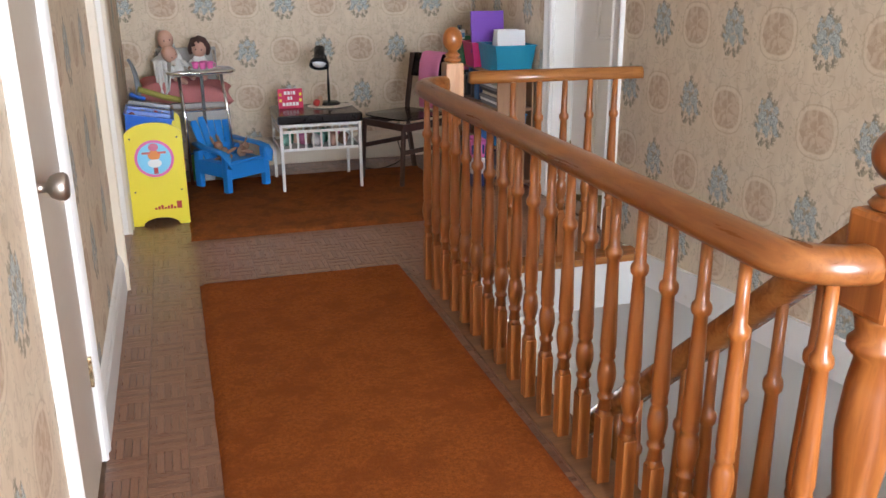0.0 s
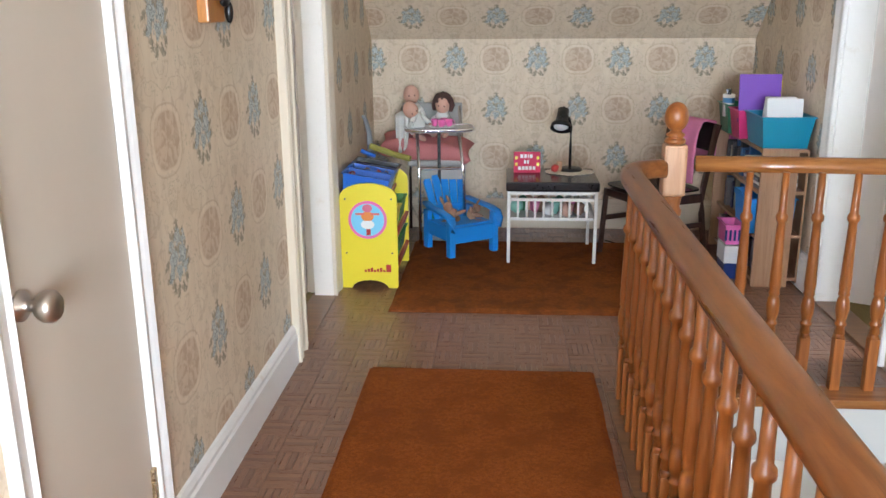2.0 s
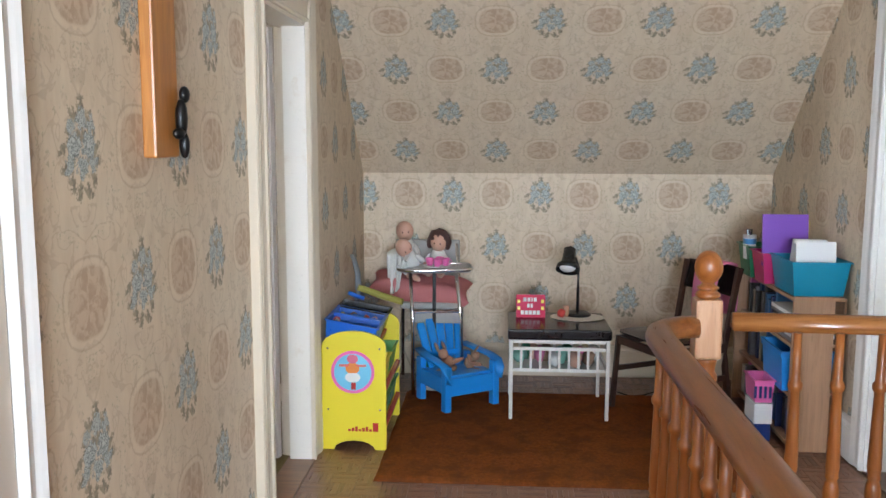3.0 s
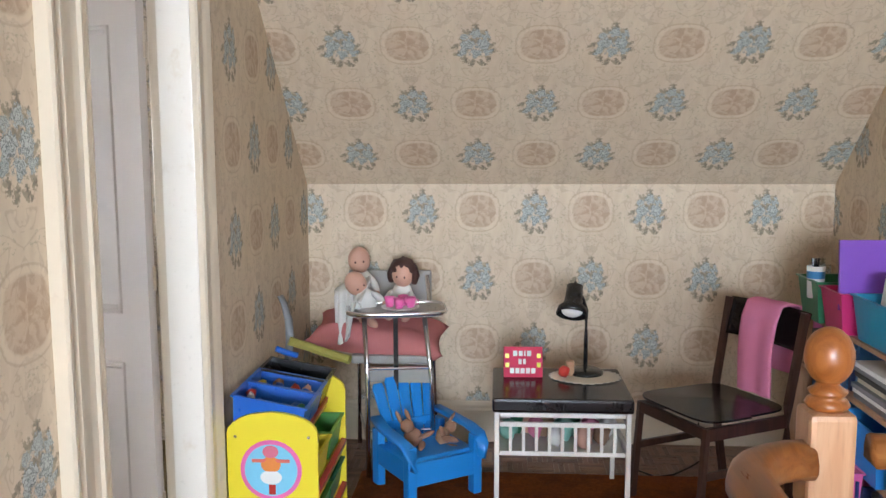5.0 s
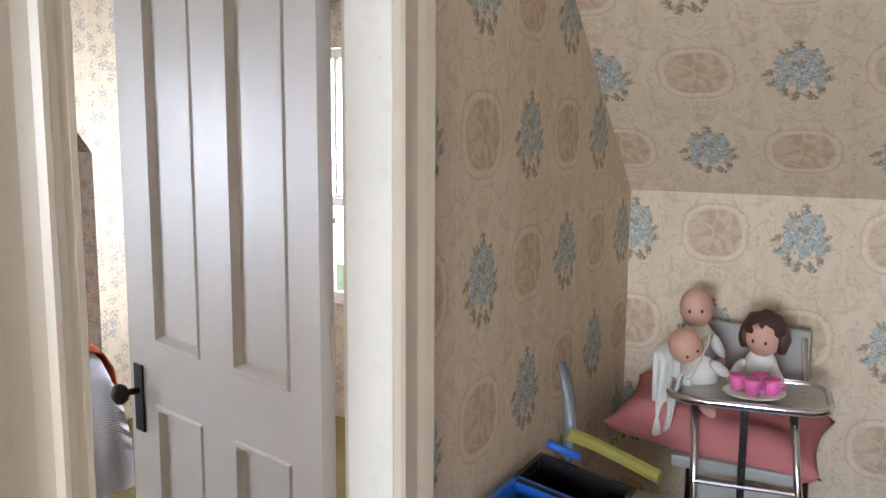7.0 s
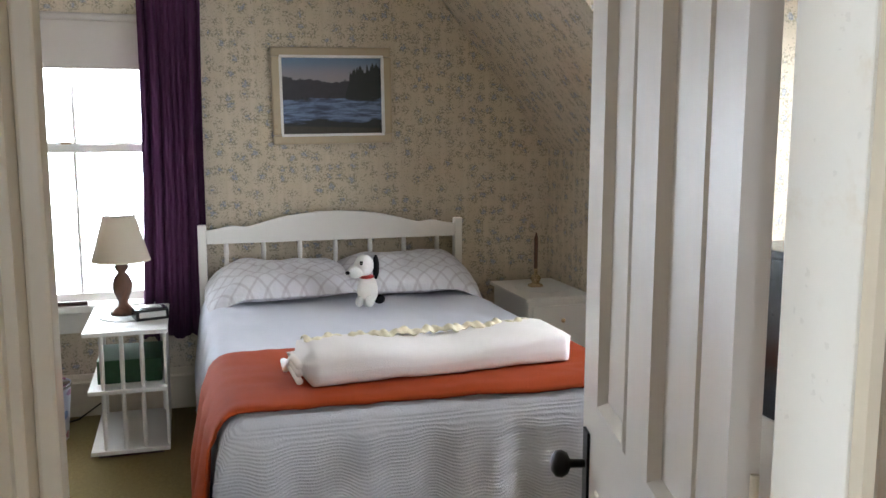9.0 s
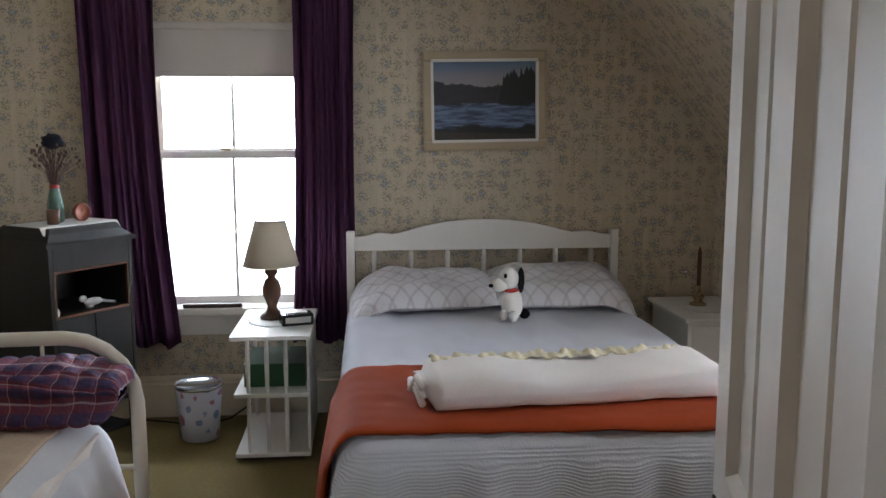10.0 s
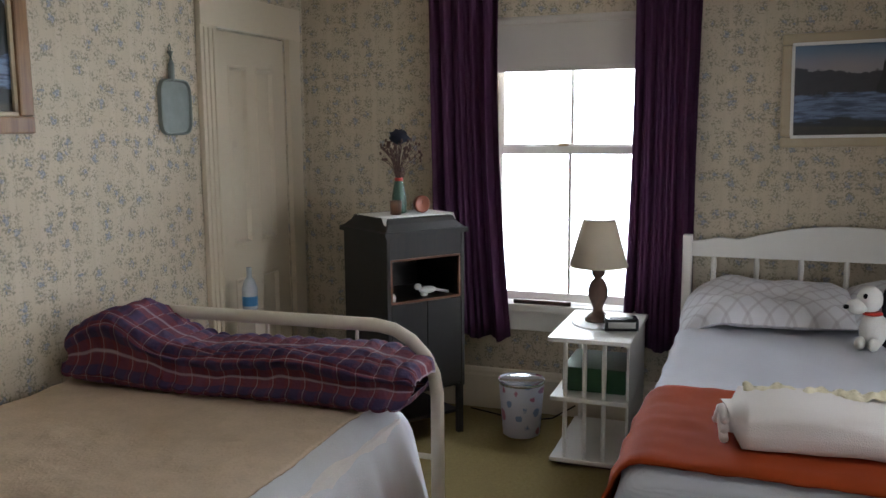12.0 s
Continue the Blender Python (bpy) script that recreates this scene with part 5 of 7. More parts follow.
def wrap(u, v):
    x = 0.17 + 0.165 * u
    lift = 0.865 - 0.06 * (1 - u) + 0.012 * math.sin(u * 7 + v * 3)
    if v < 0.45:
        return (x + 0.03 * v, 6.62 - 0.22 * v, lift - 0.05 * v * v)
    k = (v - 0.45) / 0.55
    fall = 0.20 if u < 0.52 else max(0.055, 0.20 - 0.6 * (u - 0.52))
    return (x + 0.0135 + 0.045 * k * (0.5 - u), 6.52 - 0.10 * k - 0.05 * k * (u > 0.52) + 0.012 * math.sin(u * 24 + k), lift - 0.01 - fall * k ** 0.8)


tagged(solid(part("doll_blanket", sheet(36, 26, wrap), DOLLWHITE, None, smooth=True), 0.008), "small white doll blanket draped over the tray", "blanket")
pt = Vector((0.49, 6.43, 0.758))
tagged(part("toy_plate", lathe([(0.03, 0), (0.075, 0.003), (0.085, 0.008), (0.078, 0.008), (0.03, 0.005)], 24, at=pt), PAPERWHITE, None, smooth=True), "small white plate on the high chair tray", "toy plate")
for dx, dy in ((-0.045, 0.0), (0.0, -0.03), (0.048, -0.005), (0.01, 0.04)):
    c = thing("toy_cup", (pt.x + dx, pt.y + dy, pt.z + 0.006), "pink plastic toy cup on a plate", "toy cup", group="toy cups")
    part("cup", lathe([(0.016, 0), (0.022, 0.03), (0.024, 0.045), (0.021, 0.045), (0.015, 0.006)], 14), PINKPL, c, smooth=True)
    part("handle", tube([(0.02, 0, 0.035), (0.034, 0, 0.032), (0.034, 0, 0.016), (0.019, 0, 0.012)], 0.003, 6), PINKPL, c)

# ---- child's blue garden chair ----
kc = thing("kids_chair", (0.60, 6.27, 0), "child's blue plastic garden chair with slatted back", "chair", turn=34)
for s in (-1, 1):
    bm = bmesh.new()
    box_in(bm, s * 0.155 - 0.02, s * 0.155 + 0.02, -0.20, -0.15, 0, 0.27, 0.008, Matrix.Translation((0, 0, 0)))
    part("front_leg", bm, BLUECHAIR, kc)
    part("rear_leg", box(s * 0.15 - 0.018, s * 0.15 + 0.018, 0.09, 0.15, 0, 0.26, 0.008), BLUECHAIR, kc)
    part("side_skirt", box(s * 0.155 - 0.012, s * 0.155 + 0.012, -0.16, 0.1, 0.11, 0.20, 0.006), BLUECHAIR, kc)
    part("armrest", sweep([(s * 0.15, 0.14, 0.30), (s * 0.17, 0.04, 0.288), (s * 0.175, -0.10, 0.282), (s * 0.172, -0.18, 0.27), (s * 0.165, -0.215, 0.235), (s * 0.16, -0.215, 0.18)],
                          [(0.028 * math.copysign(abs(math.cos(q_)) ** 0.6, math.cos(q_)), 0.011 * math.copysign(abs(math.sin(q_)) ** 0.6, math.sin(q_))) for q_ in [2 * math.pi * i_ / 14 for i_ in range(14)]]), BLUECHAIR, kc, smooth=True)
part("seat", box(-0.15, 0.15, -0.18, 0.12, 0.175, 0.198, 0.008, Matrix.Rotation(radians(-4), 4, "X")), BLUECHAIR, kc)
part("seat_front", box(-0.15, 0.15, -0.195, -0.175, 0.10, 0.20, 0.007), BLUECHAIR, kc)
for k in range(5):
    lean = Matrix.Translation((0, 0.10, 0.17)) @ Matrix.Rotation(radians(-16), 4, "X")
    bm = bmesh.new()
    rows = []
    for z, mid, half in ((0.0, 0.044, 0.0205), (0.15, 0.053, 0.025), (0.285, 0.062, 0.0285), (0.305, 0.062, 0.021)):
        drop = 0.006 * (k - 2) ** 2 * z / 0.3
        rows.append([bm.verts.new(lean @ Vector(((k - 2) * mid + q * half, y, z - drop))) for q, y in ((-1, 0.0), (-0.8, -0.009), (0.8, -0.009), (1, 0.0), (0.8, 0.008), (-0.8, 0.008))])
    for a, c in zip(rows, rows[1:]):
        for q in range(6):
            bm.faces.new((a[q], a[(q + 1) % 6], c[(q + 1) % 6], c[q]))
    bm.faces.new(rows[0][::-1])
    bm.faces.new(rows[-1])
    part("back_slat", bm, BLUECHAIR, kc)
part("back_rib", box(-0.12, 0.12, 0.115, 0.13, 0.24, 0.28, 0.005), BLUECHAIR, kc)


TANPLUSH = cloth_mat("tan_plush", (0.36, 0.20, 0.13), weave=150.0, bump=0.9)


def soft_toy(at, turn, label, mats, size=1.0):
    bm = bmesh.new()
    for c, r, mi in (((0, 0, 0.05), (0.05, 0.04, 0.05), 1), ((0, -0.01, 0.12), (0.036, 0.036, 0.036), 0), ((-0.022, 0.0, 0.175), (0.012, 0.008, 0.04), 0),
                     ((0.025, 0.0, 0.17), (0.012, 0.008, 0.035), 0), ((0.07, -0.02, 0.04), (0.05, 0.016, 0.014), 0), ((-0.06, -0.03, 0.03), (0.045, 0.015, 0.014), 0),
                     ((0.04, -0.08, 0.015), (0.02, 0.06, 0.016), 0), ((-0.03, -0.08, 0.015), (0.02, 0.06, 0.016), 0)):
        before = set(bm.faces)
        blob(c, r, 12, bm, bumps=0.15)
        for f in bm.faces:
            if f not in before:
                f.material_index = mi
    me = mesh_of("soft_toy", bm, mats[0], smooth=True)
    me.materials.append(mats[1])
    ob = tagged(new("soft_toy", me), label, "soft toy")
    ob.matrix_basis = pose(*at, *turn) @ Matrix.Scale(size, 4)


soft_toy((0.58, 6.24, 0.20), (0, -25, 0), "worn tan soft rabbit sitting in the blue chair", (TANPLUSH, TANPLUSH), 0.82)
soft_toy((0.67, 6.25, 0.215), (0, 60, 60), "small soft doll in striped clothes in the blue chair", (TANPLUSH, CLOTHES), 0.75)
tagged(part("green_bottle", lathe([(0.04, 0), (0.045, 0.02), (0.045, 0.13), (0.03, 0.17), (0.014, 0.19), (0.014, 0.21)], 16, at=(0.40, 6.55, 0)), GREENBIN, None, smooth=True), "green plastic bottle standing behind the high chair leg", "bottle")
tagged(part("white_tub", lathe([(0.05, 0), (0.06, 0.13), (0.062, 0.14), (0.055, 0.14), (0.045, 0.005)], 20, at=(0.46, 6.50, 0)), PAPERWHITE, None, smooth=True), "white plastic tub on the floor", "tub")

# ---- small table with rack ----
TX0, TX1, TY0, TY1 = 0.905, 1.435, 5.94, 6.40
tb = thing("side_table", ((TX0 + TX1) / 2, (TY0 + TY1) / 2, 0), "white crib-style table with a black padded top", "table")
hx, hy = (TX1 - TX0) / 2, (TY1 - TY0) / 2
part("tabletop", box(-hx - 0.006, hx + 0.006, -hy - 0.006, hy + 0.006, 0.449, 0.505, 0.012), BLACKTOP, tb, "black padded vinyl top")
for sx in (-1, 1):
    for sy in (-1, 1):
        part("leg", box(sx * (hx - 0.012) - 0.0095, sx * (hx - 0.012) + 0.0095, sy * (hy - 0.012) - 0.0095, sy * (hy - 0.012) + 0.0095, 0, 0.448, 0.003), WHITE, tb)
for sy in (-1, 1):
    for z in (0.438, 0.400, 0.285):
        part("rail", box(-hx + 0.024, hx - 0.024, sy * (hy - 0.012) - 0.008, sy * (hy - 0.012) + 0.008, z - 0.009, z + 0.009, 0.003), WHITE, tb)
    for k in range(9):
        x = -hx + 0.065 + k * (2 * hx - 0.13) / 8
        part("slat", box(x - 0.0065, x + 0.0065, sy * (hy - 0.012) - 0.005, sy * (hy - 0.012) + 0.005, 0.292, 0.395, 0.002), WHITE, tb)
for sx in (-1, 1):
    for z in (0.438, 0.400, 0.285):
        part("rail", box(sx * (hx - 0.012) - 0.008, sx * (hx - 0.012) + 0.008, -hy + 0.024, hy - 0.024, z - 0.009, z + 0.009, 0.003), WHITE, tb)
part("rack_floor", box(-hx + 0.02, hx - 0.02, -hy + 0.02, hy - 0.02, 0.272, 0.28), WHITE, tb)
rnd = random.Random(9)
MINT = cloth_mat("mint_cloth", (0.28, 0.56, 0.45))
for k in range(12):
    c = (TX0 + 0.06 + 0.037 * k, rnd.uniform(6.02, 6.25), 0.32)
    tagged(part("rack_toy", blob(c, (rnd.uniform(0.03, 0.045), 0.05, rnd.uniform(0.035, 0.055)), 10, bumps=0.5), (MINT, DKGREEN, SKIN, PINKCLOTH, CLOTHES, PAPERWHITE)[k % 6], None, smooth=True),
           "soft coloured toy lying in the table rack", "toy", "toys in the rack")
sg = thing("greeting_card", (0.945, 6.235, 0.506), "upright pink and red card with white lettering", "card", turn=2)
sg.scale = (0.88, 0.88, 0.85)
part("card", box(0, 0.185, 0, 0.012, 0, 0.15, 0.002, Matrix.Rotation(radians(-8), 4, "X")), CARD, sg)
tl = Matrix.Rotation(radians(-8), 4, "X")
for k, (x0, x1, z) in enumerate(((0.045, 0.065, 0.105), (0.072, 0.09, 0.105), (0.097, 0.104, 0.105), (0.111, 0.13, 0.105), (0.07, 0.085, 0.065), (0.092, 0.105, 0.065), (0.03, 0.05, 0.02), (0.056, 0.075, 0.02), (0.08, 0.10, 0.02), (0.106, 0.125, 0.02), (0.131, 0.15, 0.02))):
    part("printed_bar", box(x0, x1, -0.002, 0.0, z, z + 0.026, 0, tl), PAPERWHITE, sg)
for k in range(4):
    part("printed_spot", box(0.008 + 0.15 * (k % 2), 0.026 + 0.15 * (k % 2), -0.002, 0.0, 0.05 + 0.045 * (k // 2), 0.072 + 0.045 * (k // 2), 0, tl), YELLOW, sg)


def doily(name, cx, cy, z, rx, ry, label, n=26, mat=LACE):
    bm = bmesh.new()
    c = bm.verts.new((cx, cy, z + 0.003))
    ring = []
    for k in range(n * 4):
        a = 2 * math.pi * k / (n * 4)
        r = 1 + 0.05 * math.cos(n * a)
        ring.append(bm.verts.new((cx + rx * r * math.cos(a), cy + ry * r * math.sin(a), z + 0.002 + 0.001 * math.sin(5 * a))))
    for k in range(len(ring)):
        bm.faces.new((c, ring[k], ring[(k + 1) % len(ring)]))
    return tagged(solid(part(name, bm, mat, None), 0.002, 1), label, "doily")


doily("lace_doily", 1.285, 6.255, 0.507, 0.145, 0.115, "cream crocheted doily on the black table top")
dl = thing("desk_lamp", (1.29, 6.30, 0.509), "black metal desk lamp with a bell shade", "lamp")
part("base", lathe([(0.075, 0), (0.075, 0.012), (0.06, 0.022), (0.02, 0.026), (0.002, 0.026)], 28), BLACKPL, dl, smooth=True)
part("stem", tube([(0, 0, 0.02), (0.0, 0, 0.15), (0.0, 0, 0.27), (-0.02, -0.006, 0.33)], 0.009), BLACKPL, dl, smooth=True)
sh = Matrix.Translation((-0.048, 0.0, 0.38)) @ Matrix.Rotation(radians(-32), 4, "X") @ Matrix.Rotation(radians(8), 4, "Y")
shade = part("shade", lathe([(0.022, 0.0), (0.034, -0.005), (0.036, -0.06), (0.04, -0.085), (0.06, -0.105), (0.066, -0.135), (0.062, -0.135), (0.055, -0.108), (0.034, -0.088), (0.030, -0.02)], 24, turn=sh), BLACKPL, dl, smooth=True)
part("bulb", blob(sh @ Vector((0, 0, -0.115)), (0.045, 0.045, 0.028), 16), PAPERWHITE, shade, "white reflector bulb", smooth=True)
part("switch", tube([sh @ Vector((0, 0, 0)), sh @ Vector((0, 0, 0.015))], 0.005, 8), BLACKPL, shade)
bm = blob((1.195, 6.235, 0.535), (0.024, 0.02, 0.024), 10, bumps=0.3)
tagged(part("red_trinket", bm, RED, None, smooth=True), "small red ornament on the doily", "ornament")
tagged(part("brown_trinket", box(1.205, 1.24, 6.25, 6.275, 0.51, 0.575, 0.008), CASEWOOD), "small brown wooden ornament on the doily", "ornament")

# ---- dining chair with towel ----
ch = thing("dining_chair", (1.785, 6.14, 0), "dark teak dining chair with a black padded seat", "chair", turn=-62)
# local: front towards -y, back towards +y


def seat_fn(u, v):
    a = 2 * math.pi * v
    c, s_ = math.cos(a), math.sin(a)
    k = min(1.0, u * 4) ** 0.5 if u < 0.25 else (1.0 if u < 0.6 else max(0.0, 1 - (u - 0.6) / 0.4))
    z = 0.42 + 0.030 * min(1.0, u / 0.35) + (0.012 * (1 - k) if u > 0.6 else 0)
    w = 0.21 + 0.012 * (s_ < 0)
    return (w * k * math.copysign(abs(c) ** 0.35, c), -0.01 + 0.215 * k * math.copysign(abs(s_) ** 0.4, s_), z)


part("seat", sheet(20, 64, seat_fn), BLACKTOP, ch, "black vinyl padded seat", smooth=True)
for s in (-1, 1):
    part("front_leg", sweep([(s * 0.20, -0.235, 0.0), (s * 0.195, -0.205, 0.42)], [(-0.011, -0.012), (0.011, -0.012), (0.011, 0.012), (-0.011, 0.012)]), DARKWOOD, ch)
    part("rear_leg", sweep([(s * 0.19, 0.25, 0.0), (s * 0.195, 0.20, 0.30), (s * 0.20, 0.195, 0.46), (s * 0.205, 0.26, 0.82)], [(-0.012, -0.014), (0.012, -0.014), (0.012, 0.014), (-0.012, 0.014)]), DARKWOOD, ch)
    part("stretcher", box(s * 0.20 - 0.009, s * 0.20 + 0.009, -0.21, 0.21, 0.22, 0.25, 0.004), DARKWOOD, ch)
    part("side_apron", box(s * 0.195 - 0.01, s * 0.195 + 0.01, -0.20, 0.19, 0.37, 0.42, 0.004), DARKWOOD, ch)
part("front_apron", box(-0.19, 0.19, -0.215, -0.195, 0.375, 0.42, 0.004), DARKWOOD, ch)


def back_fn(u, v):
    x = (u - 0.5) * 0.41
    return (x, 0.235 + 0.045 * v + 0.03 * (1 - (2 * u - 1) ** 2), 0.665 + 0.155 * v)


solid(part("backrest", sheet(14, 6, back_fn), BLACKTOP, ch, smooth=True), 0.022)


def towel_fn(u, v):
    s = (v - 0.44) * 0.64
    x = 0.03 + (u - 0.5) * 0.205 * (1 - 0.12 * v) + 0.012 * math.sin(v * 7)
    r = 0.025
    if s > 0:
        y, z = 0.262 - r - 0.03 - 0.10 * s, 0.828 - s
    else:
        y, z = 0.262 + r + 0.03, 0.828 + s
    if abs(s) < 0.05:
        y, z = 0.268 - 0.055 * (s / 0.05) + 0.0, 0.838 - 0.012 * (s / 0.05) ** 2
    return (x, y + 0.006 * math.sin(u * 11 + v * 2) * v, z)


tw = thing("towel", (1.785, 6.14, 0), "pink towel hung over the back of the dining chair", "towel", turn=-62)
solid(part("cloth", sheet(16, 40, towel_fn), PINKCLOTH, tw, smooth=True), 0.008)

# ---- bookcase with bins ----
bc = thing("bookcase", (2.30, 5.62, 0), "low beech bookcase crammed with books and baskets", "bookcase")
part("side_panel", box(-0.06, 0.13, -0.02, 0.0, 0.0, 0.76, 0.002), CASEWOOD, bc)
part("side_panel", box(-0.09, 0.19, 0.86, 0.88, 0.0, 0.76, 0.002), CASEWOOD, bc)
part("back_panel", box(0.18, 0.19, 0.0, 0.86, 0.02, 0.75), CASEWOOD, bc)
for z in (0.04, 0.28, 0.52, 0.745):
    part("shelf", box(-0.06, 0.18, 0.0, 0.86, z - 0.009, z + 0.009, 0.002), CASEWOOD, bc)
rnd = random.Random(21)
bookmats = [paint("book_cover_%s" % n, c, 0.45, vary=0.1) for n, c in (("navy", (0.03, 0.05, 0.16)), ("cream", (0.6, 0.55, 0.42)), ("grey", (0.2, 0.2, 0.21)), ("blue", (0.05, 0.18, 0.42)), ("pink", (0.55, 0.12, 0.3)), ("black", (0.02, 0.02, 0.02)))]
for zi, z in enumerate((0.05, 0.29, 0.53)):
    y = 5.64 if zi == 0 else 5.99
    while y < 6.44:
        t = rnd.uniform(0.012, 0.04)
        h = rnd.uniform(0.13, 0.19)
        dpt = rnd.uniform(0.0, 0.05)
        if rnd.random() > 0.12:
            bk = tagged(part("book", box(2.25 + dpt, 2.44, y, y + t, z, z + h, 0.002), rnd.choice(bookmats)), "worn book standing on a bookcase shelf", "book", "books")
        y += t + 0.003
for at, mat, label in (((2.25, 2.478, 5.64, 5.93, 0.765, 0.925), TEAL, "teal plastic basket full of papers on the bookcase"), ((2.215, 2.43, 5.985, 6.15, 0.765, 0.92), MAGENTA, "magenta plastic basket on the bookcase"), ((2.205, 2.42, 6.20, 6.38, 0.765, 0.93), DKGREEN, "dark green plastic basket on the bookcase")):
    b_ = thing("basket", ((at[0] + at[1]) / 2, (at[2] + at[3]) / 2, at[4] - 0.009), label, "basket")
    wx_, wy_ = (at[1] - at[0]) / 2, (at[3] - at[2]) / 2
    part("body", bin_box(-wx_, wx_, -wy_, wy_, 0.0, at[5] - at[4], 0.02), mat, b_)
for k in range(8):
    lean = Matrix.Translation((2.36, 5.8, 0.9)) @ Matrix.Rotation(radians(-6 + 3 * k), 4, "X") @ Matrix.Translation((-2.36, -5.8, -0.9))
    tagged(part("paper_sheet", box(2.268 + 0.004 * k, 2.455, 5.69 + 0.024 * k, 5.698 + 0.024 * k, 0.785, 1.0 - 0.006 * (k % 3), 0.001, lean), PAPERWHITE), "stack of white paper in the teal basket", "paper", "papers in the basket")
tagged(part("purple_folder", box(2.20, 2.43, 5.995, 6.012, 0.85, 1.115, 0.002, Matrix.Translation((2.3, 6, 0.9)) @ Matrix.Rotation(radians(-6), 4, "X") @ Matrix.Translation((-2.3, -6, -0.9))), PURPLE), "purple folder sticking up from a basket", "folder")
tagged(part("yellow_folder", box(2.34, 2.45, 6.06, 6.07, 0.85, 1.08, 0.002), YELLOW), "yellow card behind the purple folder", "folder")
cp = thing("pen_cup", (2.21, 6.27, 0.93), "white cup with a blue band holding dark pens", "cup")
part("cup", lathe([(0.03, -0.08), (0.036, 0.05), (0.033, 0.05), (0.028, -0.075)], 20), PAPERWHITE, cp, smooth=True)
part("band", lathe([(0.0345, 0.0), (0.0362, 0.03)], 20), BLUELABEL, cp)
for k in range(3):
    part("pen", tube([(0.0, 0.0, -0.06), (0.012 * (k - 1), 0.01, 0.08)], 0.005, 6), BLACKPL, cp)
for k in range(7):
    tagged(part("magazine", box(2.235 + rnd.uniform(0, 0.025), 2.45, 5.64 + rnd.uniform(0, 0.02), 5.93 + rnd.uniform(0, 0.03), 0.53 + 0.021 * k, 0.548 + 0.021 * k, 0.002), (bookmats[2], PAPERWHITE, bookmats[2], bookmats[1], bookmats[5], bookmats[2], PAPERWHITE)[k]),
           "worn magazine lying in a stack on the bookcase shelf", "magazine", "stacked magazines")
bb = thing("storage_bin", (2.34, 5.79, 0.289), "blue plastic storage bin on the lower shelf", "bin")
part("body", bin_box(-0.12, 0.10, -0.14, 0.15, 0.0, 0.19, 0.012), BLUECHAIR, bb)
part("rim", box(-0.138, -0.128, -0.155, 0.165, 0.165, 0.19, 0.003), BLUECHAIR, bb)
kb = thing("laundry_basket", (2.165, 5.82, 0), "small pink lattice basket beside the bookcase", "basket")
part("body", bin_box(-0.04, 0.04, -0.08, 0.08, 0.2, 0.31, 0.008), PINKPL, kb)
# Solid dark strips on the closed front stand for shade inside the lattice.
for k in range(4):
    part("lattice_shade", box(-0.05 + 0.024 * k, -0.038 + 0.024 * k, -0.093, -0.086, 0.225, 0.285, 0.002), NAVYBIN, kb, "dark strip for the shade in a lattice opening")
part("stand", box(-0.045, 0.045, -0.085, 0.085, 0.09, 0.195, 0.006), PAPERWHITE, kb, "white box under the basket")
part("foot", box(-0.04, 0.04, -0.08, 0.08, 0.0, 0.09, 0.004), NAVYBIN, kb)
cd_pts = [(1.55, 6.5, 0.012), (1.62, 6.42, 0.012), (1.70, 6.45, 0.012), (1.80, 6.55, 0.012), (1.88, 6.62, 0.03), (1.9, 6.85, 0.12)]
tagged(part("electric_cable", tube(cd_pts, 0.004, 6), BLACKPL, None), "thin black electric cable trailing over the floor", "cable")

# ---- bedroom: double bed ----
def over_edge(s, half, r):
    """Arc length s from the middle to (offset, drop) over a rounded edge."""
    a = abs(s)
    if a < half - r:
        return s, 0.0
    t = (a - half + r) / r
    if t < math.pi / 2:
        return math.copysign(half - r + r * math.sin(t), s), r * (1 - math.cos(t))
    return math.copysign(half, s), r + (a - half + r - r * math.pi / 2)


BXC, BYC, BTOP = -2.90, 5.52, 0.64
BHX, BHY = 1.03, 0.70
bed = thing("double_bed", (BXC, BYC, 0), "white double bed with a curved slatted headboard", "bed")
bm = bmesh.new()
n = 40
low, high = [], []
for k in range(n + 1):
    u = k / n
    y = (u - 0.5) * 1.34
    c = abs(2 * u - 1)
    crest = 0.955 + 0.085 * (1 - min(1, c / 0.72) ** 2.2) + 0.022 * math.exp(-((c - 0.80) / 0.10) ** 2)
    low.append((y, 0.885))
    high.append((y, crest))
fr = [[bm.verts.new((x, y, z)) for y, z in row] for x in (-1.075, -1.045) for row in (low, high)]
for k in range(n):
    bm.faces.new((fr[0][k], fr[0][k + 1], fr[1][k + 1], fr[1][k]))
    bm.faces.new((fr[2][k], fr[2][k + 1], fr[3][k + 1], fr[3][k]))
    bm.faces.new((fr[1][k], fr[1][k + 1], fr[3][k + 1], fr[3][k]))
    bm.faces.new((fr[0][k], fr[0][k + 1], fr[2][k + 1], fr[2][k]))
part("headboard", bm, BEDWHITE, bed)
for s in (-1, 1):
    part("headboard_post", box(-1.085, -1.035, s * 0.69 - 0.022, s * 0.69 + 0.022, 0, 0.985, 0.006), BEDWHITE, bed)
for k in range(7):
    y = (k - 3) * 0.19
    part("spindle", lathe([(0.011, 0.62), (0.015, 0.75), (0.011, 0.80), (0.014, 0.84), (0.011, 0.888)], 10, at=(-1.06, y, 0)), BEDWHITE, bed, smooth=True)
part("headboard_rail", box(-1.075, -1.045, -0.67, 0.67, 0.58, 0.625, 0.005), BEDWHITE, bed)
part("mattress", box(-1.02, BHX - 0.03, -BHY + 0.03, BHY - 0.03, 0.16, BTOP - 0.02, 0.05), WOOLWHITE, bed)
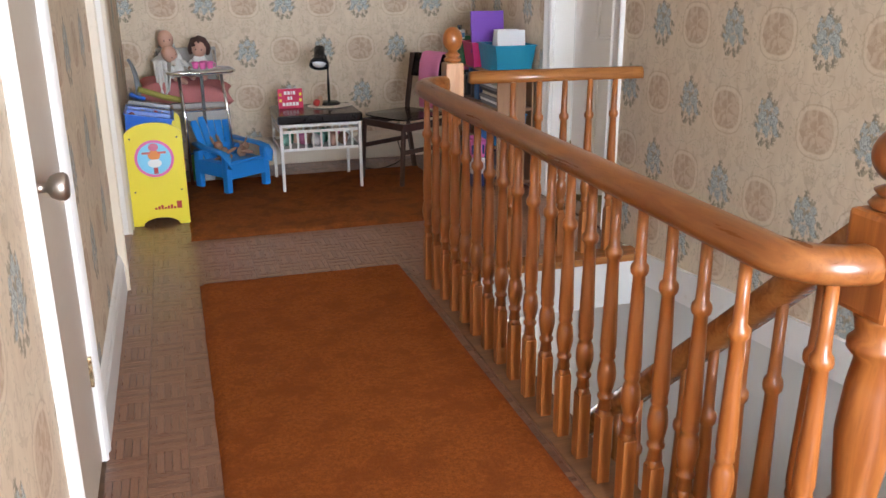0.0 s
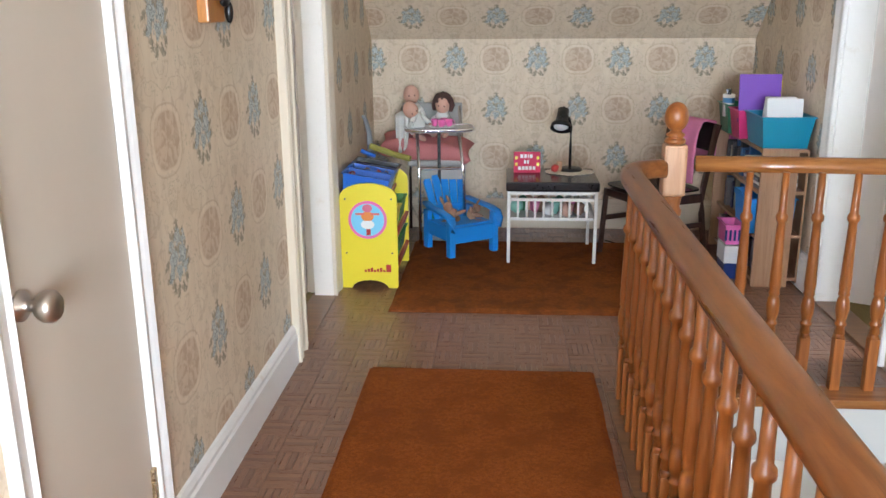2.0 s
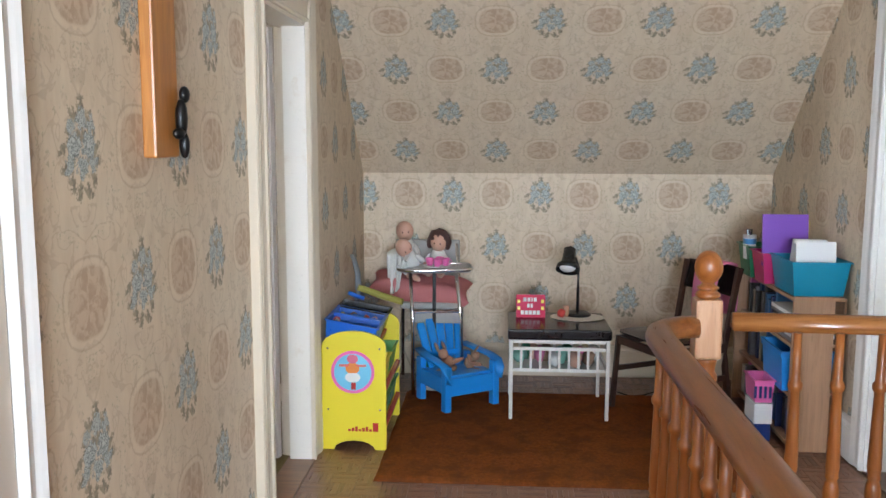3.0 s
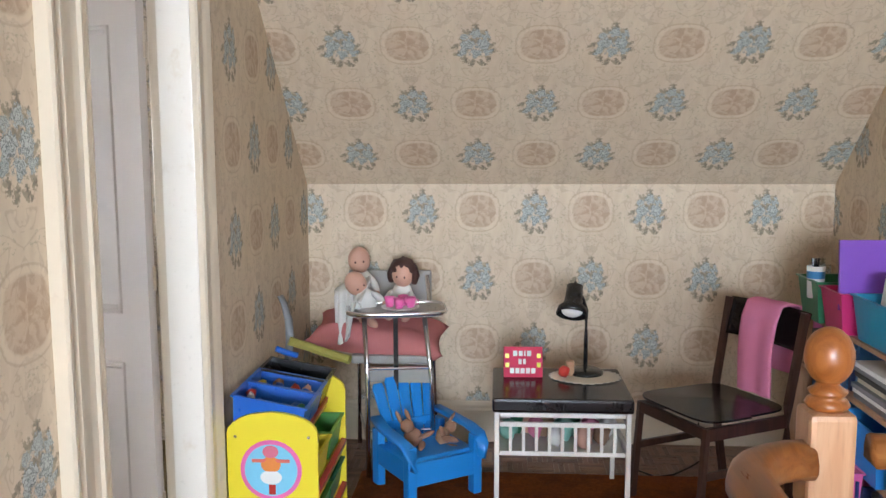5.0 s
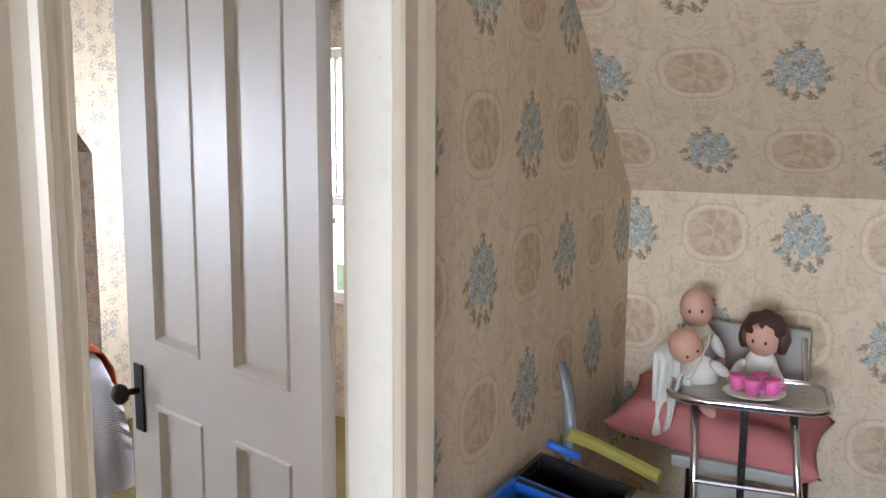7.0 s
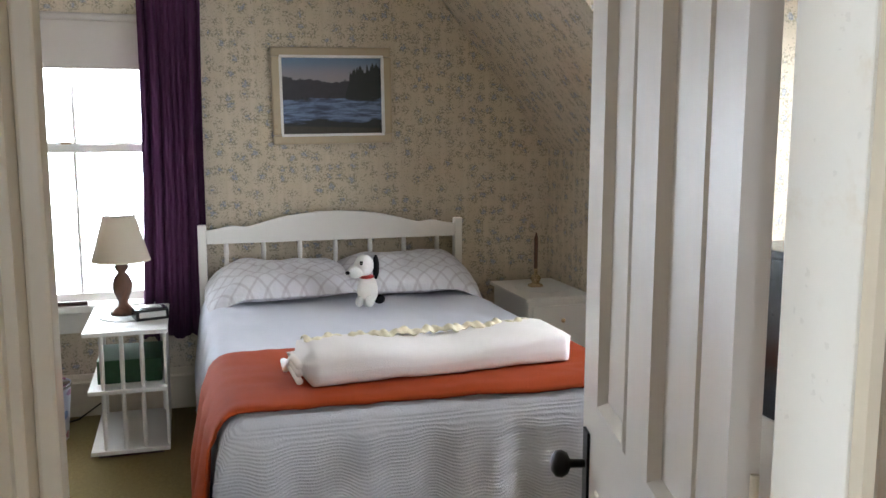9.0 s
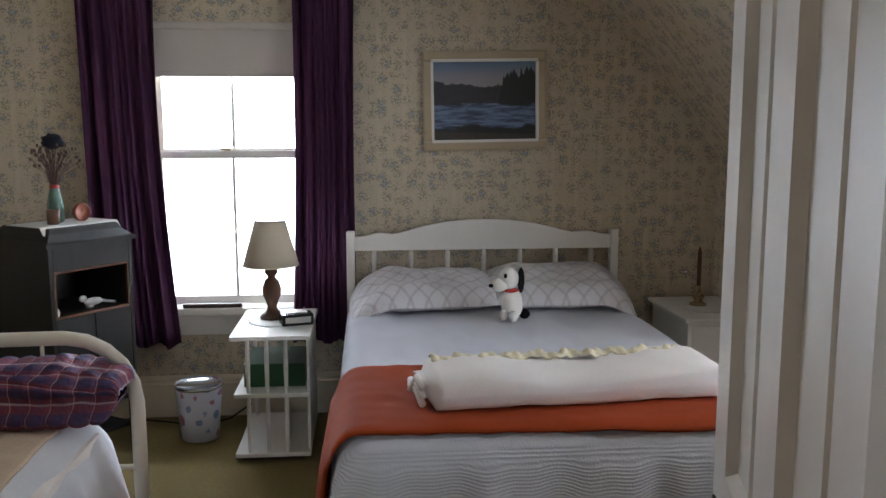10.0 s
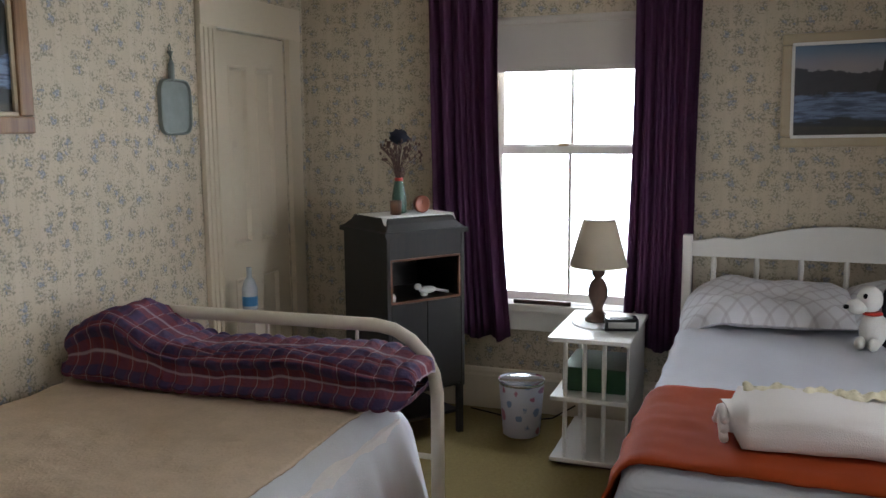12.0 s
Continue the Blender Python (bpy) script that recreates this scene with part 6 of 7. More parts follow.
for sx in (-0.95, 0.9):
    for sy in (-0.6, 0.6):
        part("leg", box(sx - 0.025, sx + 0.025, sy - 0.025, sy + 0.025, 0, 0.17, 0.004), BEDWHITE, bed)


def spread_fn(u, v):
    sx = -1.02 + u * (2.05 + 0.55)
    sy = (v - 0.5) * 2 * (BHY + 0.50)
    x, dx = (sx, 0.0) if sx < 0 else over_edge(sx, BHX, 0.07)
    y, dy = over_edge(sy, BHY, 0.08)
    drop = dx + dy
    z = max(0.06, BTOP - drop)
    w = min(1.0, drop / 0.4)
    x += 0.018 * w * (math.sin(y * 19) + 0.6 * math.sin(y * 43 + 1)) * (dx > 0.07) + (0.05 * w if dx > 0.07 else 0)
    y += math.copysign(0.024 * w * math.sin(x * 24 + 1) + 0.03 * w, y) if dy > 0.08 else 0
    p = Vector((x, y, 0))
    z += 0.010 * noise.noise(p * 4) + 0.006 * noise.noise(Vector((x * 5, y * 14, 1))) if drop < 0.05 else 0
    return (x, y, z)


sp = thing("bedspread", (BXC, BYC, 0), "pale lilac white bedspread hanging over the bed", "bedspread")
part("cover", sheet(96, 96, spread_fn), SPREAD, sp, smooth=True)
part("foot_hem", tube([spread_fn(1.0, 0.24 + 0.52 * k / 40) for k in range(41)], 0.006, 6), SPREAD, sp)
for e in (0.0, 1.0):
    part("side_hem", tube([spread_fn(0.05 + 0.73 * k / 40, e) for k in range(41)], 0.006, 6), SPREAD, sp)


def rust_fn(u, v):
    sy = -(BHY + 0.42) + v * (2 * BHY + 0.42 + 0.30)
    sx = 0.33 + u * 0.665 + 0.05 * (v - 0.2)
    x, dx = over_edge(sx, BHX + 0.012, 0.08)
    y, dy = over_edge(sy, BHY + 0.014, 0.09)
    w = min(1.0, dy / 0.35)
    y += math.copysign(0.02 * w * math.sin(x * 30 + 2) + 0.045 * w, y) if dy > 0.08 else 0
    x += 0.03 * w * math.sin(u * 6) + (0.10 * w * (u - 0.3) if sy < 0 else 0)
    p = Vector((x, y, 0))
    return (x, y, max(0.05, BTOP + 0.013 - dx - dy) + 0.006 * noise.noise(p * 5) + 0.004 * noise.noise(p * 17))


rb = tagged(solid(part("rust_blanket", sheet(40, 80, rust_fn), RUST, None, smooth=True), 0.008, 1), "rust orange wool blanket across the foot of the bed", "blanket")
rb.matrix_basis = pose(BXC, BYC, 0.0)

roll = thing("rolled_blanket", (-2.20, 5.56, 0.655), "white wool blanket folded in a long roll with satin edging", "blanket", turn=4)


def roll_fn(u, v):
    a = 2 * math.pi * v
    e = 0.5
    c, s = math.cos(a), math.sin(a)
    x = 0.155 * math.copysign(abs(c) ** e, c)
    z = 0.052 * math.copysign(abs(s) ** e, s) + 0.054
    y = (u - 0.5) * 0.98 + 0.01 * math.sin(a * 2) * (1 if abs(u - 0.5) > 0.48 else 0)
    p = Vector((x, y, z))
    k = 1 if 0.02 < u < 0.98 else 0.55
    return (x * k, y, 0.054 + (z - 0.054) * k + 0.007 * noise.noise(p * 9) + 0.012 * math.sin(u * 9) * (s > 0))


part("wool", sheet(50, 28, roll_fn), WOOLWHITE, roll, smooth=True)


def ruffle(u, v):
    return (-0.125 + 0.062 * v + 0.010 * math.sin(u * 43), -0.44 + 0.87 * u, 0.106 + 0.012 * math.sin(math.pi * v) + 0.006 * math.sin(u * 61 + 3 * v) * (1 - 0.4 * v) + 0.004 * math.sin(u * 137))


bm = sheet(120, 8, ruffle)
solid(part("satin_edge", bm, SATIN, roll, "cream ruffled satin edging", smooth=True), 0.004)
for k in range(3):
    part("fold", tube([(-0.14 + 0.05 * k, -0.498 - 0.006 * k, 0.03), (-0.02 + 0.03 * k, -0.50, 0.05 + 0.02 * k), (0.12, -0.495, 0.03 + 0.025 * k)], 0.012, 8), WOOLWHITE, roll, smooth=True)


def pillow(at, turn, label, outer):
    """A soft pillow whose outer end droops over the bed's edge."""
    def fn(u, v):
        x, y = 2 * u - 1, 2 * v - 1
        puff = max(0.0, (1 - abs(x) ** 3.0)) ** 0.5 * max(0.0, (1 - abs(y) ** 3.0)) ** 0.5
        p = Vector((x, y, 0))
        droop = 0.075 * max(0.0, outer * y - 0.5) ** 1.5 / 0.35
        return (0.23 * x * (1 - 0.05 * y * y), 0.365 * y * (1 - 0.05 * x * x), (0.092 + 0.03 * noise.noise(p * 2.3 + Vector(at)) + 0.01 * noise.noise(p * 6)) * puff - droop)

    def low(u, v):
        x, y, z = fn(u, v)
        droop = 0.075 * max(0.0, outer * (2 * v - 1) - 0.5) ** 1.5 / 0.35
        return (x, y, -0.45 * (z + droop) - droop)
    ob = thing("pillow", at, label, "pillow", group="bed pillows")
    ob.matrix_basis = pose(*at, *turn)
    part("case", sheet(32, 44, fn), PILLOWCASE, ob, smooth=True)
    part("underside", sheet(32, 44, low), PILLOWCASE, ob, smooth=True)
    return ob


pillow((-3.70, 5.19, 0.715), (0, 9, 2), "soft pillow in a checked lilac white case", -1)
pillow((-3.70, 5.86, 0.725), (0, 12, -3), "soft pillow in a checked case leaning on the headboard", 1)

# plush dog: one plain mesh
bm = bmesh.new()
for c, r, mi in (((0, 0, 0.08), (0.055, 0.055, 0.085), 0), ((0.02, -0.015, 0.215), (0.055, 0.052, 0.058), 0), ((0.055, -0.055, 0.185), (0.035, 0.045, 0.033), 0),
                 ((0.0, 0.045, 0.205), (0.022, 0.018, 0.065), 1), ((-0.02, 0.06, 0.03), (0.025, 0.03, 0.025), 1), ((0.05, -0.035, 0.03), (0.04, 0.022, 0.028), 0),
                 ((0.055, 0.02, 0.03), (0.04, 0.022, 0.028), 0), ((0.07, -0.02, 0.235), (0.009, 0.009, 0.012), 1), ((0.085, -0.09, 0.185), (0.012, 0.012, 0.01), 1), ((0.01, -0.005, 0.155), (0.045, 0.045, 0.012), 2)):
    before = set(bm.faces)
    blob(c, r, 16, bm, bumps=0.06)
    for f in bm.faces:
        if f not in before:
            f.material_index = mi
me = mesh_of("plush_dog", bm, WHITEPLUSH, smooth=True)
me.materials.append(BLACKPLUSH)
me.materials.append(RED)
dg = tagged(new("plush_dog", me), "white plush dog with black ears and a red collar", "soft toy")
dg.matrix_basis = pose(-3.34, 5.565, 0.645, 0, 0, -20) @ Matrix.Scale(0.9, 4)

# ---- picture over the bed ----
pc = thing("picture", (WX, 5.55, 1.395), "lake landscape painting in a cream gilt frame", "picture")
w, h = 0.645, 0.51
for y0, y1, z0, z1 in ((-w / 2, w / 2, 0, 0.05), (-w / 2, w / 2, h - 0.05, h), (-w / 2, -w / 2 + 0.05, 0.05, h - 0.05), (w / 2 - 0.05, w / 2, 0.05, h - 0.05)):
    part("frame_side", box(0.002, 0.034, y0, y1, z0, z1, 0.012), PICFRAME, pc)
for y0, y1, z0, z1 in ((-w / 2 + 0.045, w / 2 - 0.045, 0.042, 0.056), (-w / 2 + 0.045, w / 2 - 0.045, h - 0.056, h - 0.042), (-w / 2 + 0.042, -w / 2 + 0.056, 0.056, h - 0.056), (w / 2 - 0.056, w / 2 - 0.042, 0.056, h - 0.056)):
    part("inner_slip", box(0.002, 0.037, y0, y1, z0, z1, 0.003), PAPERWHITE, pc)


def canvas(parent, corners, mat, name="canvas"):
    me = bpy.data.meshes.new(name)
    me.from_pydata([tuple(c) for c in corners], [], [(0, 1, 2, 3)])
    uv = me.uv_layers.new(name="UVMap")
    for k, c in enumerate(((0, 0), (1, 0), (1, 1), (0, 1))):
        uv.data[k].uv = c
    me.materials.append(mat)
    ob = part(name, me, mat, parent)
    return ob


canvas(pc, ((0.014, -w / 2 + 0.05, 0.05), (0.014, w / 2 - 0.05, 0.05), (0.014, w / 2 - 0.05, h - 0.05), (0.014, -w / 2 + 0.05, h - 0.05)), LAKE)
pc.matrix_basis = pose(WX, 5.537, 1.394, 0.9, 0, 0)

# ---- nightstand with lamp ----
ns = thing("nightstand", (-3.66, 4.475, 0), "white open nightstand with turned spindles", "nightstand")
hx, hy = 0.29, 0.17
for z, g in ((0.03, 0.0), (0.31, 0.0), (0.578, 0.01)):
    part("shelf", box(-hx - g, hx + g, -hy - g, hy + g, z - 0.011, z + 0.009, 0.004), BEDWHITE, ns)
part("foot", box(-hx + 0.03, hx - 0.03, -hy + 0.03, hy - 0.03, 0, 0.02), DARKWOOD, ns)
for z0, z1 in ((0.039, 0.30), (0.319, 0.567)):
    for k in range(3):
        part("spindle", lathe([(0.009, z0), (0.011, (z0 + z1) / 2), (0.009, z1)], 10, at=(hx - 0.02, -0.105 + 0.085 * k, 0)), BEDWHITE, ns)
    for sy in (-1, 1):
        part("spindle", lathe([(0.009, z0), (0.011, (z0 + z1) / 2), (0.009, z1)], 10, at=(-hx + 0.03, sy * (hy - 0.03), 0)), BEDWHITE, ns)
    part("side_panel", box(-hx + 0.02, hx - 0.03, hy - 0.012, hy, z0, z1, 0.002), BEDWHITE, ns)
tagged(part("game_box", box(-3.80, -3.47, 4.34, 4.62, 0.321, 0.43, 0.004), BOXGREEN), "dark green boxed game on the nightstand shelf", "box")
doily("lamp_doily", -3.70, 4.46, 0.588, 0.15, 0.12, "white lace doily under the bedside lamp", 22, PAPERWHITE)
lp = thing("table_lamp", (-3.72, 4.45, 0.592), "bedside lamp with a turned base and a cream cone shade", "lamp")
part("base", lathe([(0.058, 0), (0.06, 0.012), (0.045, 0.03), (0.026, 0.045), (0.022, 0.06), (0.03, 0.085), (0.045, 0.12), (0.047, 0.15), (0.035, 0.185), (0.018, 0.205), (0.03, 0.22), (0.034, 0.235), (0.02, 0.25), (0.012, 0.262), (0.012, 0.30)], 24), TURNED, lp, smooth=True)
sh_ = part("shade", lathe([(0.134, 0.262), (0.074, 0.478), (0.071, 0.478), (0.131, 0.262)], 36), SHADE, lp, smooth=True)
part("shade_trim", lathe([(0.0745, 0.47), (0.075, 0.48), (0.071, 0.48)], 36), TURNED, sh_)
part("shade_trim", lathe([(0.135, 0.26), (0.134, 0.268), (0.131, 0.26)], 36), SATIN, sh_)
cr = thing("clock_radio", (-3.60, 4.575, 0.588), "small black clock radio on the nightstand", "clock radio", turn=15)
part("body", box(-0.05, 0.05, -0.075, 0.075, 0, 0.055, 0.008), BLACKPL, cr)
part("dial", box(0.05, 0.052, -0.06, 0.06, 0.015, 0.042), GREYVINYL, cr)
part("button", box(-0.02, 0.02, -0.05, 0.05, 0.055, 0.06, 0.002), GREYTRAY, cr)
wb = thing("waste_basket", (-3.72, 4.085, 0), "pale waste basket printed with butterflies", "waste basket")
part("body", lathe([(0.085, 0), (0.09, 0.004), (0.112, 0.265), (0.108, 0.265), (0.087, 0.01), (0.002, 0.008)], 32), BUTTERFLY, wb, smooth=True)
part("rim", lathe([(0.112, 0.258), (0.116, 0.265), (0.113, 0.275), (0.107, 0.268)], 32), CHROME, wb, smooth=True)
part("liner", lathe([(0.106, 0.262), (0.113, 0.278), (0.110, 0.27), (0.098, 0.19)], 32), BUTTERFLY, wb)
tagged(part("bedside_cable", tube([(-3.98, 4.3, 0.08), (-3.9, 4.2, 0.03), (-3.85, 4.05, 0.012), (-3.92, 3.9, 0.012), (-3.95, 3.75, 0.02)], 0.004, 6), BLACKPL), "black electric cable along the skirting", "cable")

# ---- second nightstand with candle lamp ----
n2 = thing("white_cabinet", (-3.72, 6.63, 0), "small white bedside cabinet in the corner", "nightstand")
part("body", box(-0.26, 0.26, -0.19, 0.19, 0.04, 0.585, 0.006), BEDWHITE, n2)
part("top", box(-0.28, 0.28, -0.21, 0.21, 0.585, 0.605, 0.005), BEDWHITE, n2)
dr = part("drawer", box(0.26, 0.272, -0.17, 0.17, 0.40, 0.56, 0.004), BEDWHITE, n2)
part("knob", blob((0.28, 0, 0.48), (0.012, 0.012, 0.012), 10), BRASS, dr, smooth=True)
doily("cabinet_doily", -3.72, 6.62, 0.606, 0.16, 0.14, "white lace doily on the bedside cabinet", 22, PAPERWHITE)
cn = thing("candle_lamp", (-3.75, 6.60, 0.61), "slender copper candlestick with a dark candle", "candlestick")
part("foot", lathe([(0.045, 0), (0.04, 0.01), (0.02, 0.02), (0.03, 0.045), (0.024, 0.06), (0.01, 0.07), (0.012, 0.10)], 18), BRASS, cn, smooth=True)
part("candle", lathe([(0.011, 0.09), (0.011, 0.27), (0.003, 0.30)], 12), TURNED, cn)
# Loose chrome disc beside the candle, standing for a highlight.
part("highlight_disc", lathe([(0.012, 0.17), (0.03, 0.175), (0.03, 0.18), (0.012, 0.178)], 16, at=(0.0, -0.08, 0)), CHROME, cn)

# ---- dark cabinet in the corner ----
cb = thing("radio_cabinet", (-3.60, 3.52, 0), "tall black-brown cabinet with an open lit-edge niche", "cabinet", turn=144)
W2, D2 = 0.215, 0.21
part("side", box(-W2, -W2 + 0.02, -D2, D2, 0.24, 1.0, 0.003), CABINET, cb)
part("side", box(W2 - 0.02, W2, -D2, D2, 0.24, 1.0, 0.003), CABINET, cb)
part("back", box(-W2 + 0.02, W2 - 0.02, D2 - 0.015, D2, 0.24, 1.0), CABINET, cb)
part("upper_front", box(-W2 + 0.02, W2 - 0.02, -D2, -D2 + 0.018, 0.895, 1.0, 0.002), CABINET, cb)
part("lower_door", box(-W2 + 0.022, -0.002, -D2, -D2 + 0.018, 0.26, 0.685, 0.003), CABINET, cb)
part("lower_door", box(0.002, W2 - 0.022, -D2, -D2 + 0.018, 0.26, 0.685, 0.003), CABINET, cb)
part("niche_floor", box(-W2 + 0.02, W2 - 0.02, -D2 + 0.01, D2 - 0.015, 0.675, 0.69), CABINET, cb)
part("niche_ceiling", box(-W2 + 0.02, W2 - 0.02, -D2 + 0.018, D2 - 0.015, 0.895, 0.91), CABINET, cb)
part("bottom", box(-W2 + 0.02, W2 - 0.02, -D2 + 0.018, D2 - 0.015, 0.24, 0.26), CABINET, cb)
for x0, x1, z0, z1 in ((-W2 + 0.02, W2 - 0.03, 0.688, 0.698), (-W2 + 0.02, W2 - 0.03, 0.887, 0.897), (W2 - 0.034, W2 - 0.026, 0.69, 0.895), (-W2 + 0.018, -W2 + 0.026, 0.69, 0.895)):
    part("niche_rim", box(x0, x1, -D2 - 0.004, -D2 + 0.012, z0, z1, 0.002), CABRIM, cb, "reddish wooden rim")
bm = bmesh.new()
rings = []
for g, z in ((0.015, 1.0), (0.015, 1.02), (0.0, 1.026), (-0.03, 1.055), (-0.038, 1.075), (-0.045, 1.08)):
    rings.append([bm.verts.new(c) for c in ((-W2 - g, -D2 - g, z), (W2 + g, -D2 - g, z), (W2 + g, D2 + g, z), (-W2 - g, D2 + g, z))])
for a, c in zip(rings, rings[1:]):
    for k in range(4):
        bm.faces.new((a[k], a[(k + 1) % 4], c[(k + 1) % 4], c[k]))
bm.faces.new(rings[0][::-1])
bm.faces.new(rings[-1])
part("lid", bm, CABINET, cb)
for sx in (-1, 1):
    for sy in (-1, 1):
        part("leg", sweep([(sx * (W2 - 0.02), sy * (D2 - 0.02), 0.0), (sx * (W2 - 0.02), sy * (D2 - 0.02), 0.25)], [(-0.014, -0.014), (0.014, -0.014), (0.014, 0.014), (-0.014, 0.014)]), CABINET, cb)
part("lower_shelf", box(-W2 + 0.02, W2 - 0.02, -D2 + 0.03, D2 - 0.03, 0.10, 0.115), CABINET, cb)
M = cb.matrix_basis
bm = blob((0, 0, 0.03), (0.05, 0.022, 0.018), 12)
blob((-0.055, 0, 0.05), (0.02, 0.014, 0.016), 10, bm)
tube([(0.02, 0, 0.035), (0.07, 0.0, 0.02), (0.12, 0, 0.008)], 0.007, 8, bm)
blob((-0.02, 0, 0.01), (0.02, 0.02, 0.01), 8, bm)
o = tagged(part("bird_figurine", bm, PAPERWHITE, None, smooth=True), "small white bird figurine inside the cabinet niche", "figurine")
o.matrix_basis = M @ pose(0.06, -0.12, 0.69, 0, 0, 0)
o = tagged(part("small_jar", lathe([(0.015, 0), (0.018, 0.02), (0.012, 0.035)], 12), PAPERWHITE, None, smooth=True), "tiny white jar in the cabinet niche", "jar")
o.matrix_basis = M @ pose(-0.155, -0.15, 0.69)
bm = sheet(30, 14, lambda u, v: ((u - 0.5) * 0.40, -0.16 + v * 0.26, 0.004 - (0.03 + 0.012 * abs(math.sin(u * 22)) if v < 0.01 else 0.0)))
o = tagged(solid(part("lace_runner", bm, PAPERWHITE, None), 0.002), "white lace runner on the dark cabinet", "doily")
o.matrix_basis = M @ pose(0, 0, 1.081)
vz = thing("flower_vase", (0, 0, 0), "pale green glass bottle vase with dried flowers", "vase")
vz.matrix_basis = M @ pose(-0.02, 0.0, 1.087)
part("vase", lathe([(0.032, 0), (0.036, 0.01), (0.036, 0.07), (0.028, 0.12), (0.02, 0.155), (0.02, 0.17), (0.017, 0.17), (0.017, 0.15), (0.024, 0.11), (0.031, 0.06), (0.03, 0.008)], 20), BOTTLE, vz, smooth=True)
part("collar", lathe([(0.0205, 0.155), (0.0215, 0.165), (0.0205, 0.17)], 16), RED, vz)
rnd = random.Random(3)
bm = bmesh.new()
for k in range(70):
    a, sp_ = rnd.uniform(0, 6.28), rnd.uniform(0.02, 0.115)
    h_ = rnd.uniform(0.12, 0.23) * (1 - 0.3 * sp_ / 0.115)
    tip = (sp_ * math.cos(a), sp_ * math.sin(a), 0.16 + h_)
    tube([(0, 0, 0.12), (tip[0] * 0.4, tip[1] * 0.4, 0.16 + h_ * 0.6), tip], 0.0013, 4, bm)
    blob(tip, (0.006, 0.006, 0.009), 5, bm)
part("dried_stems", bm, DRIED, vz, "brown dried flower stems")
part("dark_bloom", blob((0.0, -0.01, 0.365), (0.045, 0.045, 0.034), 14, bumps=0.4, freq=6), BLACKFLOWER, vz, "dark blue dried bloom", smooth=True)
o = tagged(part("dark_cup", lathe([(0.026, 0), (0.03, 0.065), (0.027, 0.065), (0.023, 0.006)], 18), TURNED, None, smooth=True), "small dark brown cup on the cabinet", "cup")
o.matrix_basis = M @ pose(-0.075, -0.06, 1.087)
ck = thing("alarm_clock", (0, 0, 0), "small round alarm clock with a copper rim", "clock")
ck.matrix_basis = M @ pose(0.075, -0.05, 1.087)
part("rim", lathe([(0.034, -0.012), (0.042, -0.01), (0.042, 0.012), (0.036, 0.014), (0.034, 0.006)], 28, at=(0, 0, 0.042), turn=turn_y), paint("copper_red_rim", (0.26, 0.085, 0.05), 0.35, 0.4), ck, smooth=True)
part("face", lathe([(0.001, 0.0), (0.035, 0.0), (0.035, 0.004), (0.001, 0.004)], 28, at=(0, 0, 0.042), turn=turn_y), PAPERWHITE, ck)
part("hour_pointer", box(-0.002, 0.002, -0.006, -0.0045, 0.042, 0.06), BLACKPL, ck)

# ---- second bed with plaid quilt ----
b2 = thing("single_bed", (-1.45, 3.47, 0), "bed with a cream tubular end rail", "bed")
Y0, Y1 = -0.63, 0.69
pts = [(-0.90, Y0, 0.0), (-0.90, Y0, 0.62)]
pts += [(-0.90, Y0 + 0.16 - 0.16 * math.cos(a), 0.66 + 0.17 * math.sin(a)) for a in [radians(d) for d in (0, 22, 45, 68, 90)]]
pts += [(-0.90, Y1 - 0.22 + 0.22 * math.sin(a), 0.62 + 0.22 * math.cos(a)) for a in [radians(d) for d in (0, 18, 36, 54, 72, 90)]]
pts += [(-0.90, Y1, 0.3), (-0.90, Y1, 0.0)]
bm = bmesh.new()
rings = []
for i, p in enumerate(pts):
    p = Vector(p)
    d_ = (Vector(pts[min(i + 1, len(pts) - 1)]) - Vector(pts[max(i - 1, 0)])).normalized()
    nrm = d_.cross(Vector((1, 0, 0)))
    rings.append([bm.verts.new(p + Vector((0.014 * math.cos(t), 0, 0)) + nrm * (0.024 * math.sin(t))) for t in [2 * math.pi * k / 12 for k in range(12)]])
for a, c in zip(rings, rings[1:]):
    for k in range(12):
        bm.faces.new((a[k], a[(k + 1) % 12], c[(k + 1) % 12], c[k]))
part("end_rail", bm, BEDCREAM, b2, "cream curved tube rail", smooth=True)
for y in (-0.3, 0.05, 0.4):
    part("rail_bar", tube([(-0.90, y, 0.4), (-0.90, y, 0.83)], 0.007, 8), BEDCREAM, b2)
part("cross_rail", tube([(-0.90, Y0, 0.4), (-0.90, Y1, 0.4)], 0.01, 8), BEDCREAM, b2)
part("mattress", box(-0.86, 0.90, -0.62, 0.60, 0.28, 0.56, 0.05), WOOLWHITE, b2)
part("bed_base", box(-0.86, 0.90, -0.58, 0.57, 0.20, 0.28, 0.01), BEDCREAM, b2)
for sx in (-0.8, 0.84):
    for sy in (-0.5, 0.5):
        part("leg", box(sx - 0.02, sx + 0.02, sy - 0.02, sy + 0.02, 0, 0.2, 0.003), BEDCREAM, b2)


# One bed cover in two tints: cool daylight side, warm bounce light on top.
COVER_COOL = cloth_mat("cool_lit_cover_cotton", (0.66, 0.66, 0.68), vary=0.08, weave=200.0, bump=0.5, big=9.0)
COVER_WARM = cloth_mat("warm_lit_cover_wool", (0.66, 0.515, 0.375), vary=0.16, weave=95.0, bump=1.0, big=11.0)


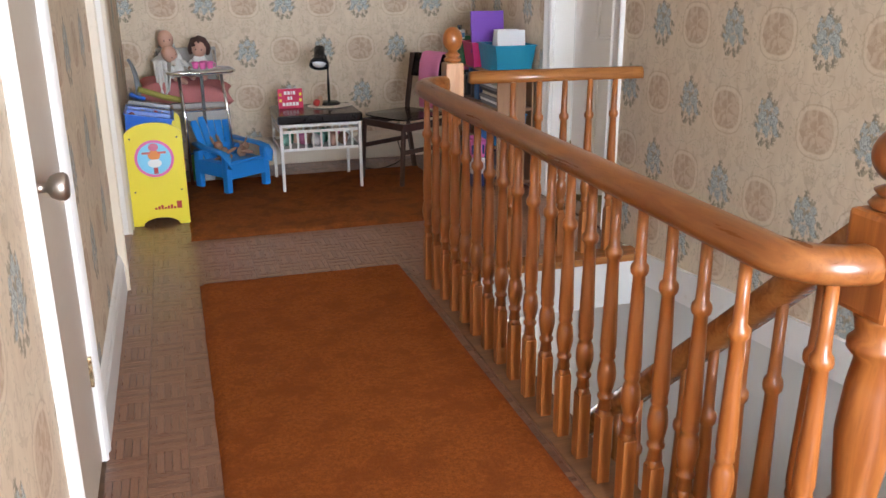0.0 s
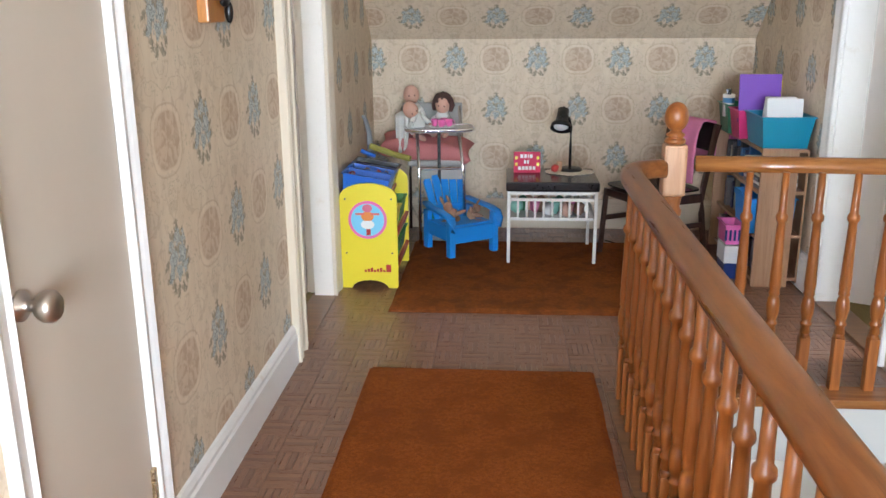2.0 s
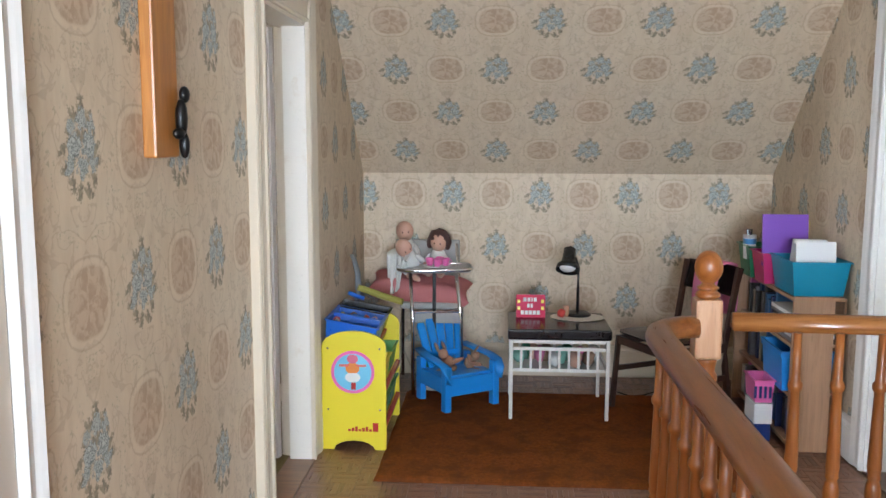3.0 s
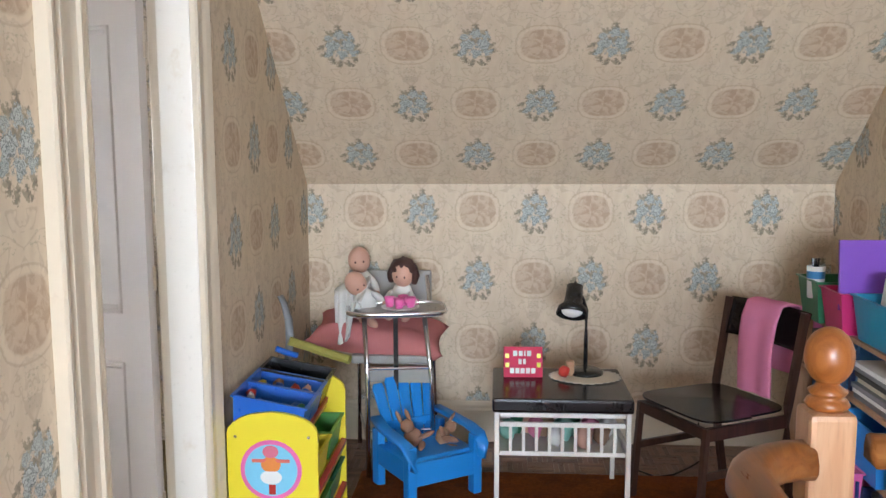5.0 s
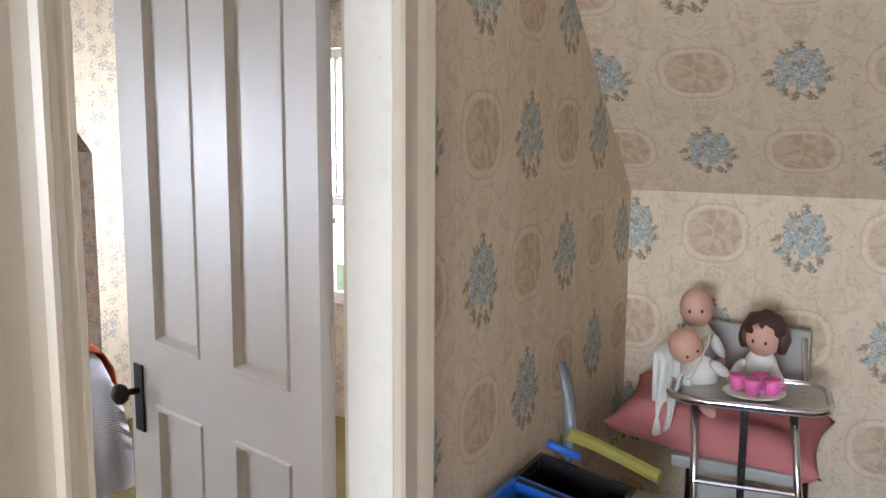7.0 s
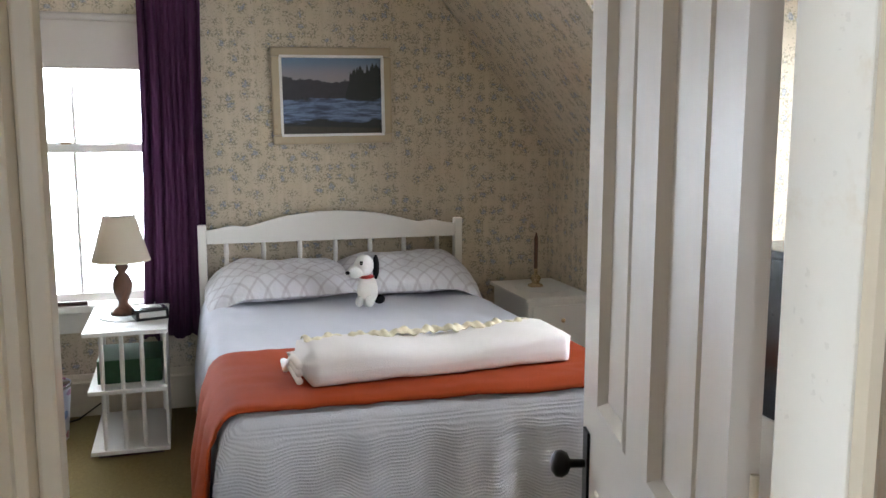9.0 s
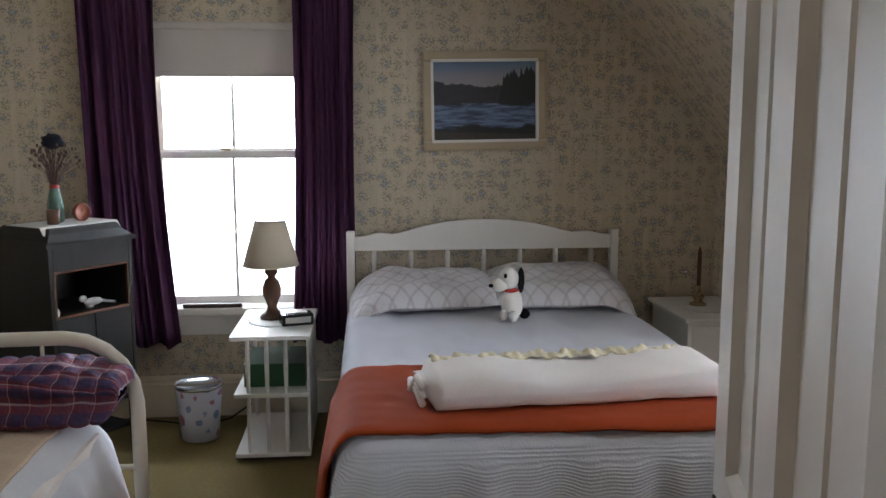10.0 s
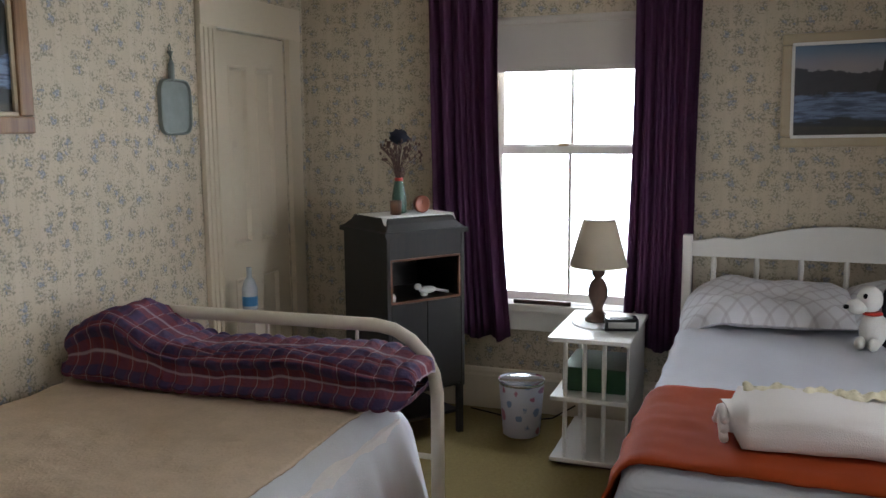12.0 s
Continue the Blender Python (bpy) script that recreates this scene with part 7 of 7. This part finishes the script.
def cover_fn(u, v):
    sx = -0.87 + u * 2.15
    sy = -0.66 + v * (0.66 + 0.62 + 0.48)
    x, dx = (sx, 0.0) if sx < 0 else over_edge(sx, 0.93, 0.06)
    y, dy = (sy, 0.0) if sy < 0 else over_edge(sy, 0.585, 0.10)
    w = min(1.0, (dx + dy) / 0.35)
    y += (0.026 * math.sin(x * 22) + 0.012 * math.sin(x * 47) + 0.09) * w if dy > 0.03 else 0
    p = Vector((x, y, 0))
    return (x, y, max(0.08, 0.585 - dx - dy) + (0.012 * noise.noise(p * 3) + 0.007 * noise.noise(p * 9) + 0.003 * noise.noise(p * 24)) * (dx + dy < 0.06))


cv = tagged(solid(part("bed_cover", sheet(70, 60, cover_fn), COVER_COOL, None, smooth=True), 0.006, 1), "pale bed cover hanging over the side, cool daylight in its tint", "sheet")
cv.matrix_basis = pose(-1.45, 3.47, 0)


# Thin layer added over the cover's top to carry the warm-lit tint.
def cover_top_fn(u, v):
    p = Vector((u * 4, v * 3, 0))
    edge = 0.495 + 0.03 * u + 0.012 * noise.noise(Vector((u * 9, 0, 2)))
    x = -0.865 + u * 1.76
    y = -0.655 + v * (0.655 + edge)
    soft = 0.006 * min(1.0, (1 - v) * 14)
    q_ = Vector((x, y, 0))
    return (x, y, 0.589 + soft + 0.012 * noise.noise(q_ * 3) + 0.007 * noise.noise(q_ * 9) + 0.003 * noise.noise(q_ * 24) + 0.002 * noise.noise(q_ * 70))


wv = tagged(solid(part("bed_cover_top", sheet(120, 80, cover_top_fn), COVER_WARM, None, smooth=True), 0.006, 1), "worn tan wool top of the bed cover, warm light in its tint", "blanket")
wv.matrix_basis = pose(-1.45, 3.47, 0)


def quilt_fn(u, v):
    """A folded quilt: padded squares between stitched seams, a fold line along the front."""
    a = 2 * math.pi * v
    c, s = math.cos(a), math.sin(a)
    rise = 0.088 + 0.044 * math.exp(-((u - 0.14) / 0.12) ** 2) + 0.006 * math.sin(u * 11)
    end = max(0.0, 1 - abs(2 * u - 1) ** 12) ** 0.35
    cx, sz = math.copysign(abs(c) ** 0.55, c), math.copysign(abs(s) ** 0.55, s)
    seam = abs(math.sin(math.pi * u * 22)) ** 0.6 * abs(math.sin(math.pi * v * 12)) ** 0.6
    puff = 0.012 * seam * (s > -0.6)
    crease = 0.028 * math.exp(-(min(v, 1 - v) / 0.035) ** 2)
    p = Vector((0.3 * c, u * 1.3, 0.3 * s))
    x = (0.145 * (0.8 + 0.2 * end) - crease + puff) * cx
    z = (rise * (0.35 + 0.65 * end) + puff) * sz
    return (x - 0.02 * u + 0.016 * noise.noise(p * 5), -0.64 + u * 1.32 + 0.018 * s + 0.012 * noise.noise(p * 7),
            rise + z + (0.018 * noise.noise(p * 6) + 0.007 * noise.noise(p * 17)) * (s > -0.3))


qb = sheet(176, 108, quilt_fn)
ul = qb.loops.layers.uv.new("UVMap")
qb.verts.index_update()
for f in qb.faces:
    for lp_ in f.loops:
        i, j = divmod(lp_.vert.index, 109)
        lp_[ul].uv = ((i / 176 * 22 + 0.5) * 0.115, (j / 108 * 12 + 0.5) * 0.095)
q = tagged(part("plaid_quilt", qb, PLAID, None, smooth=True), "folded red and navy plaid quilt on the bed", "quilt")
q.matrix_basis = pose(-2.235, 3.46, 0.597, 0, 0, 1.5)

# ---- closet corner: bottle, scoop, second picture ----
bt = thing("spray_bottle", (-3.20, 2.90, 0.0), "clear bottle with a blue label by the closet", "bottle")
part("body", lathe([(0.034, 0.65), (0.036, 0.66), (0.036, 0.75), (0.024, 0.79), (0.012, 0.805), (0.012, 0.85)], 18), paint("cloudy_clear_plastic", (0.50, 0.53, 0.55), 0.25, vary=0.05), bt, smooth=True)
part("label", lathe([(0.0365, 0.67), (0.0365, 0.715)], 18), BLUELABEL, bt)
part("stand", box(-0.04, 0.04, -0.05, 0.05, 0.0, 0.65, 0.004), SLAB, bt)
sc = thing("tin_scoop", (-2.91, 2.742, 1.47), "old grey tin scoop hanging on the wallpaper", "scoop")
bm = bmesh.new()
ring = []
for k in range(40):
    a = 2 * math.pi * k / 40
    c, s = math.cos(a), math.sin(a)
    ring.append((0.105 * math.copysign(abs(c) ** 0.45, c), 0.12 + 0.12 * math.copysign(abs(s) ** 0.45, s)))
va = [[bm.verts.new((x * g, y, 0.12 + (z - 0.12) * g)) for x, z in ring] for y, g in ((0.0, 1.0), (0.02, 1.0), (0.022, 0.95), (0.012, 0.9))]
for a, c in zip(va, va[1:]):
    for k in range(40):
        bm.faces.new((a[k], a[(k + 1) % 40], c[(k + 1) % 40], c[k]))
bm.faces.new(va[0][::-1])
bm.faces.new(va[-1])
part("pan", bm, TIN, sc)
part("handle_bar", tube([(0.02, 0.012, 0.23), (0.02, 0.014, 0.30), (0.02, 0.012, 0.355)], 0.014, 10), TIN, sc)
part("hanging_ring", tube([(0.02, 0.01, 0.35), (0.028, 0.01, 0.37), (0.02, 0.01, 0.385), (0.012, 0.01, 0.37), (0.02, 0.01, 0.35)], 0.003, 6), TIN, sc)
p2 = thing("wall_picture", (-1.78, 2.742, 1.485), "picture in a broad oak frame on the papered wall", "picture")
w, h = 0.66, 0.56
for x0, x1, z0, z1 in ((-w / 2, w / 2, 0, 0.06), (-w / 2, w / 2, h - 0.06, h), (-w / 2, -w / 2 + 0.06, 0.06, h - 0.06), (w / 2 - 0.06, w / 2, 0.06, h - 0.06)):
    part("frame_side", box(x0, x1, 0.002, 0.034, z0, z1, 0.008), OAKFRAME, p2)
for x0, x1, z0, z1 in ((-w / 2 + 0.055, w / 2 - 0.055, 0.055, 0.075), (-w / 2 + 0.055, w / 2 - 0.055, h - 0.075, h - 0.055), (-w / 2 + 0.055, -w / 2 + 0.075, 0.075, h - 0.075), (w / 2 - 0.075, w / 2 - 0.055, 0.075, h - 0.075)):
    part("inner_slip", box(x0, x1, 0.002, 0.024, z0, z1, 0.003), PICFRAME, p2)
canvas(p2, ((w / 2 - 0.07, 0.014, 0.07), (-w / 2 + 0.07, 0.014, 0.07), (-w / 2 + 0.07, 0.014, h - 0.07), (w / 2 - 0.07, 0.014, h - 0.07)), LAKE)

# ---- black chest under the dormer ----
bk = thing("black_chest", (-1.42, 6.58, 0), "black painted chest under the dormer window", "chest")
part("body", box(-0.22, 0.22, -0.19, 0.19, 0.62, 1.105, 0.01), BLACKPL, bk)
part("lid", box(-0.24, 0.24, -0.21, 0.21, 1.105, 1.13, 0.006), BLACKPL, bk)
part("plinth", box(-0.22, 0.22, -0.19, 0.19, 0.0, 0.62, 0.006), BEDWHITE, bk)

# ---- parquet blocks, last ----
B = 0.118
fing = bmesh.new()
for k in range(5):
    t = B / 5
    box_in(fing, -B / 2 + 0.0008, B / 2 - 0.0008, -B / 2 + k * t + 0.0009, -B / 2 + (k + 1) * t - 0.0009, -0.012, -0.0012 - 0.0006 * (k % 2))
block = mesh_of("parquet_block", fing, PARQUET)
floor_ob = bpy.data.objects["floor"]
rest_v, rest_f = [], []
src_v = [v.co.copy() for v in block.vertices]
src_f = [tuple(p.vertices) for p in block.polygons]
spots = []
ny, nx = int((KNEE - 0.0) / B) + 1, int(RX / B) + 1
for j in range(-12, ny):
    for i in range(nx):
        x, y = (i + 0.5) * B, (j + 0.5) * B
        if y > KNEE - B / 2 + 0.03 or x > RX - B / 2 + 0.03:
            continue
        if x > 1.43 - B / 2 + 0.02 and 1.66 < y < 4.26:
            continue
        spots.append((x, y, (i + j) % 2))
near = sorted(spots, key=lambda s: abs(s[1] - 3.6) + (3.0 if 0.36 < s[0] < 1.24 and s[1] < 4.35 else 0.0))
for k, (x, y, odd) in enumerate(near):
    if k < 300:
        o = new("parquet_block", block)
        o.parent = floor_ob
        o.matrix_basis = pose(x, y, 0, 0, 0, 90 * odd)
    else:
        m = pose(x, y, 0, 0, 0, 90 * odd)
        b0 = len(rest_v)
        rest_v += [tuple(m @ v) for v in src_v]
        rest_f += [tuple(b0 + i for i in f) for f in src_f]
me = bpy.data.meshes.new("parquet_rest")
me.from_pydata(rest_v, [], rest_f)
me.materials.append(PARQUET)
o = new("parquet_rest", me)
o.parent = floor_ob
tagged(o, kind="stuff")
